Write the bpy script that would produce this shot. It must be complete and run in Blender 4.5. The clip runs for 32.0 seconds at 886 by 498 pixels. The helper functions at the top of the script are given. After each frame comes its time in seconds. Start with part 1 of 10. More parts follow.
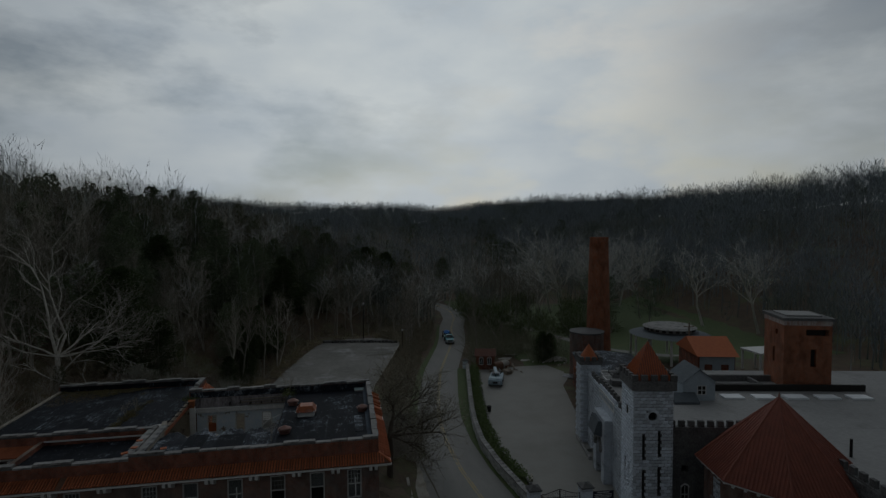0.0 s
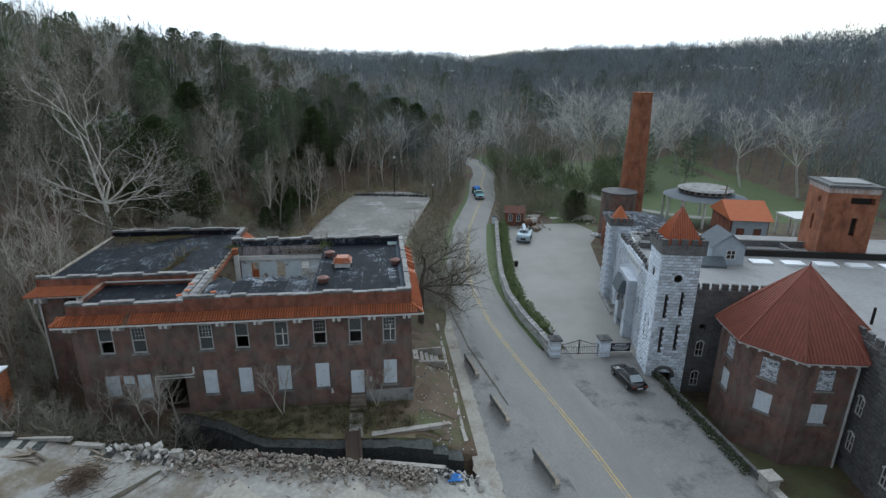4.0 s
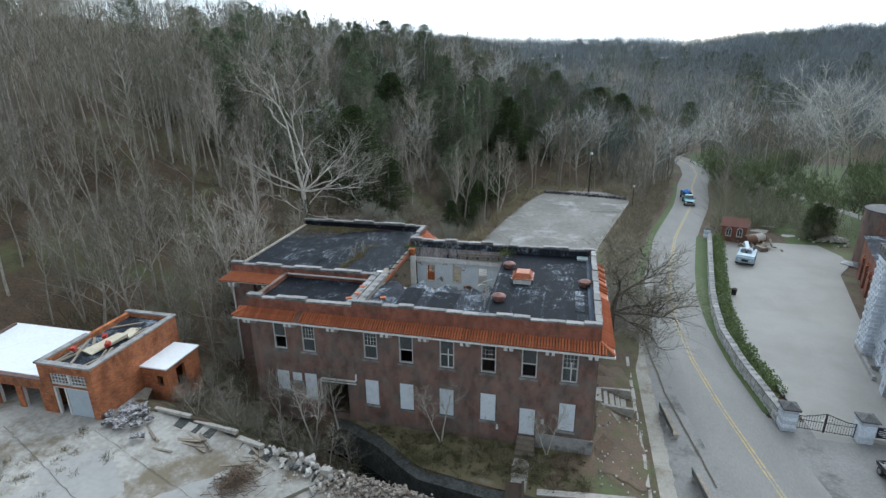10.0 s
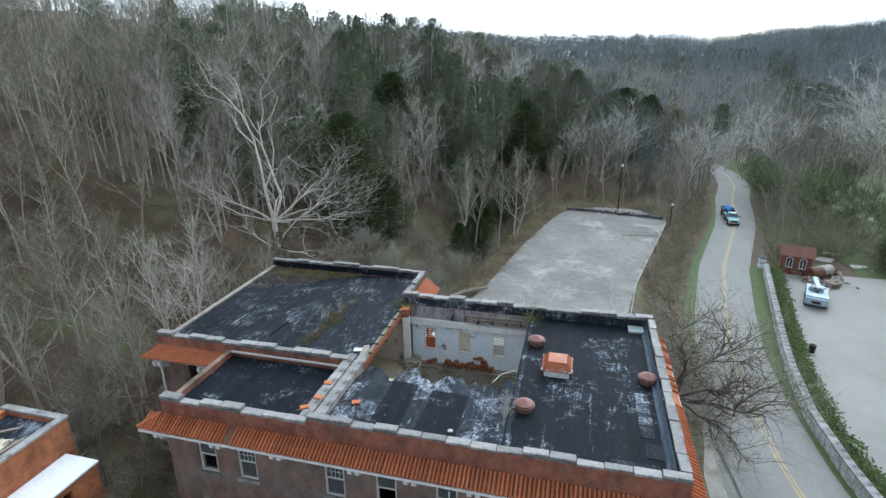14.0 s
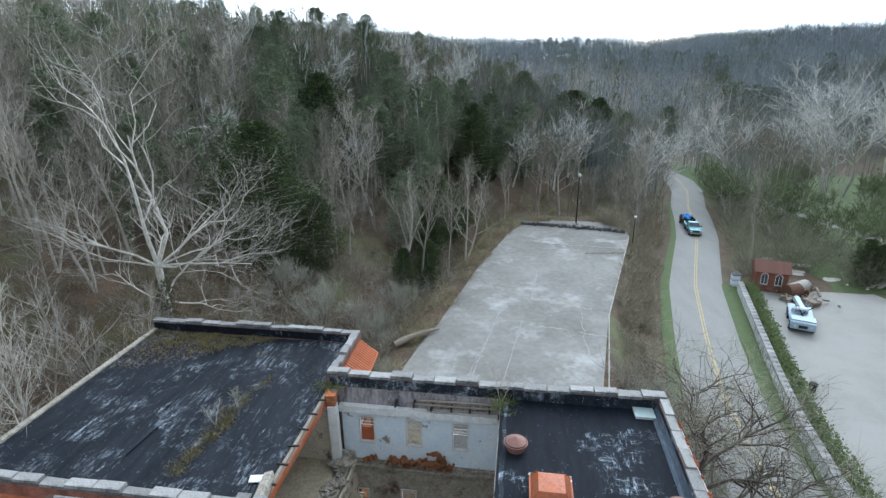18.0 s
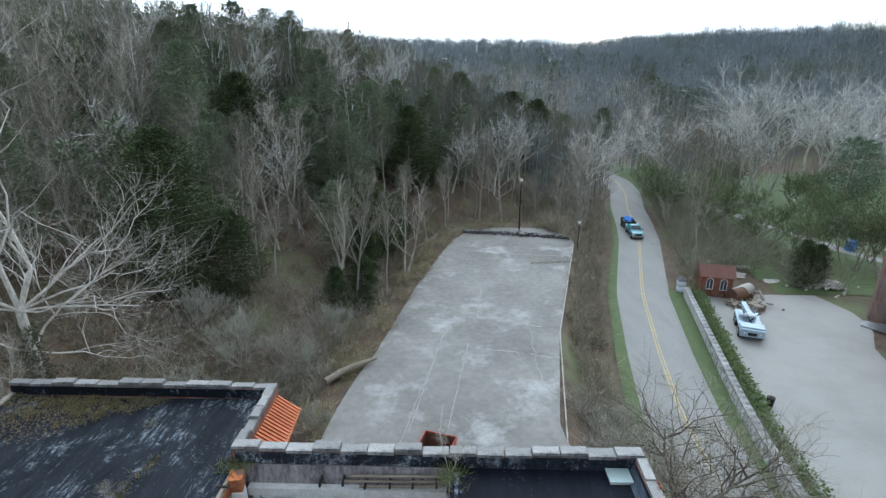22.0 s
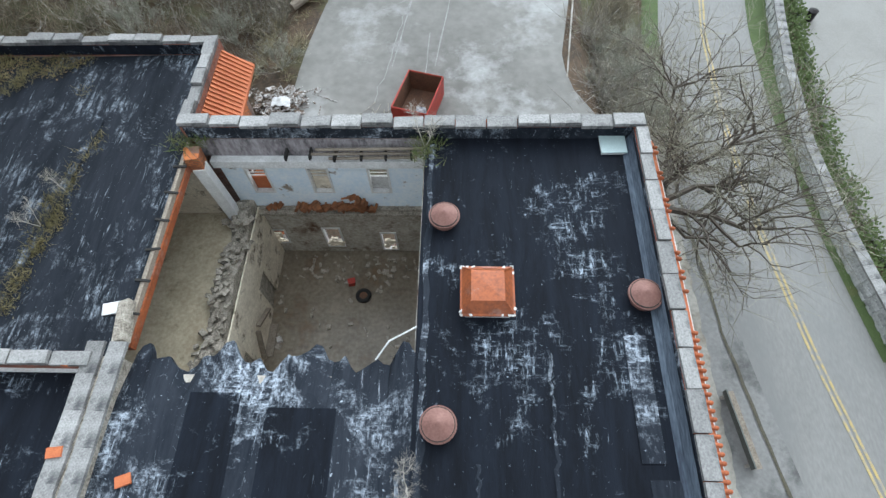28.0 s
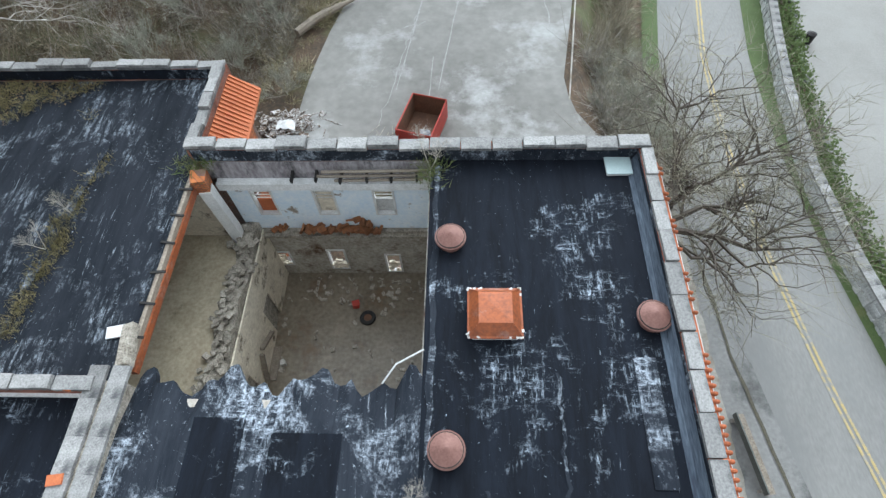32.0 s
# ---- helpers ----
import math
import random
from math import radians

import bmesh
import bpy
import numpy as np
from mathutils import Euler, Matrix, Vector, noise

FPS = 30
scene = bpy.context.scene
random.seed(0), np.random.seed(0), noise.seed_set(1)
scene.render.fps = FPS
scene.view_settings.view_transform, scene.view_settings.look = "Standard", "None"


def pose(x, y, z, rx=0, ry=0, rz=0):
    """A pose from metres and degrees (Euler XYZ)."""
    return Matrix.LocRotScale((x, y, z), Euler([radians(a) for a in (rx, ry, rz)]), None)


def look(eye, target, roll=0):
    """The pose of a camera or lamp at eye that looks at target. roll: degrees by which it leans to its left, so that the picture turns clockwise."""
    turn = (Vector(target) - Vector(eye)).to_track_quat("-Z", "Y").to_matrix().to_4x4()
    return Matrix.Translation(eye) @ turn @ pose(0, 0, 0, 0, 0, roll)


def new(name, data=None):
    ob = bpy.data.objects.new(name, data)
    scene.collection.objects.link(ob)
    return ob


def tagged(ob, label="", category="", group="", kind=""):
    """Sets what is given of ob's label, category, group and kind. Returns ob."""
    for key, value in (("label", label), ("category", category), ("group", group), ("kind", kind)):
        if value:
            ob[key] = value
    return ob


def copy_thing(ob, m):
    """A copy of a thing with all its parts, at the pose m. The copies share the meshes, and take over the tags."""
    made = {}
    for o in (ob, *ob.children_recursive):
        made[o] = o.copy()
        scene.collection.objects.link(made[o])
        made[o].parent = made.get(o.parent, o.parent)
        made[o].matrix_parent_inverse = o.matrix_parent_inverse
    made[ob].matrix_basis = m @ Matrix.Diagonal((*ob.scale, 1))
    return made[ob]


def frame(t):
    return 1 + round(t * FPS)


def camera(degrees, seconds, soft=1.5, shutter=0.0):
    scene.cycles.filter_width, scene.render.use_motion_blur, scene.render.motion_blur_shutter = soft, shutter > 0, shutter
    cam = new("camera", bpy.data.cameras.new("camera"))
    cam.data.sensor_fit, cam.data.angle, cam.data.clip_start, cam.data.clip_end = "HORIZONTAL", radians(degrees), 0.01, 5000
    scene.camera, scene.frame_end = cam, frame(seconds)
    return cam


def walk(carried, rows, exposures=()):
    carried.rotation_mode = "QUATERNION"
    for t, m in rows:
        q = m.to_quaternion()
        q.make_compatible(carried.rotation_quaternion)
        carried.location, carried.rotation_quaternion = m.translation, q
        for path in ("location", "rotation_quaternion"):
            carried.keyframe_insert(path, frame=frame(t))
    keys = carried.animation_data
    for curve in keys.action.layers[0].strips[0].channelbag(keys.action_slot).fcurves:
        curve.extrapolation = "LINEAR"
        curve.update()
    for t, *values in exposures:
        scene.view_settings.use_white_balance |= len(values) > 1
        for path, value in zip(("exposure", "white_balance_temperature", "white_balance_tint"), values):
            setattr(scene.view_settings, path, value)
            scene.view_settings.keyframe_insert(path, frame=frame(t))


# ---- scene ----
cam = camera(78.98, 32.0, soft=1.4)
PATH = [
    (0, (22.998, -39.092, 24.928), (26.571, -19.435, 24.018), -0.30),
    (1, (22.719, -38.834, 24.99), (26.287, -19.315, 22.482), 0.33),
    (1.5, (22.649, -38.8, 25.067), (26.156, -19.742, 20.116), 0.45),
    (2, (22.747, -38.848, 25.171), (26.183, -20.002, 19.426), 0.36),
    (2.5, (22.619, -38.79, 25.212), (26.107, -19.83, 19.886), 0.54),
    (4.5, (22.78, -38.643, 25.415), (23.696, -19.747, 18.928), 0.37),
    (5, (22.748, -38.648, 25.443), (21.071, -19.822, 18.904), 0.07),
    (5.5, (22.895, -38.657, 25.423), (19.856, -20.004, 18.878), -0.17),
    (6, (22.907, -38.644, 25.41), (19.573, -20.045, 18.857), -0.25),
    (7, (23.018, -38.292, 25.318), (19.324, -19.761, 18.766), -0.34),
    (8, (22.88, -36.884, 25.211), (18.983, -18.392, 18.664), -0.40),
    (9, (22.782, -34.603, 25.191), (18.598, -16.176, 18.636), -0.48),
    (10, (22.443, -31.784, 25.133), (18.094, -13.408, 18.544), -0.47),
    (11, (22.08, -28.799, 25.025), (17.593, -10.443, 18.474), -0.58),
    (12, (21.409, -25.573, 25.028), (16.862, -7.235, 18.467), -0.54),
    (13, (20.68, -22.254, 24.922), (16.025, -3.931, 18.394), -0.59),
    (14, (19.905, -18.856, 25.197), (15.185, -0.602, 18.526), -0.40),
    (14.5, (19.409, -17.097, 25.15), (14.711, 1.156, 18.46), -0.32),
    (16.5, (17.866, -10.595, 24.711), (13.119, 7.663, 18.07), -0.59),
    (17, (17.761, -9.88, 24.649), (12.992, 8.381, 18.03), -0.64),
    (17.5, (17.837, -9.163, 24.599), (13.77, 9.273, 17.997), -0.48),
    (18, (17.838, -8.705, 24.582), (15.095, 9.986, 18.015), -0.31),
    (18.5, (17.778, -8.546, 24.595), (15.784, 10.241, 18.032), -0.13),
    (19, (17.743, -8.181, 24.578), (16.46, 10.666, 18.011), 0.00),
    (19.5, (17.71, -7.632, 24.528), (16.774, 11.238, 17.969), 0.03),
    (20, (17.624, -6.948, 24.509), (16.918, 11.932, 17.949), 0.09),
    (21, (17.586, -5.269, 24.473), (17.029, 13.617, 17.912), 0.14),
    (22, (17.563, -3.535, 24.398), (17.012, 15.356, 17.855), 0.07),
    (23, (17.488, -2.389, 24.309), (17.119, 16.522, 17.808), 0.05),
    (24, (17.524, -1.89, 24.198), (17.322, 17.034, 17.729), 0.01),
    (25, (17.722, -0.92, 23.857), (17.508, 18.04, 17.495), -0.02),
    (25.5, (18.012, 0.0, 23.919), (17.77, 18.941, 17.501), -0.10),
    (26, (17.775, 0.417, 23.997), (17.648, 17.678, 13.896), -0.03),
    (26.5, (18.359, 0.941, 24.011), (17.748, 13.995, 8.871), -1.94),
    (27.2, (18.622, 1.178, 24.018), (17.968, 11.307, 6.785), -2.80),
    (28.5, (18.716, 1.262, 24.02), (18.029, 10.946, 6.534), -3.11),
    (29, (18.648, 1.337, 24.01), (17.954, 10.981, 6.502), -3.21),
    (29.5, (18.602, 1.369, 23.938), (17.897, 11.071, 6.463), -3.31),
    (30, (18.561, 1.393, 23.912), (17.83, 13.058, 7.682), -2.74),
    (30.5, (18.518, 1.323, 23.934), (17.784, 14.472, 8.881), -2.48),
    (31, (18.527, 1.243, 23.928), (17.768, 14.115, 8.639), -2.65),
    (31.5, (18.519, 1.226, 23.973), (17.782, 12.496, 7.467), -2.98),
    (32, (18.522, 1.262, 23.955), (17.795, 11.673, 6.894), -3.27),
]
TINT = 4
EXPOSURES = [(t, stops, kelvin, TINT) for t, stops, kelvin in ((0, -3.45, 5900), (1.0, -3.2, 5700), (2.0, -2.5, 5550), (2.5, -2.05, 5450), (3.5, -1.25, 5500), (4.5, -0.5, 5600), (6, -0.47, 5600), (9, -0.35, 5600), (13, -0.10, 5550), (17, 0.08, 5500), (20, -0.02, 5450), (23, -0.12, 5450), (26, -0.1, 5500), (28.5, 0.2, 5750), (32, 0.22, 5750))]
walk(cam, [(t, look(eye, target, roll)) for t, eye, target, roll in PATH], EXPOSURES)

# ---- sky and sun ----
SUN_EL, SUN_AZ = 24.0, 25.0          # degrees; azimuth to the right of +y
world = bpy.data.worlds.new("sky")
scene.world = world
world.use_nodes = True
wn, wl = world.node_tree.nodes, world.node_tree.links
wn.clear()
w_out, w_bg = wn.new("ShaderNodeOutputWorld"), wn.new("ShaderNodeBackground")
w_sky = wn.new("ShaderNodeTexSky")
w_sky.sky_type, w_sky.sun_disc = "NISHITA", False
w_sky.sun_elevation, w_sky.sun_rotation = radians(SUN_EL), radians(SUN_AZ)
w_co, w_map = wn.new("ShaderNodeTexCoord"), wn.new("ShaderNodeMapping")
w_map.inputs["Scale"].default_value = (1.5, 1.5, 3.6)
w_n = wn.new("ShaderNodeTexNoise")
w_n.inputs["Scale"].default_value, w_n.inputs["Detail"].default_value, w_n.inputs["Roughness"].default_value = 1.7, 7.0, 0.56
w_r = wn.new("ShaderNodeValToRGB")
w_r.color_ramp.elements[0].position, w_r.color_ramp.elements[1].position = 0.36, 0.52
w_r.color_ramp.elements[0].color, w_r.color_ramp.elements[1].color = (0.4, 0.4, 0.4, 1), (1, 1, 1, 1)
w_n2, w_r2 = wn.new("ShaderNodeTexNoise"), wn.new("ShaderNodeValToRGB")
w_n2.inputs["Scale"].default_value, w_n2.inputs["Detail"].default_value = 3.1, 6.0
w_r2.color_ramp.elements[0].position, w_r2.color_ramp.elements[1].position = 0.3, 0.75
w_r2.color_ramp.elements[0].color, w_r2.color_ramp.elements[1].color = (15.0, 15.4, 16.0, 1), (20.6, 20.0, 19.0, 1)
w_mix = wn.new("ShaderNodeMix")
w_mix.data_type = "RGBA"
wl.new(w_co.outputs["Generated"], w_map.inputs["Vector"])
wl.new(w_map.outputs["Vector"], w_n.inputs["Vector"])
wl.new(w_map.outputs["Vector"], w_n2.inputs["Vector"])
wl.new(w_n.outputs["Fac"], w_r.inputs["Fac"])
wl.new(w_n2.outputs["Fac"], w_r2.inputs["Fac"])
wl.new(w_r.outputs["Color"], w_mix.inputs[0])
wl.new(w_sky.outputs["Color"], w_mix.inputs[6])
wl.new(w_r2.outputs["Color"], w_mix.inputs[7])
# the overcast is brighter towards the veiled sun
w_dot, w_pow, w_add, w_mul = wn.new("ShaderNodeVectorMath"), wn.new("ShaderNodeMath"), wn.new("ShaderNodeMath"), wn.new("ShaderNodeMix")
w_nrm = wn.new("ShaderNodeVectorMath")
w_nrm.operation, w_dot.operation = "NORMALIZE", "DOT_PRODUCT"
w_dot.inputs[1].default_value = (math.sin(radians(SUN_AZ - 17)) * 0.96, math.cos(radians(SUN_AZ - 17)) * 0.96, 0.28)
w_pow.operation, w_pow.use_clamp = "MAXIMUM", True
w_pow.inputs[1].default_value = 0.0
w_sq = wn.new("ShaderNodeMath")
w_sq.operation = "POWER"
w_sq.inputs[1].default_value = 2.0
w_add.operation = "MULTIPLY_ADD"
w_add.inputs[1].default_value, w_add.inputs[2].default_value = 2.9, 0.74
w_mul.data_type, w_mul.blend_type = "RGBA", "MULTIPLY"
w_mul.inputs[0].default_value = 1.0
wl.new(w_co.outputs["Generated"], w_nrm.inputs[0]), wl.new(w_nrm.outputs["Vector"], w_dot.inputs[0])
wl.new(w_dot.outputs["Value"], w_pow.inputs[0]), wl.new(w_pow.outputs[0], w_sq.inputs[0]), wl.new(w_sq.outputs[0], w_add.inputs[0])
wl.new(w_mix.outputs[2], w_mul.inputs[6]), wl.new(w_add.outputs[0], w_mul.inputs[7])
wl.new(w_mul.outputs[2], w_bg.inputs["Color"])
w_bg.inputs["Strength"].default_value = 0.085
wl.new(w_bg.outputs["Background"], w_out.inputs["Surface"])
sun = new("sun", bpy.data.lights.new("sun", "SUN"))
sun.data.energy, sun.data.angle, sun.data.color = 0.6, radians(25), (1.0, 0.95, 0.88)
sa, se = radians(SUN_AZ), radians(SUN_EL + 18)
sun.matrix_world = look((math.sin(sa) * math.cos(se) * 300, math.cos(sa) * math.cos(se) * 300, math.sin(se) * 300), (0, 0, 0))


# ---- materials ----
def material(name, base, other=None, rough=0.85, metal=0.0, scale=1.2, fine=14.0, mix=0.5, bump=0.25, spread=(0.38, 0.62),
             third=None, third_scale=0.35, third_at=(0.55, 0.65), coords="Object", vary=0.0, stretch=(1, 1, 1), spec=0.35, depth=0.02):
    """Two or three tones mixed by noise at two scales, with a fine relief."""
    m = bpy.data.materials.new(name)
    m.use_nodes = True
    n, l = m.node_tree.nodes, m.node_tree.links
    p = n["Principled BSDF"]
    p.inputs["Roughness"].default_value, p.inputs["Metallic"].default_value = rough, metal
    p.inputs["Specular IOR Level"].default_value = spec
    co, mp = n.new("ShaderNodeTexCoord"), n.new("ShaderNodeMapping")
    mp.inputs["Scale"].default_value = stretch
    l.new(co.outputs[coords], mp.inputs["Vector"])
    a, b = n.new("ShaderNodeTexNoise"), n.new("ShaderNodeTexNoise")
    a.inputs["Scale"].default_value, a.inputs["Detail"].default_value, a.inputs["Roughness"].default_value = scale, 6, 0.62
    b.inputs["Scale"].default_value, b.inputs["Detail"].default_value = fine, 4
    l.new(mp.outputs[0], a.inputs["Vector"]), l.new(mp.outputs[0], b.inputs["Vector"])
    add = n.new("ShaderNodeMath")
    add.operation = "MULTIPLY_ADD"
    add.inputs[1].default_value = mix
    sub = n.new("ShaderNodeMath")
    sub.operation = "MULTIPLY"
    sub.inputs[1].default_value = 1 - mix
    l.new(a.outputs["Fac"], sub.inputs[0]), l.new(b.outputs["Fac"], add.inputs[0]), l.new(sub.outputs[0], add.inputs[2])
    ramp = n.new("ShaderNodeValToRGB")
    ramp.color_ramp.elements[0].position, ramp.color_ramp.elements[1].position = spread
    ramp.color_ramp.elements[0].color = (*base, 1)
    ramp.color_ramp.elements[1].color = (*(other or tuple(c * 0.7 for c in base)), 1)
    l.new(add.outputs[0], ramp.inputs["Fac"])
    colour = ramp.outputs["Color"]
    if third:
        c, rc, mx = n.new("ShaderNodeTexNoise"), n.new("ShaderNodeValToRGB"), n.new("ShaderNodeMix")
        c.inputs["Scale"].default_value, c.inputs["Detail"].default_value, c.inputs["Roughness"].default_value = third_scale, 7, 0.7
        l.new(mp.outputs[0], c.inputs["Vector"])
        rc.color_ramp.elements[0].position, rc.color_ramp.elements[1].position = third_at
        mx.data_type = "RGBA"
        l.new(c.outputs["Fac"], rc.inputs["Fac"]), l.new(rc.outputs["Color"], mx.inputs[0])
        l.new(colour, mx.inputs[6])
        mx.inputs[7].default_value = (*third, 1)
        colour = mx.outputs[2]
    if vary:
        info, hsv = n.new("ShaderNodeObjectInfo"), n.new("ShaderNodeHueSaturation")
        rng = n.new("ShaderNodeMapRange")
        rng.inputs[3].default_value, rng.inputs[4].default_value = 1 - vary, 1 + vary
        l.new(info.outputs["Random"], rng.inputs[0]), l.new(rng.outputs[0], hsv.inputs["Value"]), l.new(colour, hsv.inputs["Color"])
        colour = hsv.outputs["Color"]
    l.new(colour, p.inputs["Base Color"])
    if bump:
        bp = n.new("ShaderNodeBump")
        bp.inputs["Strength"].default_value, bp.inputs["Distance"].default_value = bump, depth
        l.new(add.outputs[0], bp.inputs["Height"]), l.new(bp.outputs[0], p.inputs["Normal"])
    return m


def brickwork(name, one, two, mortar, width=0.22, height=0.075, gap=0.01, stain=None, stain_at=(0.5, 0.7), rough=0.9):
    """Courses of brick in a wall's own metres: along the wall in x + y, up in z."""
    m = bpy.data.materials.new(name)
    m.use_nodes = True
    n, l = m.node_tree.nodes, m.node_tree.links
    p = n["Principled BSDF"]
    p.inputs["Roughness"].default_value, p.inputs["Specular IOR Level"].default_value = rough, 0.25
    co, sep, cmb, sm = (n.new("ShaderNode" + k) for k in ("TexCoord", "SeparateXYZ", "CombineXYZ", "Math"))
    l.new(co.outputs["Object"], sep.inputs[0])
    l.new(sep.outputs["X"], sm.inputs[0]), l.new(sep.outputs["Y"], sm.inputs[1])
    l.new(sm.outputs[0], cmb.inputs["X"]), l.new(sep.outputs["Z"], cmb.inputs["Y"])
    br = n.new("ShaderNodeTexBrick")
    for key, value in (("Color1", (*one, 1)), ("Color2", (*two, 1)), ("Mortar", (*mortar, 1)), ("Scale", 1.0), ("Mortar Size", gap), ("Brick Width", width), ("Row Height", height), ("Bias", -0.2)):
        br.inputs[key].default_value = value
    l.new(cmb.outputs[0], br.inputs["Vector"])
    big, ramp, mx = n.new("ShaderNodeTexNoise"), n.new("ShaderNodeValToRGB"), n.new("ShaderNodeMix")
    big.inputs["Scale"].default_value, big.inputs["Detail"].default_value, big.inputs["Roughness"].default_value = 0.55, 7, 0.66
    l.new(co.outputs["Object"], big.inputs["Vector"])
    ramp.color_ramp.elements[0].position, ramp.color_ramp.elements[1].position = stain_at
    l.new(big.outputs["Fac"], ramp.inputs["Fac"])
    mx.data_type = "RGBA"
    l.new(ramp.outputs["Color"], mx.inputs[0]), l.new(br.outputs["Color"], mx.inputs[6])
    mx.inputs[7].default_value = (*(stain or tuple(c * 0.55 for c in one)), 1)
    # soot and lime streaks that run down the wall
    ms, sn, sr, m3 = n.new("ShaderNodeMapping"), n.new("ShaderNodeTexNoise"), n.new("ShaderNodeValToRGB"), n.new("ShaderNodeMix")
    ms.inputs["Scale"].default_value = (0.8, 0.8, 0.42)
    sn.inputs["Scale"].default_value, sn.inputs["Detail"].default_value, sn.inputs["Roughness"].default_value = 1.3, 9, 0.7
    e0, e1 = sr.color_ramp.elements
    e0.position, e1.position, e0.color, e1.color = 0.36, 0.66, (0.5, 0.48, 0.47, 1), (1.45, 1.42, 1.4, 1)
    mid = sr.color_ramp.elements.new(0.5)
    mid.color = (1, 1, 1, 1)
    m3.data_type, m3.blend_type = "RGBA", "MULTIPLY"
    m3.inputs[0].default_value = 0.75
    l.new(co.outputs["Object"], ms.inputs[0]), l.new(ms.outputs[0], sn.inputs["Vector"]), l.new(sn.outputs["Fac"], sr.inputs["Fac"])
    l.new(mx.outputs[2], m3.inputs[6]), l.new(sr.outputs["Color"], m3.inputs[7])
    l.new(m3.outputs[2], p.inputs["Base Color"])
    bp = n.new("ShaderNodeBump")
    bp.inputs["Strength"].default_value, bp.inputs["Distance"].default_value, bp.invert = 0.8, 0.02, True
    l.new(br.outputs["Fac"], bp.inputs["Height"]), l.new(bp.outputs[0], p.inputs["Normal"])
    return m


BRICK = brickwork("dark red brick", (0.21, 0.098, 0.072), (0.12, 0.068, 0.056), (0.23, 0.205, 0.185), 0.24, 0.085, 0.012, stain=(0.16, 0.135, 0.122), stain_at=(0.42, 0.62))
BRICK_ORANGE = brickwork("orange brick", (0.50, 0.175, 0.062), (0.27, 0.085, 0.038), (0.16, 0.10, 0.075), 0.26, 0.10, 0.016, stain=(0.16, 0.085, 0.05), stain_at=(0.52, 0.75))
BRICK_PARAPET = brickwork("parapet brick", (0.27, 0.085, 0.05), (0.18, 0.06, 0.04), (0.2, 0.15, 0.12), stain=(0.10, 0.07, 0.06), stain_at=(0.5, 0.7))
BRICK_STACK = brickwork("chimney brick", (0.33, 0.11, 0.05), (0.24, 0.08, 0.04), (0.28, 0.2, 0.15), stain=(0.2, 0.09, 0.06), stain_at=(0.5, 0.8))
STONE = material("pale limestone", (0.66, 0.71, 0.78), (0.44, 0.48, 0.54), scale=0.9, fine=9, bump=0.6, vary=0.25, third=(0.16, 0.16, 0.16), third_scale=0.9, third_at=(0.6, 0.75), depth=0.04)
WALLSTONE = material("grey-white wall limestone", (0.50, 0.505, 0.50), (0.30, 0.305, 0.30), scale=1.4, fine=10, bump=0.6, vary=0.3, third=(0.17, 0.17, 0.16), third_scale=1.1, third_at=(0.56, 0.7), depth=0.04)
# dark grey stone, blackened further to paint in the trench's shadow
CREEKSTONE_SHADED = material("dark creek stone with trench shade", (0.085, 0.09, 0.088), (0.03, 0.033, 0.031), scale=1.4, fine=6, bump=0.8, depth=0.05, third=(0.14, 0.145, 0.14), third_scale=1.6, third_at=(0.58, 0.7))
STONE_DARK = material("weathered dark limestone", (0.15, 0.15, 0.15), (0.07, 0.07, 0.072), scale=1.1, fine=7, bump=0.7, vary=0.2, depth=0.04)
COPING = material("weathered coping stone", (0.31, 0.305, 0.298), (0.15, 0.148, 0.145), scale=1.4, fine=18, bump=0.3, vary=0.26, third=(0.07, 0.07, 0.074), third_scale=0.9, third_at=(0.54, 0.66))


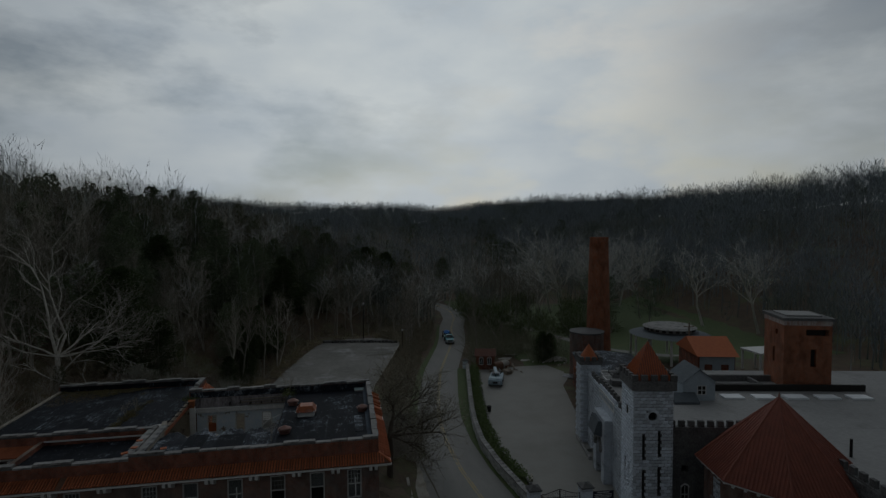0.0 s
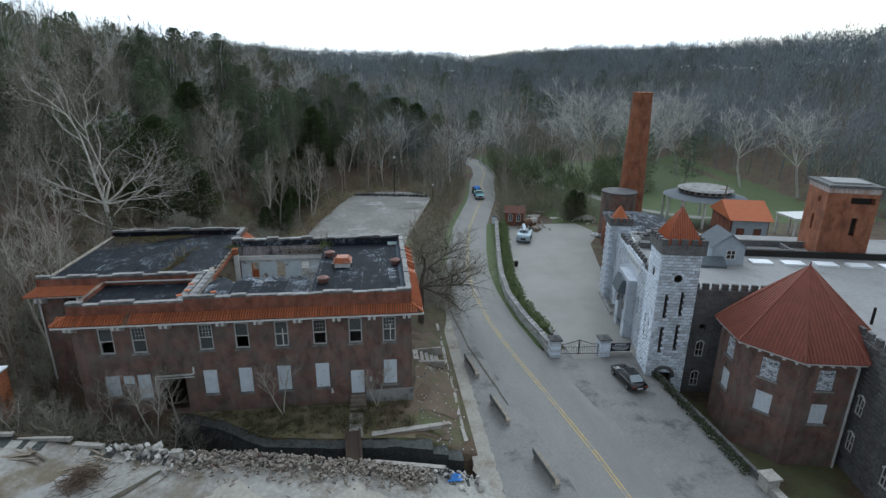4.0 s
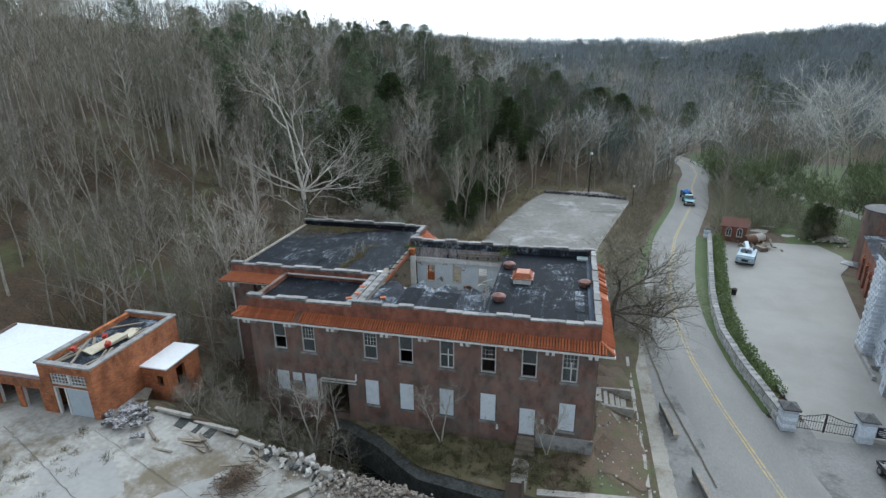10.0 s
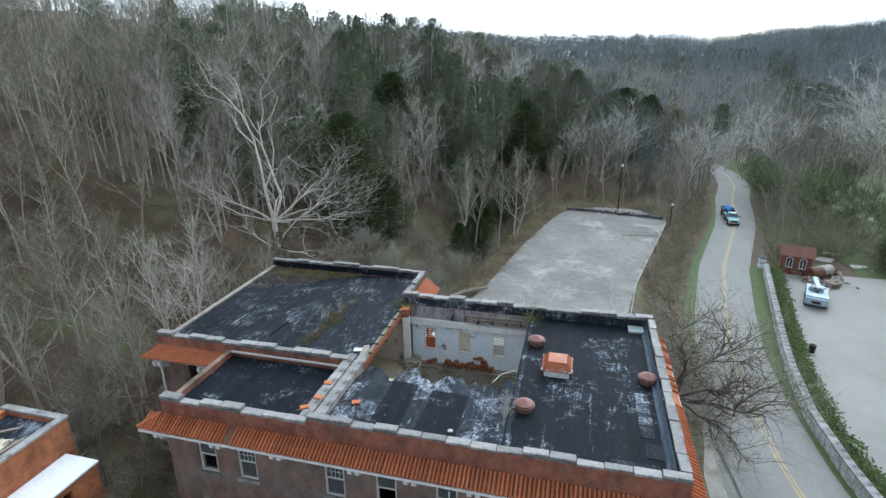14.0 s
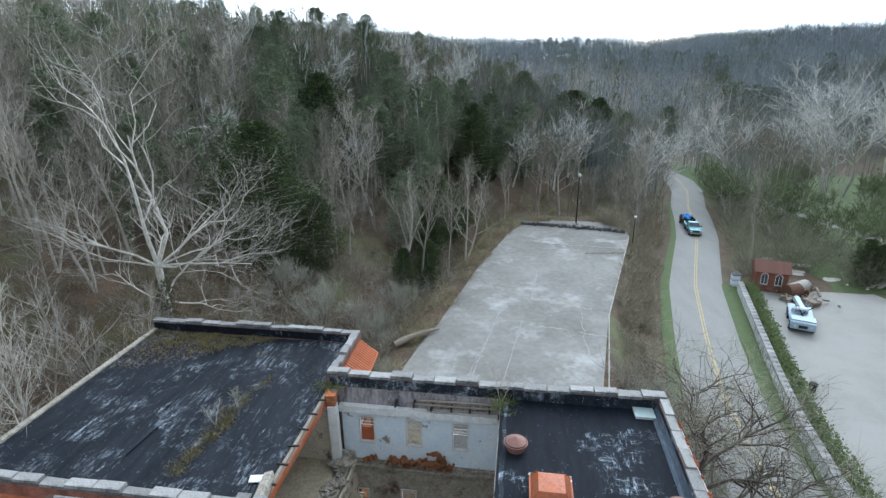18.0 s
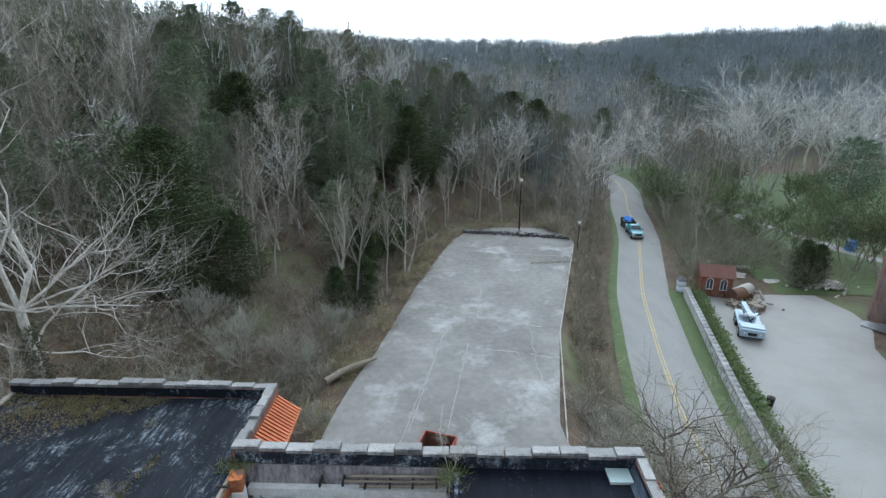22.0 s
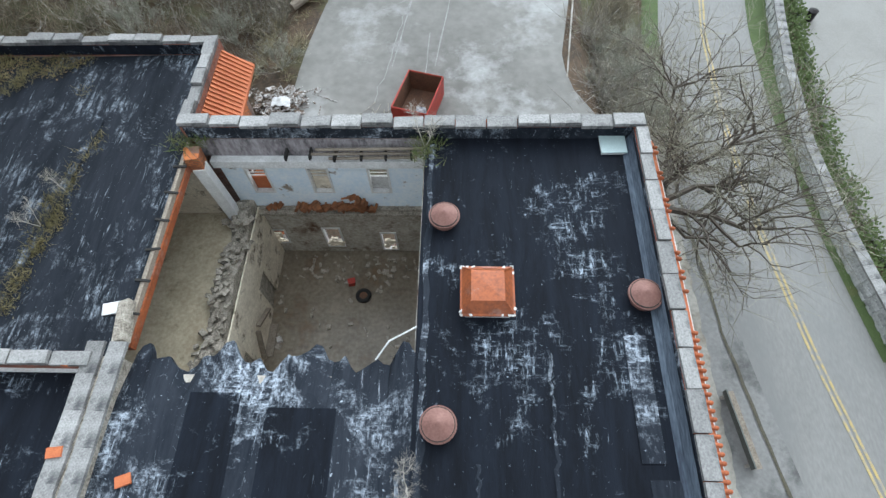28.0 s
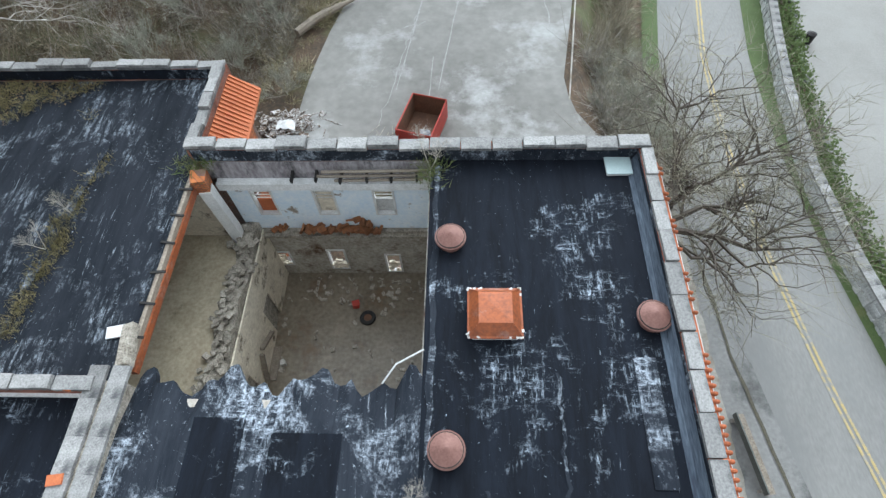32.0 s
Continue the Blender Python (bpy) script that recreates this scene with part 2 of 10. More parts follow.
def felt(name, dark, grey, pale, amount, lengthwise=False):
    """Roofing felt with pale scuffs that run along and across its strips, and greyer streaks painted as soft sheen."""
    m = bpy.data.materials.new(name)
    m.use_nodes = True
    n, l = m.node_tree.nodes, m.node_tree.links
    p = n["Principled BSDF"]
    p.inputs["Roughness"].default_value, p.inputs["Specular IOR Level"].default_value = 0.75, 0.12
    co = n.new("ShaderNodeTexCoord")

    def streak(stretch, scale, lo, hi, detail=8):
        mp, t, r = n.new("ShaderNodeMapping"), n.new("ShaderNodeTexNoise"), n.new("ShaderNodeValToRGB")
        mp.inputs["Scale"].default_value = stretch
        t.inputs["Scale"].default_value, t.inputs["Detail"].default_value, t.inputs["Roughness"].default_value = scale, detail, 0.76
        t.inputs["Distortion"].default_value = 0.4
        l.new(co.outputs["Object"], mp.inputs[0]), l.new(mp.outputs[0], t.inputs["Vector"]), l.new(t.outputs["Fac"], r.inputs["Fac"])
        r.color_ramp.elements[0].position, r.color_ramp.elements[1].position = lo, hi
        return r.outputs["Color"]

    def join(op, a, b):
        k = n.new("ShaderNodeMath")
        k.operation, k.use_clamp = op, True
        l.new(a, k.inputs[0]), l.new(b, k.inputs[1])
        return k.outputs[0]

    along = streak((3.0, 0.6, 1), 2.1, 0.52 - amount, 0.63 - amount, 14)
    across = streak((0.6, 3.0, 1), 2.1, 0.54 - amount, 0.65 - amount, 14)
    where = streak((1, 1, 1), 0.42, 0.545 - amount, 0.66 - amount, 7)
    crumbs = streak((1, 1, 1), 7.0, 0.38, 0.56, 6)
    sparse = streak((3.2, 0.4, 1), 1.6, 0.655 - amount, 0.76 - amount, 12)
    specks = streak((1, 1, 1), 6.5, 0.68 - amount * 0.5, 0.74 - amount * 0.5, 4)
    hatch = along if lengthwise else join("MAXIMUM", along, across)
    fac = join("MAXIMUM", join("MULTIPLY", join("MULTIPLY", hatch, crumbs), where), join("MAXIMUM", sparse, specks))
    # mixes dark felt to grey, a soft sheen put into the colour
    tone = streak((1.6, 0.25, 1), 1.1, 0.35, 0.75)
    m1, m2 = n.new("ShaderNodeMix"), n.new("ShaderNodeMix")
    m1.data_type = m2.data_type = "RGBA"
    l.new(tone, m1.inputs[0])
    m1.inputs[6].default_value, m1.inputs[7].default_value = (*dark, 1), (*grey, 1)
    l.new(fac, m2.inputs[0]), l.new(m1.outputs[2], m2.inputs[6])
    m2.inputs[7].default_value = (*pale, 1)
    l.new(m2.outputs[2], p.inputs["Base Color"])
    bp = n.new("ShaderNodeBump")
    bp.inputs["Strength"].default_value, bp.inputs["Distance"].default_value = 0.3, 0.02
    l.new(tone, bp.inputs["Height"]), l.new(bp.outputs[0], p.inputs["Normal"])
    return m


TAR = felt("black roofing felt", (0.004, 0.005, 0.008), (0.012, 0.0155, 0.024), (0.44, 0.51, 0.60), 0.014)
TAR_WING = felt("weathered streaky roofing felt", (0.007, 0.009, 0.013), (0.024, 0.028, 0.037), (0.28, 0.315, 0.36), 0.046, True)
TAR_WORN = felt("worn grey roofing felt", (0.008, 0.0105, 0.016), (0.034, 0.040, 0.052), (0.42, 0.47, 0.54), 0.06)
TILE = material("terracotta roof tile", (0.43, 0.135, 0.052), (0.28, 0.08, 0.033), scale=2.2, fine=20, rough=0.7, vary=0.2, third=(0.15, 0.06, 0.035), third_scale=1.0, third_at=(0.6, 0.75))
TILE_FLAT = material("orange clay tile", (0.46, 0.145, 0.055), (0.36, 0.10, 0.04), scale=3, fine=25, rough=0.7, vary=0.1)
TILE_RED = material("dull red roof tile", (0.25, 0.082, 0.055), (0.17, 0.058, 0.042), scale=1.5, fine=16, rough=0.7, vary=0.12)
RUST = material("rust-red sheet metal", (0.36, 0.105, 0.038), (0.19, 0.062, 0.03), rough=0.42, metal=0.15, scale=1.3, fine=9, bump=0.1, third=(0.30, 0.19, 0.16), third_scale=1.6, third_at=(0.56, 0.72))
VENT = material("dull copper-brown vent metal", (0.22, 0.115, 0.095), (0.15, 0.075, 0.062), rough=0.55, metal=0.2, scale=3, bump=0.1)
WHITE = material("weathered white paint", (0.72, 0.72, 0.72), (0.5, 0.5, 0.49), scale=2.5, fine=20, rough=0.6, bump=0.15)
BOARD = material("whitewashed window board", (0.68, 0.73, 0.78), (0.55, 0.60, 0.66), scale=1.6, fine=10, rough=0.7, third=(0.22, 0.21, 0.20), third_scale=2.6, third_at=(0.62, 0.68), bump=0.1)
TIMBER = material("grey weathered timber", (0.30, 0.26, 0.21), (0.17, 0.14, 0.11), scale=2, fine=16, stretch=(1, 1, 5), bump=0.4, vary=0.2)
PLASTER = material("peeling pale blue plaster", (0.60, 0.70, 0.80), (0.74, 0.79, 0.83), scale=1.1, fine=8, third=(0.26, 0.22, 0.18), third_scale=1.2, third_at=(0.60, 0.66), bump=0.25)
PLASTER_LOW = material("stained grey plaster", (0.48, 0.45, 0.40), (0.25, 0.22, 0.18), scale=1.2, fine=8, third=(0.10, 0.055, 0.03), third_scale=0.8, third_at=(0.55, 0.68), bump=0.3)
PLASTER_CREAM = material("peeling cream plaster", (0.76, 0.69, 0.56), (0.55, 0.48, 0.38), scale=1.5, fine=9, third=(0.12, 0.09, 0.06), third_scale=1.0, third_at=(0.56, 0.66), bump=0.4)
DIRT_FLOOR = material("wet dirty concrete floor", (0.235, 0.20, 0.15), (0.13, 0.105, 0.078), scale=0.5, fine=5, rough=0.3, bump=0.15, third=(0.16, 0.10, 0.05), third_scale=0.5, third_at=(0.55, 0.75))
RUIN = material("crumbling masonry", (0.46, 0.42, 0.36), (0.16, 0.14, 0.11), scale=4, fine=18, bump=0.9, depth=0.08)
RUBBLE = material("broken white rubble", (0.58, 0.57, 0.55), (0.38, 0.36, 0.33), scale=3, fine=14, vary=0.2, bump=0.5)
CONCRETE = material("weathered concrete pad", (0.40, 0.39, 0.365), (0.25, 0.24, 0.222), scale=0.22, fine=3.4, mix=0.35, spread=(0.40, 0.58), bump=0.15, third=(0.165, 0.14, 0.10), third_scale=0.3, third_at=(0.49, 0.63), coords="Object")
CONCRETE_PALE = material("pale broken concrete", (0.44, 0.42, 0.385), (0.29, 0.275, 0.25), scale=0.6, fine=6, bump=0.3, third=(0.22, 0.19, 0.15), third_scale=0.6, third_at=(0.56, 0.66))
ASPHALT_LOT = material("old grey asphalt", (0.135, 0.13, 0.12), (0.24, 0.233, 0.218), scale=0.14, fine=1.8, mix=0.3, spread=(0.36, 0.62), bump=0.12, third=(0.36, 0.36, 0.355), third_scale=0.17, third_at=(0.54, 0.68))
ROADMAT = material("worn grey road asphalt", (0.20, 0.196, 0.188), (0.247, 0.243, 0.233), scale=0.35, fine=9, mix=0.5, bump=0.1, stretch=(1, 0.3, 1), third=(0.19, 0.19, 0.185), third_scale=0.25, third_at=(0.5, 0.7))
APRON = material("patched asphalt apron", (0.18, 0.178, 0.172), (0.24, 0.237, 0.23), scale=0.3, fine=6, bump=0.15, third=(0.095, 0.095, 0.092), third_scale=0.4, third_at=(0.53, 0.68))
COURT = material("pale gravel court", (0.232, 0.226, 0.212), (0.288, 0.28, 0.262), scale=0.25, fine=10, mix=0.4, bump=0.2, third=(0.28, 0.275, 0.26), third_scale=0.2, third_at=(0.5, 0.7))
YELLOW = material("faded yellow road paint", (0.50, 0.38, 0.15), (0.36, 0.30, 0.17), scale=1.2, fine=12, bump=0, third=(0.27, 0.265, 0.25), third_scale=1.5, third_at=(0.5, 0.62))
PAINT_LINE = material("faded white bay line", (0.32, 0.32, 0.31), (0.20, 0.197, 0.188), scale=1.5, fine=8, bump=0)
CRACK = material("dark filled crack", (0.07, 0.065, 0.05), (0.11, 0.10, 0.07), scale=3, bump=0)
LITTER = material("leaf litter and dry grass", (0.118, 0.080, 0.050), (0.05, 0.038, 0.027), scale=0.5, fine=5, bump=0.8, depth=0.1, third=(0.10, 0.115, 0.05), third_scale=0.12, third_at=(0.5, 0.66))
EARTH = material("bare brown earth", (0.16, 0.115, 0.08), (0.10, 0.075, 0.055), scale=0.7, fine=6, bump=0.6, depth=0.05, third=(0.09, 0.10, 0.04), third_scale=0.5, third_at=(0.52, 0.68))
GRASS = material("short spring grass", (0.082, 0.115, 0.04), (0.06, 0.085, 0.03), scale=1.4, fine=16, bump=0.7, depth=0.05, third=(0.12, 0.12, 0.05), third_scale=0.4, third_at=(0.56, 0.72))
BARK = material("grey-brown bark", (0.42, 0.39, 0.34), (0.20, 0.182, 0.155), scale=2, fine=15, stretch=(1, 1, 0.3), bump=0.6, vary=0.25)
BARK_WHITE = material("pale sycamore bark", (0.50, 0.47, 0.41), (0.30, 0.275, 0.23), scale=1.2, fine=8, stretch=(1, 1, 0.5), bump=0.2, third=(0.15, 0.13, 0.11), third_scale=1.0, third_at=(0.6, 0.72))
BARK_SYC = material("white sycamore bark", (0.58, 0.56, 0.51), (0.34, 0.32, 0.28), scale=1.0, fine=7, stretch=(1, 1, 0.5), bump=0.2, third=(0.20, 0.18, 0.15), third_scale=0.8, third_at=(0.62, 0.74))
TWIG = material("bare grey twigs", (0.235, 0.218, 0.172), (0.135, 0.128, 0.096), scale=0.4, fine=3, bump=0, vary=0.3)
TWIG_PALE = material("pale bare twigs", (0.42, 0.39, 0.35), (0.31, 0.285, 0.25), scale=0.4, fine=3, bump=0, vary=0.2)
# distance haze is painted into these far twigs as a pale blue-grey
TWIG_FAR_HAZE = material("far bare twigs with haze tint", (0.285, 0.32, 0.345), (0.172, 0.197, 0.22), scale=0.05, fine=0.5, bump=0, third=(0.17, 0.195, 0.165), third_scale=0.035, third_at=(0.5, 0.62))
BUD = material("twigs in green bud", (0.10, 0.145, 0.06), (0.14, 0.16, 0.08), scale=0.5, fine=4, bump=0, vary=0.2)
CEDAR = material("dark cedar foliage", (0.155, 0.182, 0.115), (0.095, 0.12, 0.075), scale=0.8, fine=6, bump=0, vary=0.3, spec=0.05)
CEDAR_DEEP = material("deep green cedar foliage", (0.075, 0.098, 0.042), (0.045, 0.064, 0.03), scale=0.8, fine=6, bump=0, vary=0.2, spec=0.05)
PINE = material("pine foliage", (0.13, 0.18, 0.11), (0.085, 0.125, 0.075), scale=0.6, fine=6, bump=0.2, vary=0.2)
HEDGE = material("hedge leaves", (0.125, 0.165, 0.06), (0.075, 0.11, 0.035), scale=1.5, fine=9, bump=0.3)
IRON = material("black wrought iron", (0.02, 0.02, 0.022), (0.035, 0.03, 0.028), rough=0.5, metal=0.6, scale=6, bump=0.1)
STEEL = material("galvanised steel", (0.42, 0.43, 0.45), (0.3, 0.31, 0.33), rough=0.45, metal=0.7, scale=4, bump=0.1)
BLACKPAINT = material("glossy black car paint", (0.012, 0.012, 0.014), (0.018, 0.018, 0.02), rough=0.12, scale=2, bump=0, spec=0.6)
TEAL = material("teal car paint", (0.10, 0.30, 0.34), (0.08, 0.25, 0.29), rough=0.25, scale=2, bump=0, spec=0.6)
PALEBLUE = material("pale blue machine paint", (0.38, 0.48, 0.55), (0.27, 0.35, 0.42), rough=0.45, scale=3, bump=0.05)
RUBBER = material("black rubber", (0.02, 0.02, 0.02), (0.03, 0.03, 0.03), rough=0.8, scale=8, bump=0.2)
BLUETARP = material("bright blue plastic", (0.05, 0.20, 0.62), (0.10, 0.30, 0.75), rough=0.4, scale=3, bump=0.3)
REDPAINT = material("red container paint", (0.42, 0.05, 0.035), (0.28, 0.04, 0.03), rough=0.5, scale=2, fine=12, bump=0.1, third=(0.16, 0.07, 0.04), third_scale=1.0, third_at=(0.58, 0.7))
BROWNRUST_SHADE = material("rusty brown steel and tile-gap shade", (0.16, 0.085, 0.05), (0.09, 0.05, 0.035), rough=0.8, scale=2.5, bump=0.4)
ROOFGREY = material("pale grey flat roofing", (0.30, 0.30, 0.30), (0.245, 0.245, 0.245), scale=0.2, fine=3, bump=0.1, third=(0.2, 0.2, 0.2), third_scale=0.3, third_at=(0.55, 0.7))
ROOFWHITE = material("white roof membrane", (0.80, 0.83, 0.86), (0.72, 0.75, 0.79), scale=0.5, fine=4, rough=0.5, bump=0.08)
SHEDBLUE = material("pale blue-grey siding", (0.42, 0.48, 0.53), (0.33, 0.38, 0.43), scale=1.2, fine=9, bump=0.15)
SLATE = material("blue-grey slate", (0.13, 0.15, 0.17), (0.09, 0.105, 0.12), scale=2, fine=12, bump=0.3)
# paints the shade of unlit interiors; also serves for small dark parts
DARK = material("near-black interior shade and dark parts", (0.03, 0.028, 0.026), (0.02, 0.019, 0.018), scale=1.5, bump=0.2)
WATER = material("dark creek water", (0.012, 0.016, 0.014), (0.02, 0.022, 0.018), rough=0.08, scale=1.5, fine=6, bump=0.05, spec=0.5)
GLASS = bpy.data.materials.new("window glass greyed as reflection")
GLASS.use_nodes = True
gp = GLASS.node_tree.nodes["Principled BSDF"]
# grey base colour paints in some of the sky's reflection
gp.inputs["Base Color"].default_value, gp.inputs["Roughness"].default_value = (0.09, 0.10, 0.105, 1), 0.16
gp.inputs["Alpha"].default_value = 0.72


# ---- mesh helpers ----
class Mesh:
    """Collects vertices and faces for one part."""

    def __init__(self):
        self.v, self.f, self.weld = [], [], False

    def add(self, verts, faces):
        k = len(self.v)
        self.v += [tuple(p) for p in verts]
        self.f += [tuple(k + i for i in face) for face in faces]
        return self

    def box(self, a, b, jitter=0.0):
        (x0, y0, z0), (x1, y1, z1) = a, b
        p = [(x0, y0, z0), (x1, y0, z0), (x1, y1, z0), (x0, y1, z0), (x0, y0, z1), (x1, y0, z1), (x1, y1, z1), (x0, y1, z1)]
        if jitter:
            p = [tuple(c + random.uniform(-jitter, jitter) for c in q) for q in p]
        return self.add(p, [(0, 3, 2, 1), (4, 5, 6, 7), (0, 1, 5, 4), (1, 2, 6, 5), (2, 3, 7, 6), (3, 0, 4, 7)])

    def block(self, c, size, turn=0.0, tilt=0.0, jitter=0.0, rot=None):
        """A box about c, turned about z (and tilted about its x) in degrees."""
        m = Matrix.Translation(c) @ (rot or Euler((radians(tilt), 0, radians(turn))).to_matrix().to_4x4())
        h = [s / 2 for s in size]
        p = [Vector((sx * h[0], sy * h[1], sz * h[2])) for sz in (-1, 1) for sx, sy in ((-1, -1), (1, -1), (1, 1), (-1, 1))]
        if jitter:
            p = [q + Vector([random.uniform(-jitter, jitter) for _ in range(3)]) for q in p]
        return self.add([m @ q for q in p], [(0, 3, 2, 1), (4, 5, 6, 7), (0, 1, 5, 4), (1, 2, 6, 5), (2, 3, 7, 6), (3, 0, 4, 7)])

    def tube(self, pts, radii, n=8, cap=True):
        pts = [Vector(p) for p in pts]
        k, side = len(self.v), None
        for i, p in enumerate(pts):
            d = (pts[min(i + 1, len(pts) - 1)] - pts[max(i - 1, 0)]).normalized()
            if side is None:
                side = d.orthogonal().normalized()
            side = (side - d * side.dot(d)).normalized()
            up = d.cross(side)
            self.v += [tuple(p + (side * math.cos(2 * math.pi * j / n) + up * math.sin(2 * math.pi * j / n)) * radii[i]) for j in range(n)]
        for i in range(len(pts) - 1):
            a = k + i * n
            self.f += [(a + j, a + (j + 1) % n, a + n + (j + 1) % n, a + n + j) for j in range(n)]
        if cap:
            self.f += [tuple(k + j for j in reversed(range(n))), tuple(k + (len(pts) - 1) * n + j for j in range(n))]
        return self

    def cone(self, c, r0, r1, z0, z1, n=16, start=0.0):
        """An upright frustum about (x, y)."""
        k = len(self.v)
        for r, z in ((r0, z0), (r1, z1)):
            self.v += [(c[0] + r * math.cos(start + 2 * math.pi * j / n), c[1] + r * math.sin(start + 2 * math.pi * j / n), z) for j in range(n)]
        self.f += [(k + j, k + (j + 1) % n, k + n + (j + 1) % n, k + n + j) for j in range(n)]
        self.f += [tuple(k + j for j in reversed(range(n))), tuple(k + n + j for j in range(n))]
        return self

    def wall(self, axis, u0, u1, z0, z1, v0, v1, holes=()):
        """A straight wall along x or y from u0 to u1, between v0 and v1 in thickness, with holes (u0, u1, z0, z1) through it."""
        self.weld = True
        us = sorted({u0, u1, *(h[0] for h in holes), *(h[1] for h in holes)})
        for a, b in zip(us, us[1:]):
            mid = (a + b) / 2
            cuts = sorted((h[2], h[3]) for h in holes if h[0] < mid < h[1])
            z = z0
            for lo, hi in cuts + [(z1, z1)]:
                if lo - z > 1e-4:
                    self.box((a, v0, z) if axis == "x" else (v0, a, z), (b, v1, lo) if axis == "x" else (v1, b, lo))
                z = max(z, hi)
        return self

    def sheet(self, rows):
        """A grid of points as one surface."""
        k, n = len(self.v), len(rows[0])
        for r in rows:
            self.v += [tuple(p) for p in r]
        for i in range(len(rows) - 1):
            for j in range(n - 1):
                a = k + i * n + j
                self.f.append((a, a + 1, a + n + 1, a + n))
        return self

    def data(self, name, mat, smooth=False):
        me = bpy.data.meshes.new(name)
        me.from_pydata(self.v, [], self.f)
        if self.weld:
            bm = bmesh.new()
            bm.from_mesh(me)
            bmesh.ops.remove_doubles(bm, verts=bm.verts, dist=0.0005)
            bm.to_mesh(me)
            bm.free()
        me.validate()
        me.materials.append(mat)
        if smooth:
            me.polygons.foreach_set("use_smooth", [True] * len(me.polygons))
        return me


def part(name, mesh, mat, parent=None, label="", smooth=False, bevel=0.0):
    """One mesh object, under a thing or a part."""
    ob = new(name, mesh.data(name, mat, smooth) if isinstance(mesh, Mesh) else mesh)
    if parent is not None:
        ob.parent = parent
    if label:
        tagged(ob, label)
    if bevel:
        mod = ob.modifiers.new("bevel", "BEVEL")
        mod.width, mod.segments, mod.limit_method = bevel, 2, "ANGLE"
    return ob


def thing(name, place, label, category, group="", kind="", turn=0.0):
    ob = new(name)
    ob.matrix_world = pose(*place, 0, 0, turn)
    return tagged(ob, label, category, group, kind)


def piece(name, me, parent, m):
    """One of many alike pieces, on shared mesh data."""
    ob = new(name, me)
    ob.parent = parent
    ob.matrix_basis = m
    return ob


def lerp(x, xs, ys):
    return float(np.interp(x, xs, ys))


# ---- the lie of the land ----
STREET = -1.8
ROAD_Y = (-120, -80, -45, -20, -7, 0, 9.6, 17, 25, 33, 42, 56, 62, 77, 86, 97, 110, 122, 135, 150, 170)
ROAD_X = (51, 46, 42.5, 40, 38.6, 37.5, 35.9, 35.1, 34.9, 35.4, 36.9, 39.7, 41.4, 45.8, 47.8, 49.8, 53.2, 54.5, 52.5, 47, 38)
FOOT_Y = (-200, -30, 0, 18, 26, 34, 52, 72, 85, 110, 140, 200, 400)
FOOT_X = (-30, -28, -14, -9, 4, 6.5, 10.0, 15.5, 28, 42, 40, 20, 0)
YARD_X, YARD_Y = (-30, -8, -1, 3, 7.4, 10.3, 14, 17, 20.4, 24, 29.5), (17, 8.2, 1.5, -0.6, -1.0, -2.2, -4.7, -5.2, -5.6, -5.8, -7.1)
PAD_X, PAD_Y = (-60, -6.6, -5.6, -0.7, 4.2, 9, 14, 19, 30), (0, 0, -5.5, -5.9, -6.4, -7.2, -7.3, -8.2, -8.3)
CREEK_X, CREEK_Y = YARD_X, tuple(y - 1.2 for y in YARD_Y)


def smooth(a, b, x):
    t = np.clip((np.asarray(x, float) - a) / (b - a), 0, 1)
    return t * t * (3 - 2 * t)


def road_x(y):
    return np.interp(y, ROAD_Y, ROAD_X)


def pad_z(x):
    return np.interp(x, (-60, -20, -6, 0, 9, 20, 26, 30.5), (3.2, 3.1, 2.95, 2.3, 1.15, 0.45, -0.9, STREET))


def lot_z(y):
    return np.interp(y, (20, 34, 70), (0.6, 0.8, 1.3))


def bumps(x, y, s, seed):
    r = np.random.RandomState(seed)
    out = np.zeros_like(np.asarray(x, float))
    for k in range(7):
        a, b, p = r.uniform(-1, 1) / s, r.uniform(-1, 1) / s, r.uniform(0, 6.3)
        out += np.sin(a * x * 2.2 + b * y * 2.2 + p) * r.uniform(0.3, 1)
    return out / 3


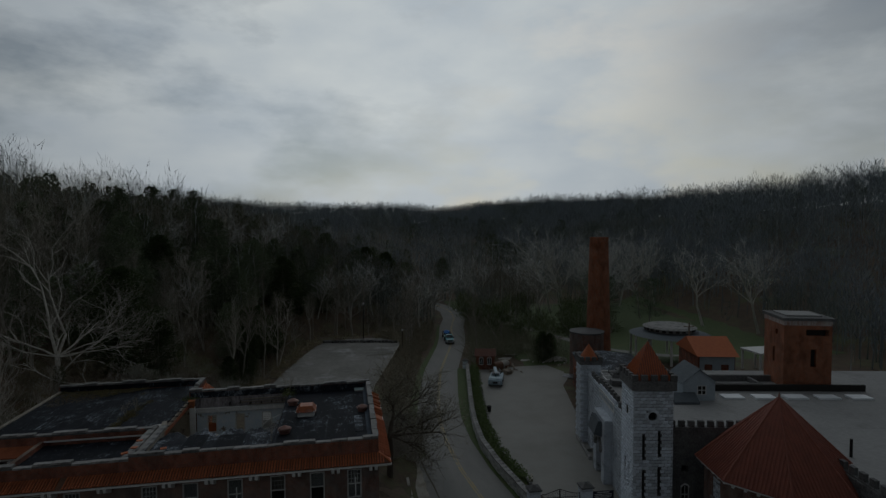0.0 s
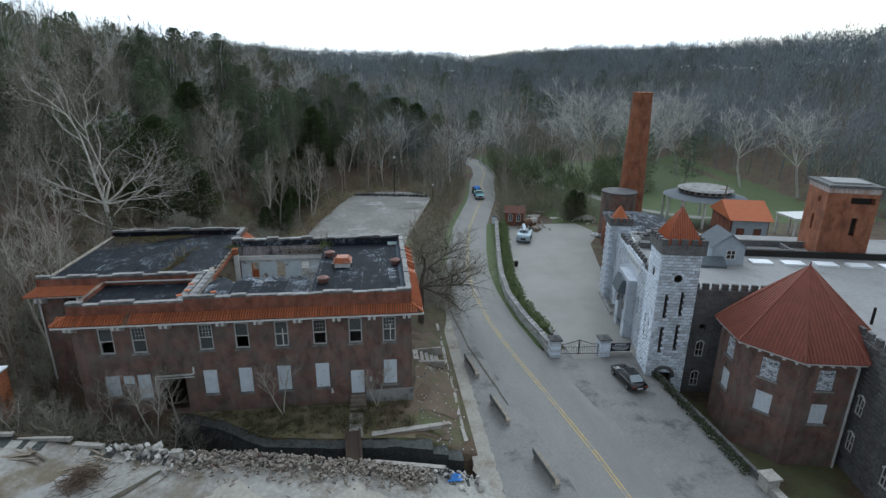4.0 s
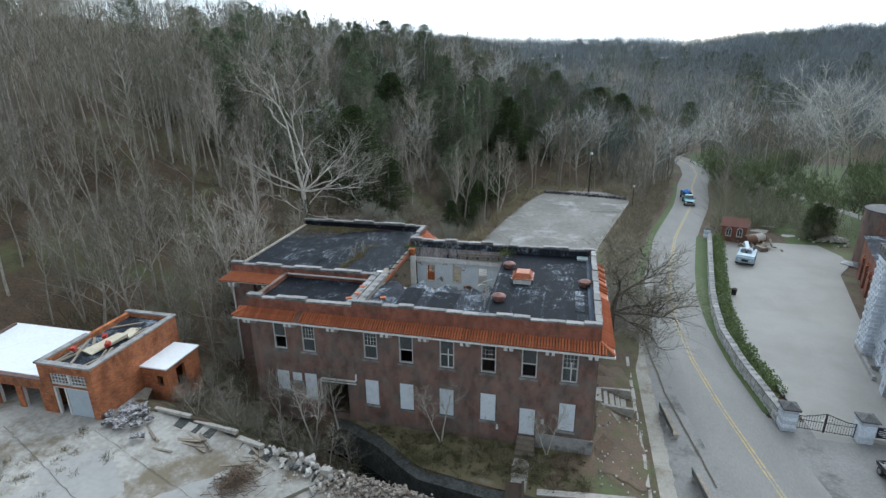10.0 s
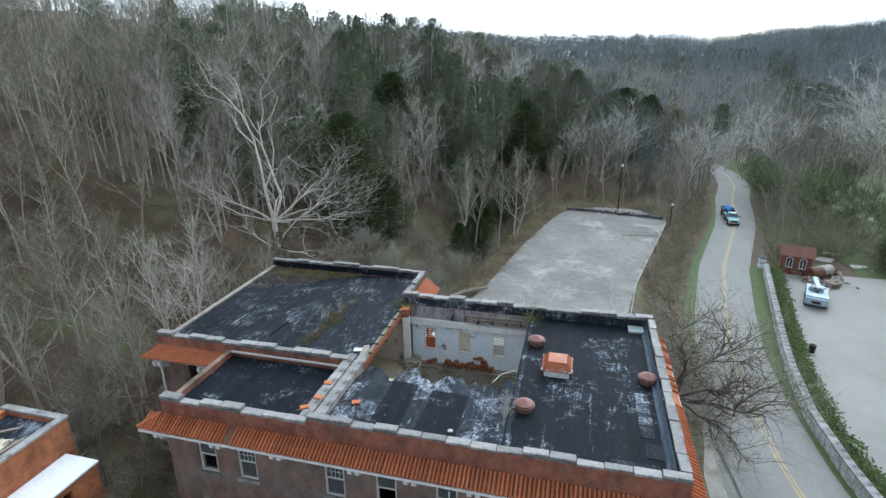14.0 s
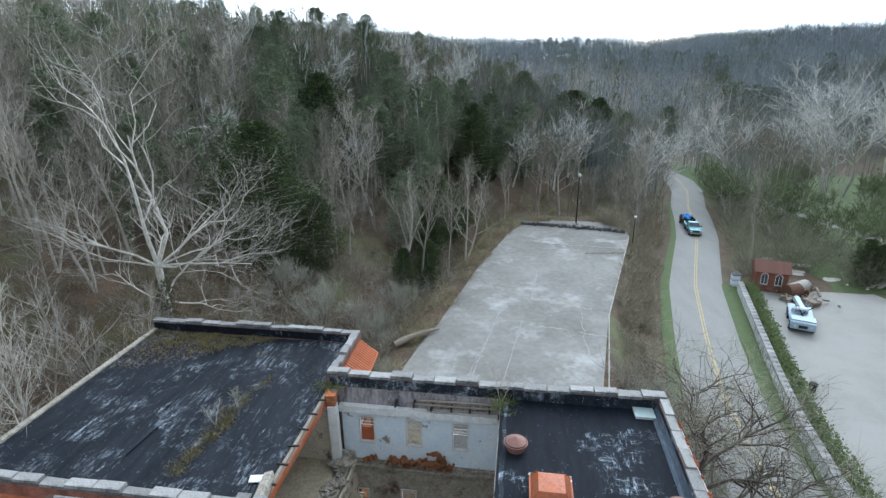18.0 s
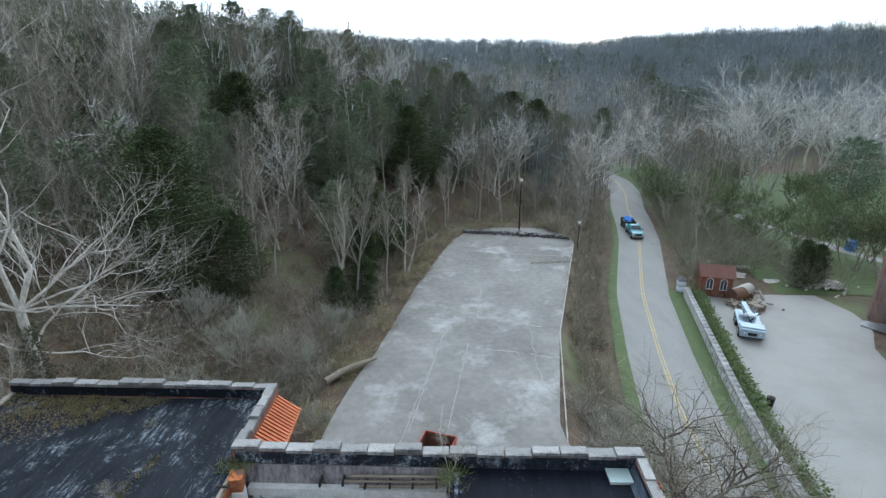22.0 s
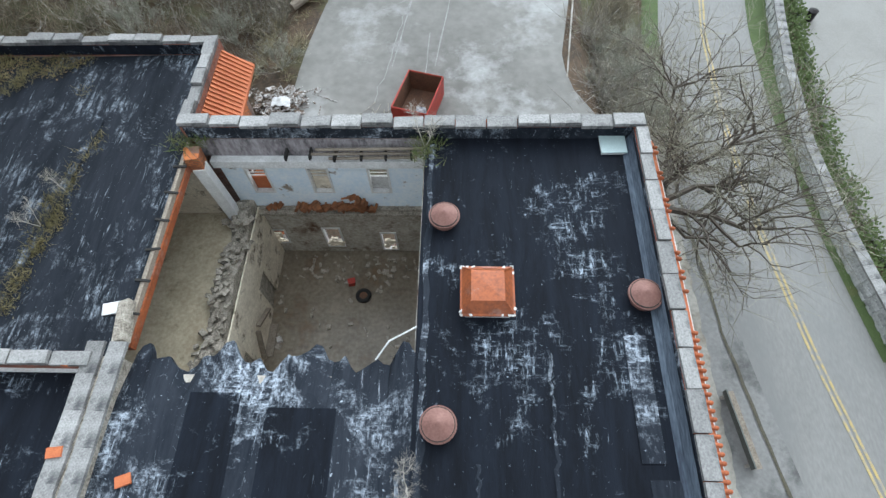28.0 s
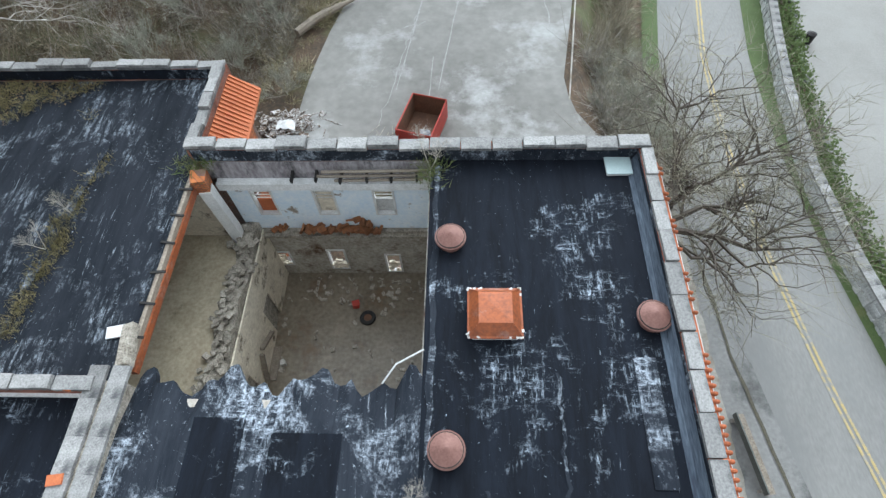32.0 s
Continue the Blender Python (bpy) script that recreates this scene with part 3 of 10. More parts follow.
def height(x, y):
    """The bare ground."""
    x, y = np.asarray(x, float), np.asarray(y, float)
    base = np.full(x.shape, STREET) - 0.1
    # valley beyond the court drops towards the stream, then the far wooded slopes rise
    base = base - 2.2 * smooth(62, 90, x) * smooth(40, 75, y)
    d = np.interp(y, FOOT_Y, FOOT_X) - x
    left = np.minimum(0.47 * np.maximum(d, 0), 18 + 0.24 * np.maximum(d - 38, 0))
    left = np.minimum(left, 39) * (1 - 0.5 * smooth(60, 260, y)) * smooth(-40, 12, y)
    ahead = np.minimum(0.155 * np.maximum(y - 150 - 0.15 * np.maximum(x - 40, 0), 0), 27.0 + 0 * y)
    right = np.minimum(0.36 * np.maximum(x - 128 + 0.10 * (y - 80), 0), np.interp(y, (150, 250, 350, 500), (36.5, 30.5, 19.0, 13.0)))
    hill = np.sqrt(left**2 + ahead**2 + right**2)
    ground = base + hill + bumps(x, y, 14, 3) * np.minimum(hill * 0.05, 0.9) + bumps(x, y, 3.2, 5) * 0.12 * smooth(0.3, 3, hill)
    # raised ground of the rear parking lot
    lot = smooth(0, 2.2, x - np.interp(y, (18, 26, 72), (3, 4, 13))) * smooth(0, 3.2, np.interp(y, (18, 30, 70), (29.6, 28.4, 36.0)) - x) * smooth(15, 18.5, y) * smooth(84, 76, y)
    ground = np.maximum(ground, (lot_z(y) - 0.12) * lot + ground * (1 - lot))
    # yard of the office and the raised pad in front of it
    far, near = np.interp(x, YARD_X, YARD_Y), np.interp(x, PAD_X, PAD_Y)
    yard = smooth(0.5, 0.8, y - far) * smooth(31.5, 27.5, x) * smooth(24, 20, y) * smooth(-9, -5, x)
    ground = ground * (1 - yard) + (-0.55 - 1.0 * smooth(25.3, 29.0, x) + 0.6 * smooth(14, 20, y)) * yard
    pad = smooth(-0.5, -0.8, y - near) * smooth(30.8, 29.8, x) * smooth(-60, -40, y)
    ground = ground * (1 - pad) + (pad_z(x) - 0.1) * pad
    # creek
    trench = smooth(0.75, 0.45, y - far) * smooth(-0.75, -0.45, y - near) * smooth(29.8, 29.4, x) * smooth(-9, -5.5, x)
    k = np.clip((y - near) / (far - near + 1e-6), 0, 1)
    deep = smooth(6.5, 11, x)
    low = (pad_z(x) * (1 - k) - 3.1 * k + bumps(x, y, 1.2, 6) * 0.2) * (1 - deep) - 3.4 * deep
    ground = ground * (1 - trench) + low * trench
    # sunken area in front of the castle
    moat = smooth(48.9, 49.5, x + 0.0 * y) * smooth(5.0, 4.2, y) * smooth(-24, -18, y) * smooth(64, 60, x)
    return ground * (1 - moat) + (-4.2) * moat


def ground_z(x, y):
    return float(height(np.array([x]), np.array([y]))[0])


def axis(stops):
    out = []
    for (a, b), step in stops:
        out += list(np.arange(a, b, step))
    return np.array(out + [stops[-1][0][1]])


gx = axis((((-1500, -400), 220), ((-400, -80), 16), ((-80, -14), 2.5), ((-14, 32), 0.6), ((32, 70), 1.2), ((70, 200), 4), ((200, 480), 14), ((480, 1500), 204)))
gy = axis((((-1200, -120), 180), ((-120, -44), 6), ((-44, -14), 2), ((-14, 6), 0.5), ((6, 30), 1.0), ((30, 130), 2.2), ((130, 420), 9), ((420, 1800), 170)))
GX, GY = np.meshgrid(gx, gy)
GZ = height(GX, GY)
cut = len(gx)
verts = np.stack([GX.ravel(), GY.ravel(), GZ.ravel()], 1)
idx = np.arange(len(verts)).reshape(len(gy), len(gx))
faces = np.stack([idx[:-1, :-1], idx[:-1, 1:], idx[1:, 1:], idx[1:, :-1]], -1).reshape(-1, 4)
me = bpy.data.meshes.new("ground")
me.from_pydata(verts.tolist(), [], faces.tolist())
me.materials.append(LITTER)
me.polygons.foreach_set("use_smooth", [True] * len(me.polygons))
tagged(new("ground", me), "brown leaf litter and rough grass on the valley floor and slopes", "ground", kind="structure")


def strip(name, mat, ys, left, right, lift, label, category="road", kind="structure", across=4, z=None):
    """A sheet laid along y between two lines."""
    rows = []
    for y in ys:
        a, b = left(y), right(y)
        xs = np.linspace(a, b, across + 1)
        rows.append([(x, y, (z(x, y) if z else ground_z(x, y)) + lift) for x in xs])
    return tagged(part(name, Mesh().sheet(rows), mat, smooth=True), label, category, kind=kind)


def street(x, y):
    return STREET + 0.02 * max(0.0, y - 60) * 0.0


RY = list(np.arange(-115, 168, 2.0))
road = strip("road", ROADMAT, RY, lambda y: road_x(y) - 3.2, lambda y: road_x(y) + 3.2, 0.03, "worn grey two-lane asphalt road", z=lambda x, y: max(STREET, ground_z(x, y) if y > 112 else STREET))
for off in (-0.13, 0.13):
    strip("road_line", YELLOW, RY, lambda y: road_x(y) + off - 0.065, lambda y: road_x(y) + off + 0.065, 0.05, "faded yellow centre line on the road", "road marking", across=1,
          z=lambda x, y: max(STREET, ground_z(x, y) if y > 112 else STREET))
# verges of grass
WALL_Y = (8.4, 12, 16, 22, 28.5, 33.5, 44, 56.5)
WALL_X = (39.9, 39.5, 39.0, 38.75, 39.4, 40.2, 42.25, 44.75)
strip("grass", GRASS, np.arange(9.5, 58, 1.2), lambda y: road_x(y) + 3.1, lambda y: lerp(y, WALL_Y, WALL_X), 0.06, "green grass verge beside the stone wall", "grass", "stuff", z=street)
strip("grass", GRASS, np.arange(21, 100, 2.0), lambda y: road_x(y) - 3.1 - lerp(y, (21, 26, 60, 100), (0.6, 1.2, 1.1, 0.6)), lambda y: road_x(y) - 3.1, 0.05, "green grass verge of the road", "grass", "stuff", z=street)
# shoulder, pavement, apron and court
strip("pavement", APRON, np.arange(-60, 24, 1.5), lambda y: lerp(y, (-60, -14, 24), (36, 30.8, 30.6)), lambda y: road_x(y) - 3.15, 0.02, "patched asphalt shoulder beside the road", "pavement", z=street)
strip("pavement", material("tan worn pavement concrete", (0.36, 0.34, 0.30), (0.26, 0.245, 0.215), scale=0.7, fine=7, bump=0.3, third=(0.19, 0.165, 0.13), third_scale=0.5, third_at=(0.52, 0.66)), np.arange(-16, 25, 0.45), lambda y: 29.2 + 0.10 * math.sin(y * 1.9) + 0.08 * math.sin(y * 5.3), lambda y: 30.8 + 0.05 * math.sin(y * 2.7) + 0.05 * math.sin(y * 7.9), 0.05, "pale cracked concrete pavement", "pavement", z=street)
strip("apron", APRON, np.arange(-60, 9.1, 1.5), lambda y: road_x(y) + 3.15, lambda y: lerp(y, (-60, -22, -11, 4, 9), (52, 49.3, 48.9, 48.4, 48.6)), 0.02, "patched dark asphalt apron before the gate", "pavement", z=street)
strip("court", COURT, np.arange(7.0, 57.1, 1.6), lambda y: lerp(y, WALL_Y, WALL_X) + 2.0, lambda y: lerp(y, (7, 22.8, 44, 48, 52, 57), (49.5, 52.6, 58.2, 61, 61.5, 60)), 0.03, "pale gravel yard between wall and castle", "yard", z=street)
# rear parking lot
strip("parking_lot", ASPHALT_LOT, np.arange(20.5, 73.1, 1.5), lambda y: lerp(y, (20.5, 26, 29, 33, 37, 52, 66, 70, 73), (8.4, 8.6, 8.9, 9.6, 10.6, 13.2, 16.5, 18.3, 23)),
               lambda y: lerp(y, (20.5, 23, 25.5, 28, 41, 66, 69, 73), (27.6, 26.4, 25.0, 24.8, 27.0, 33.2, 33.4, 30.0)), 0.03, "cracked grey asphalt parking lot with pale patches", "parking lot", across=8, z=lambda x, y: lot_z(y))
strip("kerb", CONCRETE_PALE, np.arange(26, 67, 1.5), lambda y: lerp(y, (26, 41, 66), (24.9, 27.0, 33.2)), lambda y: lerp(y, (26, 41, 66), (24.9, 27.0, 33.2)) + 0.10, 0.07, "low pale kerb along the parking lot", "kerb", across=1, z=lambda x, y: lot_z(y))
random.seed(4)


def line_on(name, pts, width, mat, z, label, wobble=0.0):
    """A painted line, crack or seam laid over a surface."""
    rows, pts = [], [Vector((*p, 0)) for p in pts]
    for i, p in enumerate(pts):
        d = (pts[min(i + 1, len(pts) - 1)] - pts[max(i - 1, 0)]).normalized()
        s = Vector((-d.y, d.x, 0)) * width / 2 * random.uniform(0.6, 1.3)
        q = p + Vector((random.uniform(-wobble, wobble), random.uniform(-wobble, wobble), 0))
        rows.append([(q.x - s.x, q.y - s.y, z(q.x, q.y)), (q.x + s.x, q.y + s.y, z(q.x, q.y))])
    return tagged(part(name, Mesh().sheet(rows), mat), label, "marking", kind="structure")


def between(a, b, n):
    return [(a[0] + (b[0] - a[0]) * i / n, a[1] + (b[1] - a[1]) * i / n) for i in range(n + 1)]


lz = lambda x, y: float(lot_z(y)) + 0.045  # noqa: E731
for a, b, w in (((14.4, 27), (16.4, 41), 0.10), ((17.0, 27), (18.6, 39), 0.09), ((16.3, 22.5), (16.6, 30), 0.07), ((19.5, 44), (20.3, 52), 0.10)):
    line_on("bay_line", between(a, b, 14), w, PAINT_LINE, lz, "faded white parking bay line", 0.02)
for a, b, w in (((11, 31), (16, 33.5), 0.07), ((20, 38), (26.5, 36.5), 0.08), ((21, 44), (25.5, 42), 0.09), ((24.4, 43), (24.2, 33), 0.07), ((13.5, 24), (15.5, 35), 0.06), ((14, 42), (19, 44), 0.07), ((20, 56), (29, 53), 0.06), ((22, 62), (31, 61), 0.09)):
    line_on("crack_line", between(a, b, 18), w, PAINT_LINE if w < 0.08 else CONCRETE_PALE, lz, "pale weathered crack in the asphalt", 0.14)
line_on("stain", between((26.5, 58.5), (32.5, 59.5), 14), 0.5, CRACK, lz, "dark stain across the parking lot", 0.25)
line_on("road_seam", between((33.5, 0), (31.7, 11), 12) + between((31.7, 11.5), (31.0, 21.7), 8), 0.16, CRACK, lambda x, y: STREET + 0.06, "dark seam between road and shoulder", 0.05)

# concrete pad in front of the office
px_, py_ = np.arange(-60, 30.1, 1.0), np.linspace(0, 1, 46)
rows = []
for k in py_:
    row = []
    for x in px_:
        edge = float(np.interp(x, PAD_X, PAD_Y)) - 0.3 + 0.12 * math.sin(x * 2.1)
        y = -58 + (edge + 58) * k
        row.append((x, y, float(pad_z(x)) + 0.02 + 0.015 * math.sin(x * 1.3 + y)))
    rows.append(row)
tagged(part("concrete_pad", Mesh().sheet(rows), CONCRETE, smooth=True), "cracked and stained concrete pad of a vanished building", "pavement", kind="structure")
pz = lambda x, y: float(pad_z(x)) + 0.07  # noqa: E731
line_on("pad_channel", between((9.2, -8.2), (1.0, -19), 12) + between((0.4, -20), (-12, -36), 12), 0.34, CRACK, pz, "dark earth-filled channel across the concrete pad", 0.03)
for a, b, w in (((9.9, -8.4), (1.8, -19.2), 0.07), ((14, -11.5), (21, -22), 0.06), ((13, -11), (9, -24), 0.07), ((-6, -9), (4, -12), 0.05), ((-12, -10), (-2, -14), 0.06), ((20, -12), (30, -16), 0.06), ((12, -14), (22, -13), 0.05)):
    line_on("pad_crack", between(a, b, 30), w * 0.5, CRACK, pz, "crack in the concrete pad", 0.06)


def patch(name, c, rx, ry, mat, z, label, lift=0.0, n=26, rough=0.25, kind="structure", category="patch"):
    """An uneven round patch on a surface."""
    ring, n = [], 64
    ph = [random.uniform(0, 6.3) for _ in range(6)]
    for j in range(n):
        r = 1 + rough * sum(math.sin((k + 2) * 2 * math.pi * j / n + ph[k]) / (k + 1.5) for k in range(6))
        ring.append((c[0] + rx * r * math.cos(2 * math.pi * j / n), c[1] + ry * r * math.sin(2 * math.pi * j / n)))
    m = Mesh()
    m.add([(*c, z(*c) + lift)] + [(p[0], p[1], z(*p) + lift) for p in ring], [(0, 1 + j, 1 + (j + 1) % n) for j in range(n)])
    return tagged(part(name, m, mat), label, category, kind=kind)


CREAM = material("cream worn concrete", (0.41, 0.385, 0.335), (0.31, 0.295, 0.26), scale=0.5, fine=4, bump=0.1, third=(0.2, 0.17, 0.12), third_scale=0.6, third_at=(0.58, 0.68))
SMOOTH = material("smooth grey concrete", (0.29, 0.288, 0.28), (0.34, 0.335, 0.322), scale=0.4, fine=3, bump=0.05, third=(0.2, 0.19, 0.17), third_scale=0.5, third_at=(0.56, 0.7))
ux, uy = 0.605, 0.796                          # the lie of the slab joints


def slab(c, along, across, mat):
    """A cast slab of another tone, its edges ragged, set out along the joints of the pad."""
    ring = []
    for (a0, b0), (a1, b1) in (((-1, -1), (1, -1)), ((1, -1), (1, 1)), ((1, 1), (-1, 1)), ((-1, 1), (-1, -1))):
        for k in range(14):
            a, b = a0 + (a1 - a0) * k / 14, b0 + (b1 - b0) * k / 14
            w = random.gauss(0, 0.09)
            p, q = a * along + (w if abs(a0) == abs(a1) and a0 == a1 else 0), b * across + (w if b0 == b1 else 0)
            x, y = c[0] + ux * p + uy * q, c[1] + uy * p - ux * q
            ring.append((x, y, float(pad_z(x)) + 0.045))
    m = Mesh()
    m.add([(c[0], c[1], float(pad_z(c[0])) + 0.045)] + ring, [(0, 1 + (k + 1) % len(ring), 1 + k) for k in range(len(ring))])
    tagged(part("concrete_slab", m, mat), "worn slab of the concrete pad", "pavement", kind="structure")


for c, al, ac, m_ in (((3.2, -13.4), 3.6, 2.3, SMOOTH), ((14.6, -13.4), 2.2, 3.4, CREAM), ((12.2, -19.0), 3.4, 2.6, SMOOTH), ((-4.0, -13.2), 2.6, 2.2, SMOOTH), ((22.0, -13.0), 2.0, 2.6, CREAM), ((-1.0, -20.5), 3.0, 3.2, SMOOTH)):
    slab(c, al, ac, m_)
rows = [[(x, (lerp(x, YARD_X, YARD_Y) + 0.95) * (1 - k) - 0.03 * k, ground_z(x, (lerp(x, YARD_X, YARD_Y) + 0.95) * (1 - k) - 0.03 * k) + 0.035) for k in (0, 0.25, 0.5, 0.75, 1)] for x in np.arange(6.5, 25.3, 0.6)]
tagged(part("yard_grass", Mesh().sheet([r[::-1] for r in rows]), material("trodden olive yard grass", (0.165, 0.14, 0.082), (0.115, 0.105, 0.055), scale=0.8, fine=9, bump=0.6, depth=0.05, third=(0.21, 0.18, 0.135), third_scale=0.6, third_at=(0.56, 0.68)), smooth=True), "trodden olive-brown grass of the office yard", "grass", kind="stuff")
patch("yard_patch", (25.2, -2.6), 3.4, 2.0, EARTH, ground_z, "bare brown earth beside the office", 0.04, rough=0.3)
patch("yard_patch", (27.4, 2.5), 1.7, 5.2, EARTH, ground_z, "bare brown earth beside the office", 0.05)
patch("yard_patch", (27.3, 11.0), 1.6, 2.4, EARTH, ground_z, "bare brown earth beside the office", 0.05)

# creek walls and water
for side_, top, name in ((1, lambda x: -0.62 - 1.0 * float(smooth(25.3, 29.0, x)), "yard"), (-1, lambda x: float(pad_z(x)) - 0.02, "pad")):
    m = Mesh()
    cs = np.arange(6.5 if side_ > 0 else -5.6, 29.6, 1.1)
    for i, (a, b) in enumerate(zip(cs, cs[1:])):
        ex, ey = (YARD_X, YARD_Y) if side_ > 0 else (PAD_X, PAD_Y)
        ya, yb = float(np.interp(a, ex, ey)), float(np.interp(b, ex, ey))
        w = 1.15 * (1 if side_ > 0 else -1)
        zt = top((a + b) / 2) + random.uniform(-0.06, 0.06)
        lo, hi = sorted((0, w))
        m.add([(a, ya + lo, -3.6), (b, yb + lo, -3.6), (b, yb + hi, -3.6), (a, ya + hi, -3.6), (a, ya + lo, zt), (b, yb + lo, zt), (b, yb + hi, zt), (a, ya + hi, zt)],
              [(0, 3, 2, 1), (4, 5, 6, 7), (0, 1, 5, 4), (1, 2, 6, 5), (2, 3, 7, 6), (3, 0, 4, 7)])
    tagged(part("wall_creek_" + name, m, CREEKSTONE_SHADED), "dark stone retaining wall of the creek", "retaining wall", kind="structure")
part("wall_creek_end", Mesh().box((29.3, -9.2, -3.6), (29.8, -5.4, STREET)), CREEKSTONE_SHADED)["kind"] = "structure"
rows = [[(x, lerp(k, (0, 1), (lerp(x, PAD_X, PAD_Y) - 0.2, lerp(x, YARD_X, YARD_Y) + 0.2)), -3.0) for k in (0, 0.5, 1)] for x in np.arange(6, 29.5, 1.0)]
tagged(part("water", Mesh().sheet(rows), WATER), "dark still water in the walled creek", "water", kind="structure")


# ---- the derelict office building ----
random.seed(11)
office = thing("office_building", (0, 0, 0), "derelict two-storey dark red brick office with boarded windows and tiled eaves", "building")
X0, X1, Y1, DECK, TOP = 0.1, 25.2, 14.9, 8.6, 9.2
W2 = [(1.9, 2.95), (4.2, 5.25), (9.0, 10.05), (11.65, 12.7), (14.6, 15.65), (17.5, 18.55), (20.25, 21.3), (22.9, 23.95)]
HOLES2 = [(a, b, 4.95, 7.1) for a, b in W2]
W1 = [(1.8, 2.85, 1.35, 3.1), (3.1, 3.9, 2.3, 3.05), (4.1, 5.1, 1.0, 3.1), (5.75, 7.6, -0.3, 2.75), (8.95, 10.0, 1.1, 3.2), (11.6, 12.65, 1.05, 3.25), (14.55, 15.6, 1.05, 3.25), (17.5, 18.6, 1.1, 3.3), (20.25, 21.35, 0.35, 2.5), (22.9, 24.0, 1.1, 3.3)]
part("front_wall", Mesh().wall("x", X0, X1, -1.2, 7.7, 0, 0.4, HOLES2 + W1), BRICK, office)
RW = [(a, a + 1.0, z0, z1) for a in (2.6, 6.4, 10.2) for z0, z1 in ((1.1, 3.2), (5.0, 7.1))]
part("side_wall", Mesh().wall("y", 0.4, Y1 - 0.4, -1.2, 7.7, X1 - 0.4, X1, RW), BRICK, office)
part("side_wall", Mesh().wall("y", 0.4, 5.6, -1.2, 7.7, X0, X0 + 0.4, [(1.6, 2.6, 5.0, 7.0)]), BRICK, office)
BW_UP = [(9.85, 10.75, 5.2, 6.95), (12.4, 13.3, 5.2, 6.95), (14.85, 15.75, 5.2, 6.95)]
BW_LO = [(9.3, 10.2, 0.85, 2.1), (12.0, 12.9, 0.5, 2.3), (14.75, 15.55, 0.2, 1.9)]
BACK_R = [(19.0, 20.0, 5.0, 7.0), (22.0, 23.0, 5.0, 7.0), (19.0, 20.0, 1.0, 3.0), (22.0, 23.0, 1.0, 3.0)]
part("back_wall", Mesh().wall("x", 8.3, X1, -1.2, DECK, Y1 - 0.4, Y1, BW_UP + BW_LO + BACK_R), BRICK, office)
# wing behind and to the west
WX0, WY0, WY1 = -4.9, 5.6, 19.4
part("wing_front_wall", Mesh().wall("x", WX0, X0, -1.2, 8.0, WY0, WY0 + 0.35, [(-3.0, -2.1, 6.2, 7.3), (-3.2, -2.2, 2.4, 4.4)]), BRICK, office)
part("wing_side_wall", Mesh().wall("y", WY0 + 0.35, WY1 - 0.35, -1.2, DECK - 0.05, WX0, WX0 + 0.35, [(a, a + 1, 5, 7) for a in (8, 11, 14)]), BRICK, office)
part("wing_back_wall", Mesh().wall("x", WX0, 8.65, -1.2, DECK - 0.05, WY1 - 0.35, WY1), BRICK, office)
part("wing_end_wall", Mesh().wall("y", Y1, WY1 - 0.35, -1.2, DECK - 0.05, 8.3, 8.65, [(16.2, 17.4, 5.4, 7.2)]), BRICK, office)
# stone base course and steps at the door
part("base_course", Mesh().box((21.45, -0.10, -0.9), (25.3, 0, 0.62)), COPING, office, "pale stone base course")
st = Mesh()
for i in range(4):
    st.box((20.2 - 0.02 * i, -0.35 - 0.32 * i, -1.0), (21.4 + 0.02 * i, -0.1 if i == 0 else -0.35 - 0.32 * (i - 1), 0.3 - 0.22 * i))
part("door_steps", st, TIMBER, office, "weathered steps up to the boarded door")
tagged(strip("path", CONCRETE_PALE, np.arange(-5.0, -1.4, 0.5), lambda y: 20.1 + 0.08 * math.sin(y * 3), lambda y: 21.2, 0.05, "broken pale concrete path to the door", "path"), kind="structure")

# upper-floor sash windows
frame_m = Mesh()
for a, b in (((-0.525, 0.06, 0), (-0.43, 0.2, 2.15)), ((0.43, 0.06, 0), (0.525, 0.2, 2.15)), ((-0.43, 0.06, 2.05), (0.43, 0.2, 2.15)), ((-0.43, 0.06, 0), (0.43, 0.2, 0.08)), ((-0.43, 0.08, 1.0), (0.43, 0.18, 1.08))):
    frame_m.box(a, b)
FRAME = material("grey flaking window paint", (0.58, 0.58, 0.57), (0.36, 0.355, 0.345), scale=3, fine=20, rough=0.7)
frame_me = frame_m.data("window_frame", FRAME)
sill_me = Mesh().box((-0.62, -0.12, -0.14), (0.62, 0.2, 0)).data("window_sill", COPING)
bars = Mesh()
for i in (1, 2, 3):
    bars.box((-0.43 + 0.215 * i - 0.013, 0.11, 1.08), (-0.43 + 0.215 * i + 0.013, 0.14, 2.05))
for i in (1, 2):
    bars.box((-0.43, 0.11, 1.08 + 0.32 * i), (0.43, 0.14, 1.1 + 0.32 * i))
bars_me = bars.data("glazing_grid", FRAME)
pane_hi = Mesh().box((-0.43, 0.122, 1.08), (0.43, 0.128, 2.05)).data("pane", GLASS)
pane_lo = Mesh().box((-0.43, 0.142, 0.08), (0.43, 0.148, 1.0)).data("pane", GLASS)
shade_me = Mesh().box((-0.42, 0.16, 1.0), (0.42, 0.17, 2.04)).data("window_shade", WHITE)
strip_me = Mesh().box((-0.05, 0.1, 0.08), (0.02, 0.13, 1.5)).data("broken_slat", WHITE)
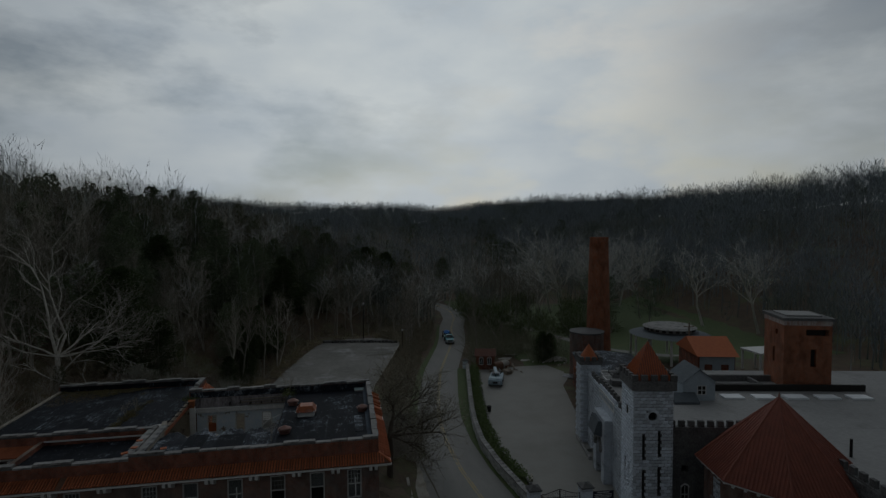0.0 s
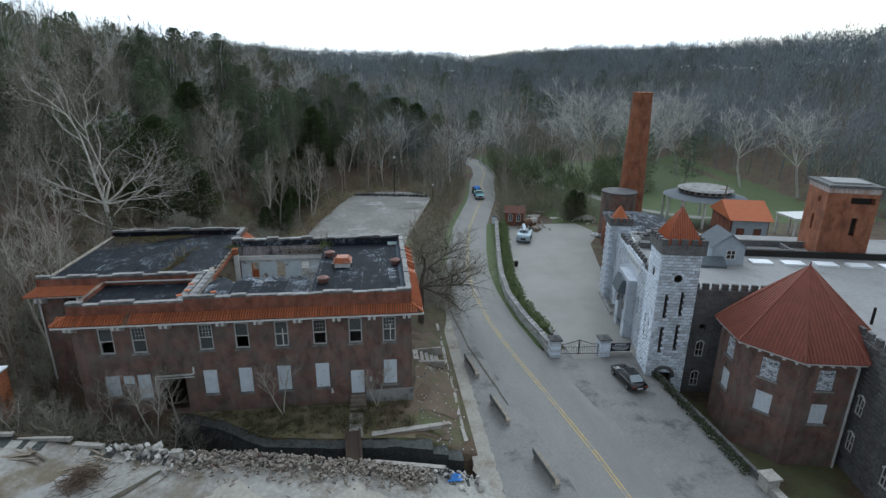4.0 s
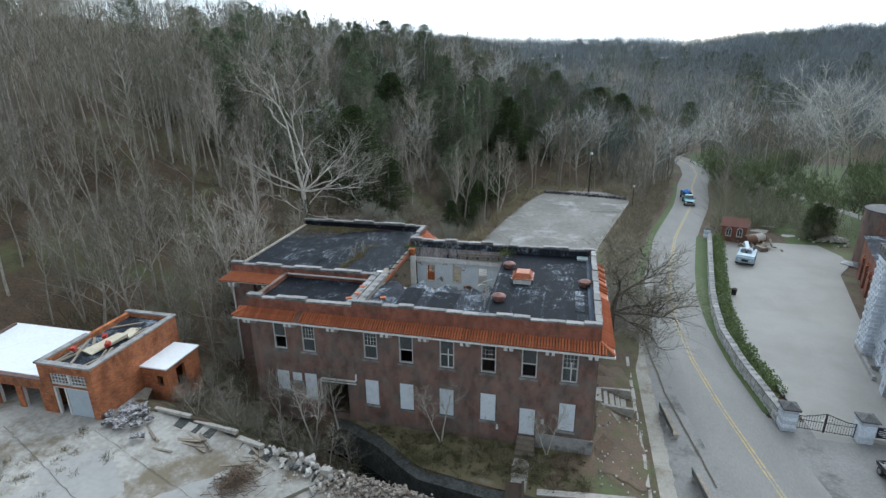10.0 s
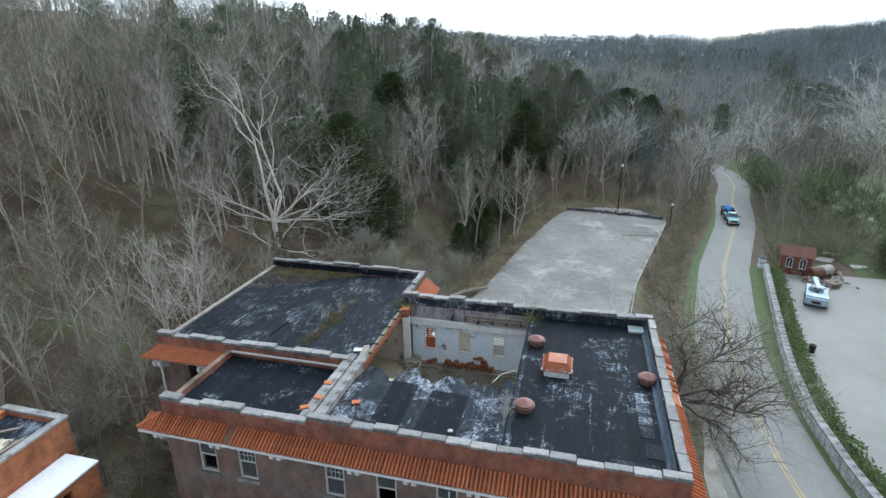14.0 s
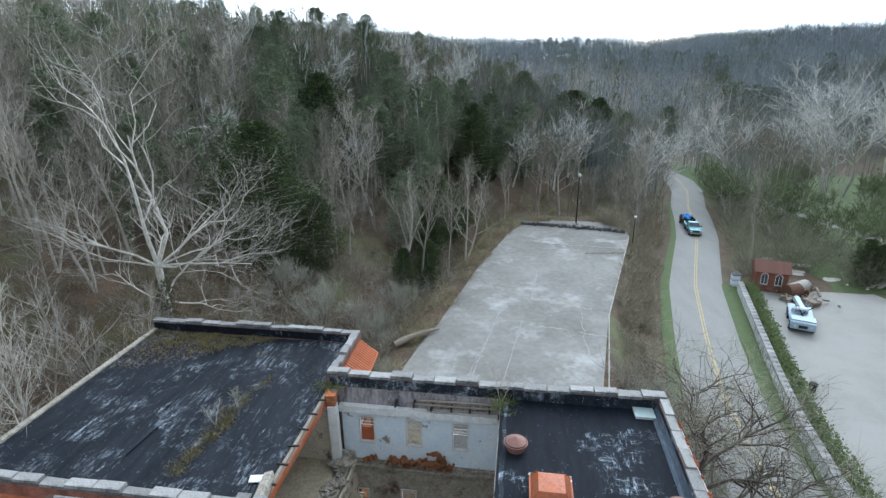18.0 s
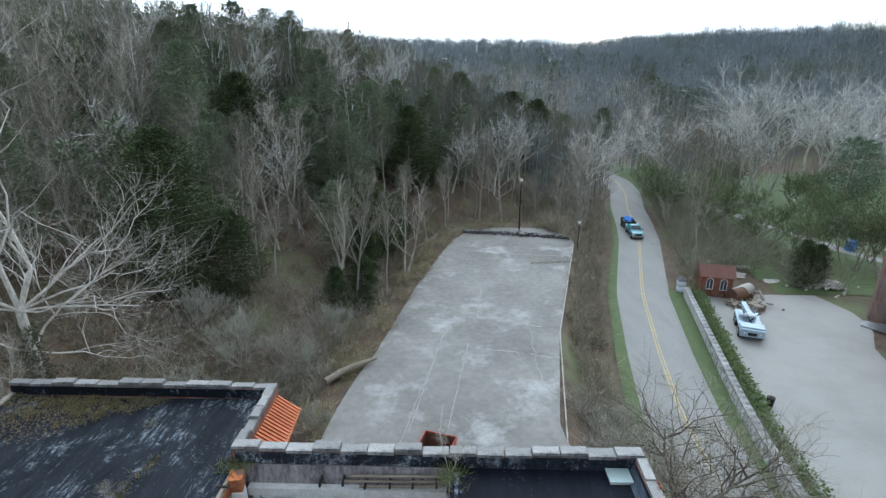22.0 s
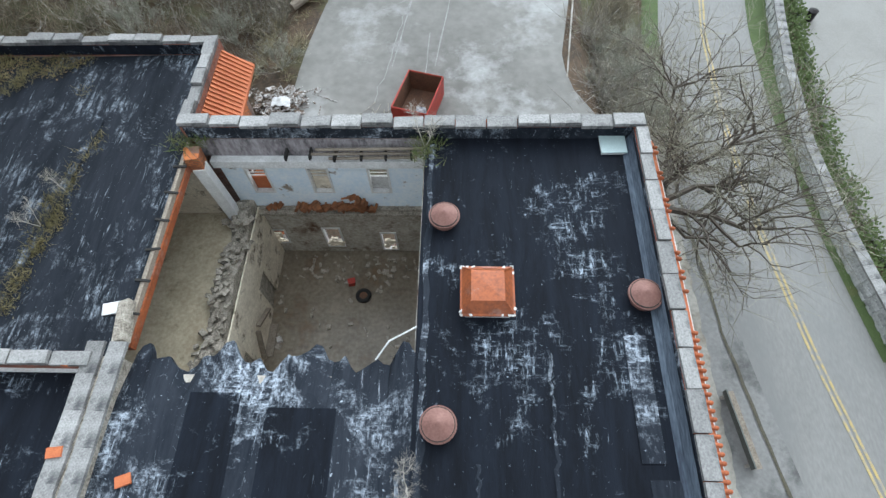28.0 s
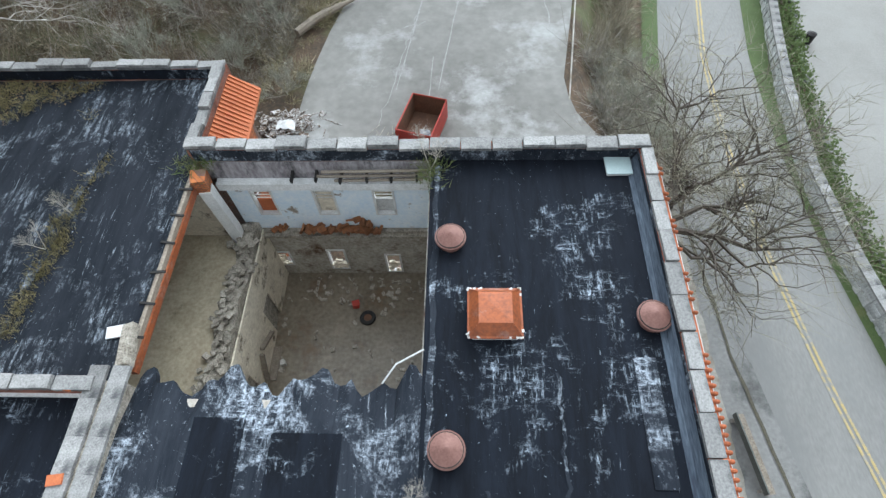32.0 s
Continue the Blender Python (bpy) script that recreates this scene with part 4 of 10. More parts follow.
for i, (a, b) in enumerate(W2):
    w = piece("window", frame_me, office, pose((a + b) / 2, 0, 4.95))
    piece("window_sill", sill_me, w, pose(0, 0, 0))
    if i in (1, 2, 5, 7):
        piece("glazing_grid", bars_me, w, pose(0, 0, 0))
    if i in (0, 3, 4, 6):
        piece("window_shade", shade_me, w, pose(0, 0, 0))
    if i not in (5,):
        piece("pane", pane_hi, w, pose(0, 0, 0))
    if i in (1, 2, 7, 4):
        piece("pane", pane_lo, w, pose(0, 0, 0))
    if i in (4, 7):
        piece("broken_slat", strip_me, w, pose(0.1, 0, 0))
for a, b, z0, z1 in RW:
    w = piece("window", frame_me, office, pose(X1, (a + b) / 2, z0, 0, 0, 90))
    piece("window_sill", sill_me, w, pose(0, 0, 0))
    piece("pane", pane_hi, w, pose(0, 0, 0))
    piece("pane", pane_lo, w, pose(0, 0, 0))
# boarded ground-floor openings
for i, (a, b, z0, z1) in enumerate(W1):
    if i == 3:
        continue
    w = part("boarded_door" if i == 8 else "boarded_window", Mesh().box((a + 0.02, 0.05, z0 + 0.02), (b - 0.02, 0.11, z1 - 0.02)), BOARD, office, "whitewashed plywood board with dark twig stains")
    if i != 8:
        part("window_sill", Mesh().box((a - 0.08, -0.1, z0 - 0.13), (b + 0.08, 0.05, z0)), COPING, w)
pipe = Mesh().tube([(5.5, -0.16, 1.2), (5.5, -0.16, 2.85), (5.62, -0.16, 2.95), (8.2, -0.16, 3.0), (8.35, -0.16, 3.1), (8.35, -0.16, 3.6)], [0.075] * 6, 8)
pipe.tube([(5.5, -0.16, 2.72), (8.35, -0.16, 2.78)], [0.05, 0.05], 8)
part("drain_pipe", pipe, WHITE, office, "white drain pipe bent along the wall", smooth=True)
part("wall_lamp", Mesh().box((21.75, -0.12, 1.5), (21.95, 0, 1.8)), WHITE, office)
part("hydrant_stub", Mesh().tube([(18.75, -0.1, 0.6), (18.75, -0.1, 0.95)], [0.1, 0.07], 8), WHITE, office)
part("downpipe", Mesh().tube([(-4.75, 5.2, 7.9), (-4.9, 5.45, 7.0), (-4.9, 5.45, 0)], [0.07] * 3, 8), WHITE, office, "white downpipe at the corner")

# eaves: cornice board, brackets, clay tiles
CO = 7.72
part("cornice", Mesh().box((X0 - 0.80, -0.90, CO - 0.15), (X1 + 0.90, 0.02, CO - 0.035)), WHITE, office, "white painted cornice board")
part("cornice", Mesh().box((X1 - 0.02, 0.03, CO - 0.15), (X1 + 0.90, Y1, CO - 0.035)), WHITE, office)
bracket = Mesh()
for s in (-0.19, 0.19):
    bracket.add([(s - 0.1, 0, -0.8), (s + 0.1, 0, -0.8), (s + 0.1, -0.2, -0.76), (s - 0.1, -0.2, -0.76), (s - 0.1, 0, -0.15), (s + 0.1, 0, -0.15), (s + 0.1, -0.82, -0.15), (s - 0.1, -0.82, -0.15), (s - 0.1, -0.78, -0.45), (s + 0.1, -0.78, -0.45)],
                [(0, 1, 2, 3), (4, 7, 6, 5), (3, 2, 9, 8), (8, 9, 6, 7), (0, 3, 8, 7, 4), (1, 5, 6, 9, 2)])
br_me = bracket.data("bracket", WHITE)
for x in (0.35, 3.6, 6.9, 10.9, 13.6, 16.5, 19.4, 22.1, 24.8):
    piece("bracket", br_me, office, pose(x, 0, CO))
for y in (2.0, 5.2, 8.6, 12.0):
    piece("bracket", br_me, office, pose(X1, y, CO, 0, 0, 90))
EZ0, EZ1 = CO + 0.02, 8.16        # eave's lower and upper edge
# front deck is coloured dark brown to paint shade between the tiles
part("eave_deck", Mesh().add([(X0 - 0.85, -0.85, EZ0), (X1 + 0.85, -0.85, EZ0), (X1, 0.0, EZ1), (X0, 0.0, EZ1), (X0 - 0.85, -0.85, EZ0 - 0.03), (X1 + 0.85, -0.85, EZ0 - 0.03)],
                             [(0, 1, 2, 3), (4, 0, 3), (1, 5, 2), (0, 4, 5, 1), (4, 3, 2, 5)]), BROWNRUST_SHADE, office)
part("eave_deck", Mesh().add([(X1 + 0.85, -0.85, EZ0), (X1 + 0.85, Y1 + 0.2, EZ0), (X1, Y1 + 0.2, EZ1), (X1, 0, EZ1), (X1, Y1 + 0.2, EZ0 - 0.03), (X1, 0, EZ0 - 0.03)], [(0, 1, 2, 3), (1, 4, 2), (0, 3, 5), (0, 5, 4, 1)]), TILE_FLAT, office)
run = math.hypot(0.85, EZ1 - EZ0)
tile = Mesh()
for c in range(3):
    y0, y1 = -run + c * run / 3 - 0.03, -run + (c + 1) * run / 3
    prof = [(0.07 * math.cos(math.pi * j / 6), 0.105 * math.sin(math.pi * j / 6)) for j in range(7)]
    tile.sheet([[(px * (1.0 if yy == y0 else 0.9), yy, pz_ + 0.022 * (3 - c) * 0 + (0.03 if yy == y0 else 0.004)) for px, pz_ in prof] for yy in (y0, y1)])
    k = len(tile.v)
    tile.add([(px, y0, pz_ + 0.03) for px, pz_ in prof], [tuple(range(7))])
tile_me = tile.data("roof_tile", TILE, smooth=False)
slope = math.degrees(math.atan2(EZ1 - EZ0, 0.85))
for i in range(int((X1 - X0 + 1.3) / 0.19)):
    x = X0 - 0.62 + 0.19 * i
    if 4.0 < x < 4.6 and i % 3:
        continue
    piece("roof_tile", tile_me, office, pose(x, 0, EZ1, slope + random.uniform(-1.2, 1.2), 0, random.uniform(-1, 1)))
for i in range(int(Y1 / 0.24)):
    if i > 30 and random.random() < 0.72:
        continue
    piece("roof_tile", tile_me, office, pose(X1, 0.1 + 0.24 * i, EZ1, slope, 0, 90))
part("ridge_tile", Mesh().tube([(X1 + 0.85, -0.85, EZ0 + 0.08), (X1, 0, EZ1 + 0.06)], [0.09, 0.09], 8), TILE, office)
part("ridge_tile", Mesh().tube([(X0 - 0.85, -0.85, EZ0 + 0.08), (X0, 0, EZ1 + 0.06)], [0.09, 0.09], 8), TILE, office)
# end return at the south-east corner, seen edge-on below the eave
part("eave_return", Mesh().add([(X1 + 0.02, 1.0, 7.6), (X1 + 0.75, 1.0, 7.6), (X1 + 0.55, 2.6, 6.2), (X1 + 0.02, 2.6, 6.2), (X1 + 0.02, 1.0, 7.5), (X1 + 0.75, 1.0, 7.5)], [(0, 1, 2, 3), (4, 3, 2, 5), (0, 4, 5, 1), (1, 5, 2), (0, 3, 4)]), TILE_FLAT, office)

# parapets with stepped coping
part("parapet", Mesh().box((X0, 0.02, 7.72), (8.3, 0.40, 8.95)), BRICK_PARAPET, office)
part("parapet", Mesh().box((8.3, 0.02, 7.72), (X1, 0.40, TOP)), BRICK_PARAPET, office)
part("parapet", Mesh().box((X1 - 0.38, 0.40, 7.72), (X1 - 0.002, Y1 - 0.38, TOP)), BRICK_PARAPET, office)
part("parapet", Mesh().box((8.3, Y1 - 0.38, DECK + 0.002), (X1, Y1 - 0.002, TOP)), BRICK_PARAPET, office)
part("parapet", Mesh().box((X0, 0.4, 7.72), (X0 + 0.3, 5.6, 8.7)), BRICK_PARAPET, office)
for a, b in (((8.4, Y1 - 0.40, DECK), (X1 - 0.4, Y1 - 0.382, TOP - 0.02)), ((X1 - 0.40, 0.42, DECK), (X1 - 0.382, Y1 - 0.4, TOP - 0.02)), ((8.4, 0.402, DECK), (X1 - 0.4, 0.42, TOP - 0.02))):
    part("parapet_lining", Mesh().box(a, b), TAR_WORN, office, "streaked black felt turned up the parapet")
part("flashing", Mesh().sheet([[(X1 - 0.72, y, DECK + 0.02), (X1 - 0.56, y, DECK + 0.09), (X1 - 0.43, y, DECK + 0.46)] for y in np.linspace(0.5, Y1 - 0.5, 24)]), material("blue-grey bitumen flashing", (0.035, 0.045, 0.065), (0.10, 0.125, 0.16), scale=1.3, fine=9, stretch=(2, 0.3, 2), bump=0.3), office, "blue-grey bitumen flashing along the parapet")
cop_me = {}


def coping(a, b, y_or_x, along, z, width=0.5, h=0.14, every=(), stepped=True, step=1.15, mat=COPING):
    """A row of coping stones from a to b, raised on a step at the given places."""
    n = max(1, round((b - a) / step))
    d = (b - a) / n
    key = (round(d, 3), width, h, mat.name)
    if key not in cop_me:
        cop_me[key] = Mesh().box((-d / 2 + 0.008, -width / 2, 0), (d / 2 - 0.008, width / 2, h)).data("coping_stone", mat)
    for i in range(n):
        u = a + d * (i + 0.5)
        up = 0.13 if any(abs(u - e) < d * 0.75 for e in every) else 0.0
        sag, skew, tilt = random.uniform(-0.02, 0.015), random.gauss(0, 0.9), random.gauss(0, 1.3)
        m = pose(u, y_or_x + random.gauss(0, 0.015), z + up + sag, tilt, random.gauss(0, 0.5), skew) if along == "x" else pose(y_or_x + random.gauss(0, 0.015), u, z + up + sag, 0, tilt, 90 + skew)
        m = m @ Matrix.Diagonal((random.uniform(0.955, 0.995), random.uniform(0.82, 1.06), random.uniform(0.8, 1.15), 1))
        piece("coping_stone", cop_me[key], office, m)
        if up:
            if along == "x":
                part("parapet_step", Mesh().box((u - d / 2, y_or_x - 0.19, z), (u + d / 2, y_or_x + 0.19, z + up - 0.03)), STONE_DARK, office)
            else:
                part("parapet_step", Mesh().box((y_or_x - 0.19, u - d / 2, z), (y_or_x + 0.19, u + d / 2, z + up - 0.03)), STONE_DARK, office)


coping(8.3, X1, 0.2, "x", TOP, every=(9.6, 12.5, 19.6, 24.7), width=0.42, h=0.11)
coping(X0, 8.3, 0.2, "x", 8.95, every=(0.6, 3.6), width=0.46)
coping(0.5, Y1 - 0.5, X1 - 0.17, "y", TOP, width=0.48)
coping(8.3, X1, Y1 - 0.2, "x", TOP, every=(8.6, 12.2, 15.6, 21.6, 24.9), width=0.52)
# west wing parapets
part("parapet", Mesh().box((WX0, WY0 + 0.001, 8.0), (8.1, WY0 + 0.34, 9.05)), BRICK_PARAPET, office)
part("parapet_ledge", Mesh().box((X0 + 0.3, WY0 - 0.10, 8.62), (8.0, WY0, 8.72)), WHITE, office, "white ledge under the wing's parapet")
coping(WX0, 8.0, WY0 + 0.17, "x", 9.05, every=(-4.4, -1.6, 2.2, 5.4), width=0.42)
part("parapet", Mesh().box((WX0, WY1 - 0.34, DECK - 0.05), (8.64, WY1 - 0.001, 9.1)), BRICK_PARAPET, office)
part("parapet_lining", Mesh().box((WX0 + 0.1, WY1 - 0.36, DECK), (8.3, WY1 - 0.342, 9.08)), TAR, office)
coping(WX0, 8.64, WY1 - 0.17, "x", 9.1, every=(-2.0, 1.6, 5.4), width=0.42)
part("parapet", Mesh().box((8.31, Y1, DECK - 0.05), (8.64, WY1 - 0.35, 9.1)), BRICK_PARAPET, office)
coping(Y1, WY1 - 0.3, 8.48, "y", 9.1, every=(15.4, 17.4, 19.0), width=0.46, step=0.8)
# broad capping between notch roof and main roof
part("capping", Mesh().box((7.75, 0.45, 7.9), (8.75, 5.9, 9.0)), RUIN, office)
cap_me = Mesh().box((-0.26, -0.52, 0), (0.26, 0.52, 0.12)).data("coping_stone", COPING)
for i in range(6):
    piece("coping_stone", cap_me, office, pose(7.98, 0.95 + 0.97 * i, 9.0 + random.uniform(0, 0.02), 0, 0, random.uniform(-2, 2)))
    piece("coping_stone", cap_me, office, pose(8.62, 0.95 + 0.97 * i, 8.98 + random.uniform(0, 0.02), 0, 0, random.uniform(-2, 2)))
# eave of the wing: tiled pent roof at its front and side
part("wing_eave", Mesh().add([(WX0 - 0.85, WY0 - 0.8, 7.85), (X0 + 0.0, WY0 - 0.8, 7.95), (X0 + 0.0, WY0, 8.45), (WX0, WY0, 8.45), (WX0 - 0.85, WY0 - 0.8, 7.77), (X0, WY0 - 0.8, 7.87)], [(0, 1, 2, 3), (0, 4, 5, 1), (4, 3, 2, 5), (0, 3, 4), (1, 5, 2)]), TILE, office, "fallen orange tile eave of the wing")
part("wing_cornice", Mesh().box((WX0 - 0.6, WY0 - 0.62, 7.66), (X0, WY0, 7.77)), WHITE, office)
for x in (-4.6, -1.4):
    piece("bracket", br_me, office, pose(x, WY0, 7.78))

# roof decks
NB = 6.1                                      # front edge of the collapsed part
part("roof_deck", Mesh().box((17.35, 0.4, DECK - 0.25), (X1 - 0.38, Y1 - 0.38, DECK)), TAR, office, "black felt roof with pale scuffs")
# torn strip of roof in front of the hole, with a ragged sagging edge
torn, rows = Mesh(), []
for i in range(46):
    x = 8.75 + (17.35 - 8.75) * i / 45
    e = NB + 0.30 * math.sin(x * 2.3) + 0.18 * math.sin(x * 7.1) + random.uniform(-0.08, 0.08)
    row = []
    for j in range(9):
        k = j / 8
        sag = -0.65 * max(0, k - 0.72) * (1.2 + math.sin(x * 3.1) + 0.4 * math.sin(x * 9)) if x < 16.6 else 0
        row.append((x, 0.4 + (e - 0.4) * k, DECK + sag))
    rows.append(row)
torn.sheet(rows)
torn.sheet([[(p[0], p[1], p[2] - 0.22) for p in reversed(r)] for r in rows])
torn.sheet([[r[-1], (r[-1][0], r[-1][1], r[-1][2] - 0.22)] for r in rows])
part("torn_roof", torn, TAR_WORN, office, "torn grey felt sagging at the edge of the collapsed roof")
part("roof_patch", Mesh().box((10.9, 0.6, DECK + 0.004), (12.4, 5.0, DECK + 0.012)), TAR, office)
part("roof_patch", Mesh().box((13.2, 0.5, DECK + 0.004), (15.2, 4.6, DECK + 0.013)), TAR, office)
part("roof_deck", Mesh().box((X0 + 0.3, 0.4, 8.1), (7.75, WY0, 8.35)), TAR, office)
wing = Mesh()
rows = [[(WX0 + 0.25 + (8.35 - WX0 - 0.25) * i / 14, WY0 + 0.34 + (WY1 - 0.36 - WY0 - 0.34) * j / 14, DECK - 0.12 * (1 - abs(2 * i / 14 - 1))) for i in range(15)] for j in range(15)]
wing.sheet(rows)
wing.box((WX0 + 0.3, WY0 + 0.4, DECK - 0.35), (8.35, WY1 - 0.4, DECK - 0.15))
part("roof_deck", wing, TAR_WING, office, "weathered black felt of the wing's roof")
part("roof_kerb", Mesh().box((WX0 + 0.0, WY0 + 0.35, DECK - 0.05), (WX0 + 0.3, WY1 - 0.35, DECK + 0.09)), RUIN, office, "crumbling kerb at the edge of the wing's roof")
for x, y0, y1, w in ((4.1, 9.0, 15.6, 0.34), (1.3, 8.0, 10.6, 0.2), (0.9, 11.2, 12.6, 0.22), (-1.9, 8.5, 10.4, 0.12)):
    rows = [[(x + (y - y0) * 0.08 - w / 2 * random.uniform(0.6, 1.2), y, DECK - 0.02), (x + (y - y0) * 0.08 + w / 2 * random.uniform(0.6, 1.2), y, DECK - 0.02)] for y in np.linspace(y0, y1, 12)]
    part("roof_seam", Mesh().sheet(rows), TAR_WORN, office, "pale worn seam of the roof felt")
leaves = Mesh()
for _ in range(5200):
    x, y = random.uniform(-4.55, 3.6), random.uniform(14.5, 19.0)
    depth = y - (16.5 + 0.72 * x + 0.4 * math.sin(2.1 * x))
    if depth < 0 or random.random() > 0.18 + 0.3 * depth:
        continue
    c = Vector((x, y, DECK - 0.04 + random.uniform(0, 0.06)))
    a = Vector((random.gauss(0, 1), random.gauss(0, 1), random.gauss(0, 0.3))).normalized() * random.uniform(0.03, 0.075)
    b = Vector((-a.y, a.x, random.gauss(0, 0.02))) * 0.6
    leaves.add([c - a, c + b, c + a, c - b], [(0, 1, 2, 3)])
tagged(part("dead_leaves", leaves, material("dead brown leaves", (0.15, 0.09, 0.05), (0.10, 0.09, 0.04), scale=1.6, fine=20, mix=0.6, bump=0)), "dead brown leaves drifted into the corner of the wing's roof", "leaves", kind="stuff")
for x0, y0, x1, y1 in ((23.55, 3.3, 24.2, 6.9), (22.2, 0.6, 24.2, 1.5), (23.7, 1.9, 24.55, 2.9)):
    part("roof_patch", Mesh().box((x0, y0, DECK + 0.004), (x1, y1, DECK + 0.03)), TAR_WORN, office, "grey felt patch on the black roof")
for pts, w in ((((17.6, 0.6), (17.55, 7.0), (17.5, 14.2)), 0.22), (((19.2, 0.8), (19.3, 3.2)), 0.10), (((21.3, 2.2), (21.4, 6.4)), 0.12)):
    rows = []
    for i in range(24):
        k = i / 23
        y = pts[0][1] + (pts[-1][1] - pts[0][1]) * k
        x = pts[0][0] + random.uniform(-0.06, 0.06)
        rows.append([(x - w / 2 * random.uniform(0.5, 1.3), y, DECK + 0.035), (x + w / 2 * random.uniform(0.5, 1.3), y, DECK + 0.035)])
    part("roof_seam", Mesh().sheet(rows), TAR_WORN, office)
# the ruined rooms under the hole
part("ground_floor", Mesh().box((8.3, 0.4, -0.3), (17.3, Y1 - 0.4, 0.0)), DIRT_FLOOR, office, "wet dirty concrete floor of the collapsed room")
# floor under the intact roof is coloured near-black for its shade
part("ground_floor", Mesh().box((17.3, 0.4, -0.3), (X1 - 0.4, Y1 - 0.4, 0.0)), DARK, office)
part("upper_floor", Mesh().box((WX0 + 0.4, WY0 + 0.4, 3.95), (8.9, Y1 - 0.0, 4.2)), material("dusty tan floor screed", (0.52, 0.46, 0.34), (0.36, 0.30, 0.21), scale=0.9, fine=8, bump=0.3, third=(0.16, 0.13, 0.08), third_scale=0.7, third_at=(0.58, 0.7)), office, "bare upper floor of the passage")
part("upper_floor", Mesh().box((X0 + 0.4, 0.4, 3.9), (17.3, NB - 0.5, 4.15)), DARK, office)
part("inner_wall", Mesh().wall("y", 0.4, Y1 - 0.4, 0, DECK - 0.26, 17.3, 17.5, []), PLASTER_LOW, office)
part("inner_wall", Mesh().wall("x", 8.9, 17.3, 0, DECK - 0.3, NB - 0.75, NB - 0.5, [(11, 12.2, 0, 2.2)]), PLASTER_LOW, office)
ruin, rows = Mesh(), []
ys = np.linspace(NB - 0.5, Y1 - 0.42, 34)
for x in (8.75, 9.0, 9.25, 9.5):
    rows.append([(x + 0.05 * math.sin(y * 4), y, 4.42 + 0.22 * math.sin(y * 1.7 + x) + random.uniform(-0.16, 0.16)) for y in ys])
ruin.sheet(rows)
ruin.sheet([[(9.5 + 0.05 * math.sin(y * 4), y, 0) for y in ys], rows[-1]][::-1])
part("broken_partition", ruin, RUIN, office, "crumbling partition wall broken off above the floor")
part("partition_plaster", Mesh().wall("y", NB + 0.2, Y1 - 0.5, 0, 4.1, 9.55, 9.62, [(7.4, 8.3, 0, 2.3), (11.2, 12.2, 0, 2.2)]), PLASTER_CREAM, office, "peeling cream plaster on the partition")
part("plaster", Mesh().wall("x", 8.95, 17.3, 4.15, 7.3, Y1 - 0.46, Y1 - 0.402, BW_UP), PLASTER, office, "peeling pale blue plaster of the upper room")
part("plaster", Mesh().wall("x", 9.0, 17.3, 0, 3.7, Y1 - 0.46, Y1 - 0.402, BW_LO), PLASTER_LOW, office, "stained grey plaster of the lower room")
part("wall_plate", Mesh().box((8.9, Y1 - 0.78, 7.28), (17.2, Y1 - 0.40, 7.66)), WHITE, office, "white beam along the back wall")
part("floor_ledge", Mesh().box((9.0, Y1 - 0.75, 3.72), (17.3, Y1 - 0.40, 3.9), 0.03).box((9.0, Y1 - 0.6, 3.9), (17.3, Y1 - 0.40, 4.1), 0.03), RUIN, office, "ragged ledge of the fallen floor")
rustm = Mesh()
for i in range(60):
    x = random.choice((random.gauss(12.4, 0.9), random.gauss(14.2, 0.5)))
    rustm.block((x, Y1 - 0.62 + random.uniform(-0.1, 0.1), 4.15 + random.random() ** 2 * (0.9 if 13.7 < x < 14.7 else 0.4)), (0.35, 0.12, 0.25), random.uniform(0, 90), random.uniform(-40, 40), 0.04)
tagged(part("rust_debris", rustm, material("orange-brown rust", (0.27, 0.11, 0.045), (0.14, 0.065, 0.035), scale=4, fine=16, bump=0.4), office, "rust-brown debris heaped along the ledge"), kind="stuff")
joist = Mesh().box((-0.04, -0.55, -0.1), (0.04, 0, 0.1)).data("joist_stub", DARK)
for i in range(6):
    piece("joist_stub", joist, office, pose(12.0 + 0.95 * i, Y1 - 0.4, 8.0 + random.uniform(-0.15, 0.1), random.uniform(-12, 4), 0, random.uniform(-6, 6)))
for z, x0, x1 in ((8.1, 12.9, 17.2), (8.36, 13.2, 17.2), (7.85, 13.6, 17.0)):
    part("purlin", Mesh().tube([(x0, Y1 - 0.75, z), (x1, Y1 - 0.72, z + 0.04)], [0.06, 0.06], 6), TIMBER, office, "charred timber left along the wall")
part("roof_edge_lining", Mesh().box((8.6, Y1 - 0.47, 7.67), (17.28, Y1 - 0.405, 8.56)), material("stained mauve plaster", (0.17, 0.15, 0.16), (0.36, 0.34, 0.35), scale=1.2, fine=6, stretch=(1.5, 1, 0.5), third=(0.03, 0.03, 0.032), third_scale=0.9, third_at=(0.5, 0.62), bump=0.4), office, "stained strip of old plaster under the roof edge")
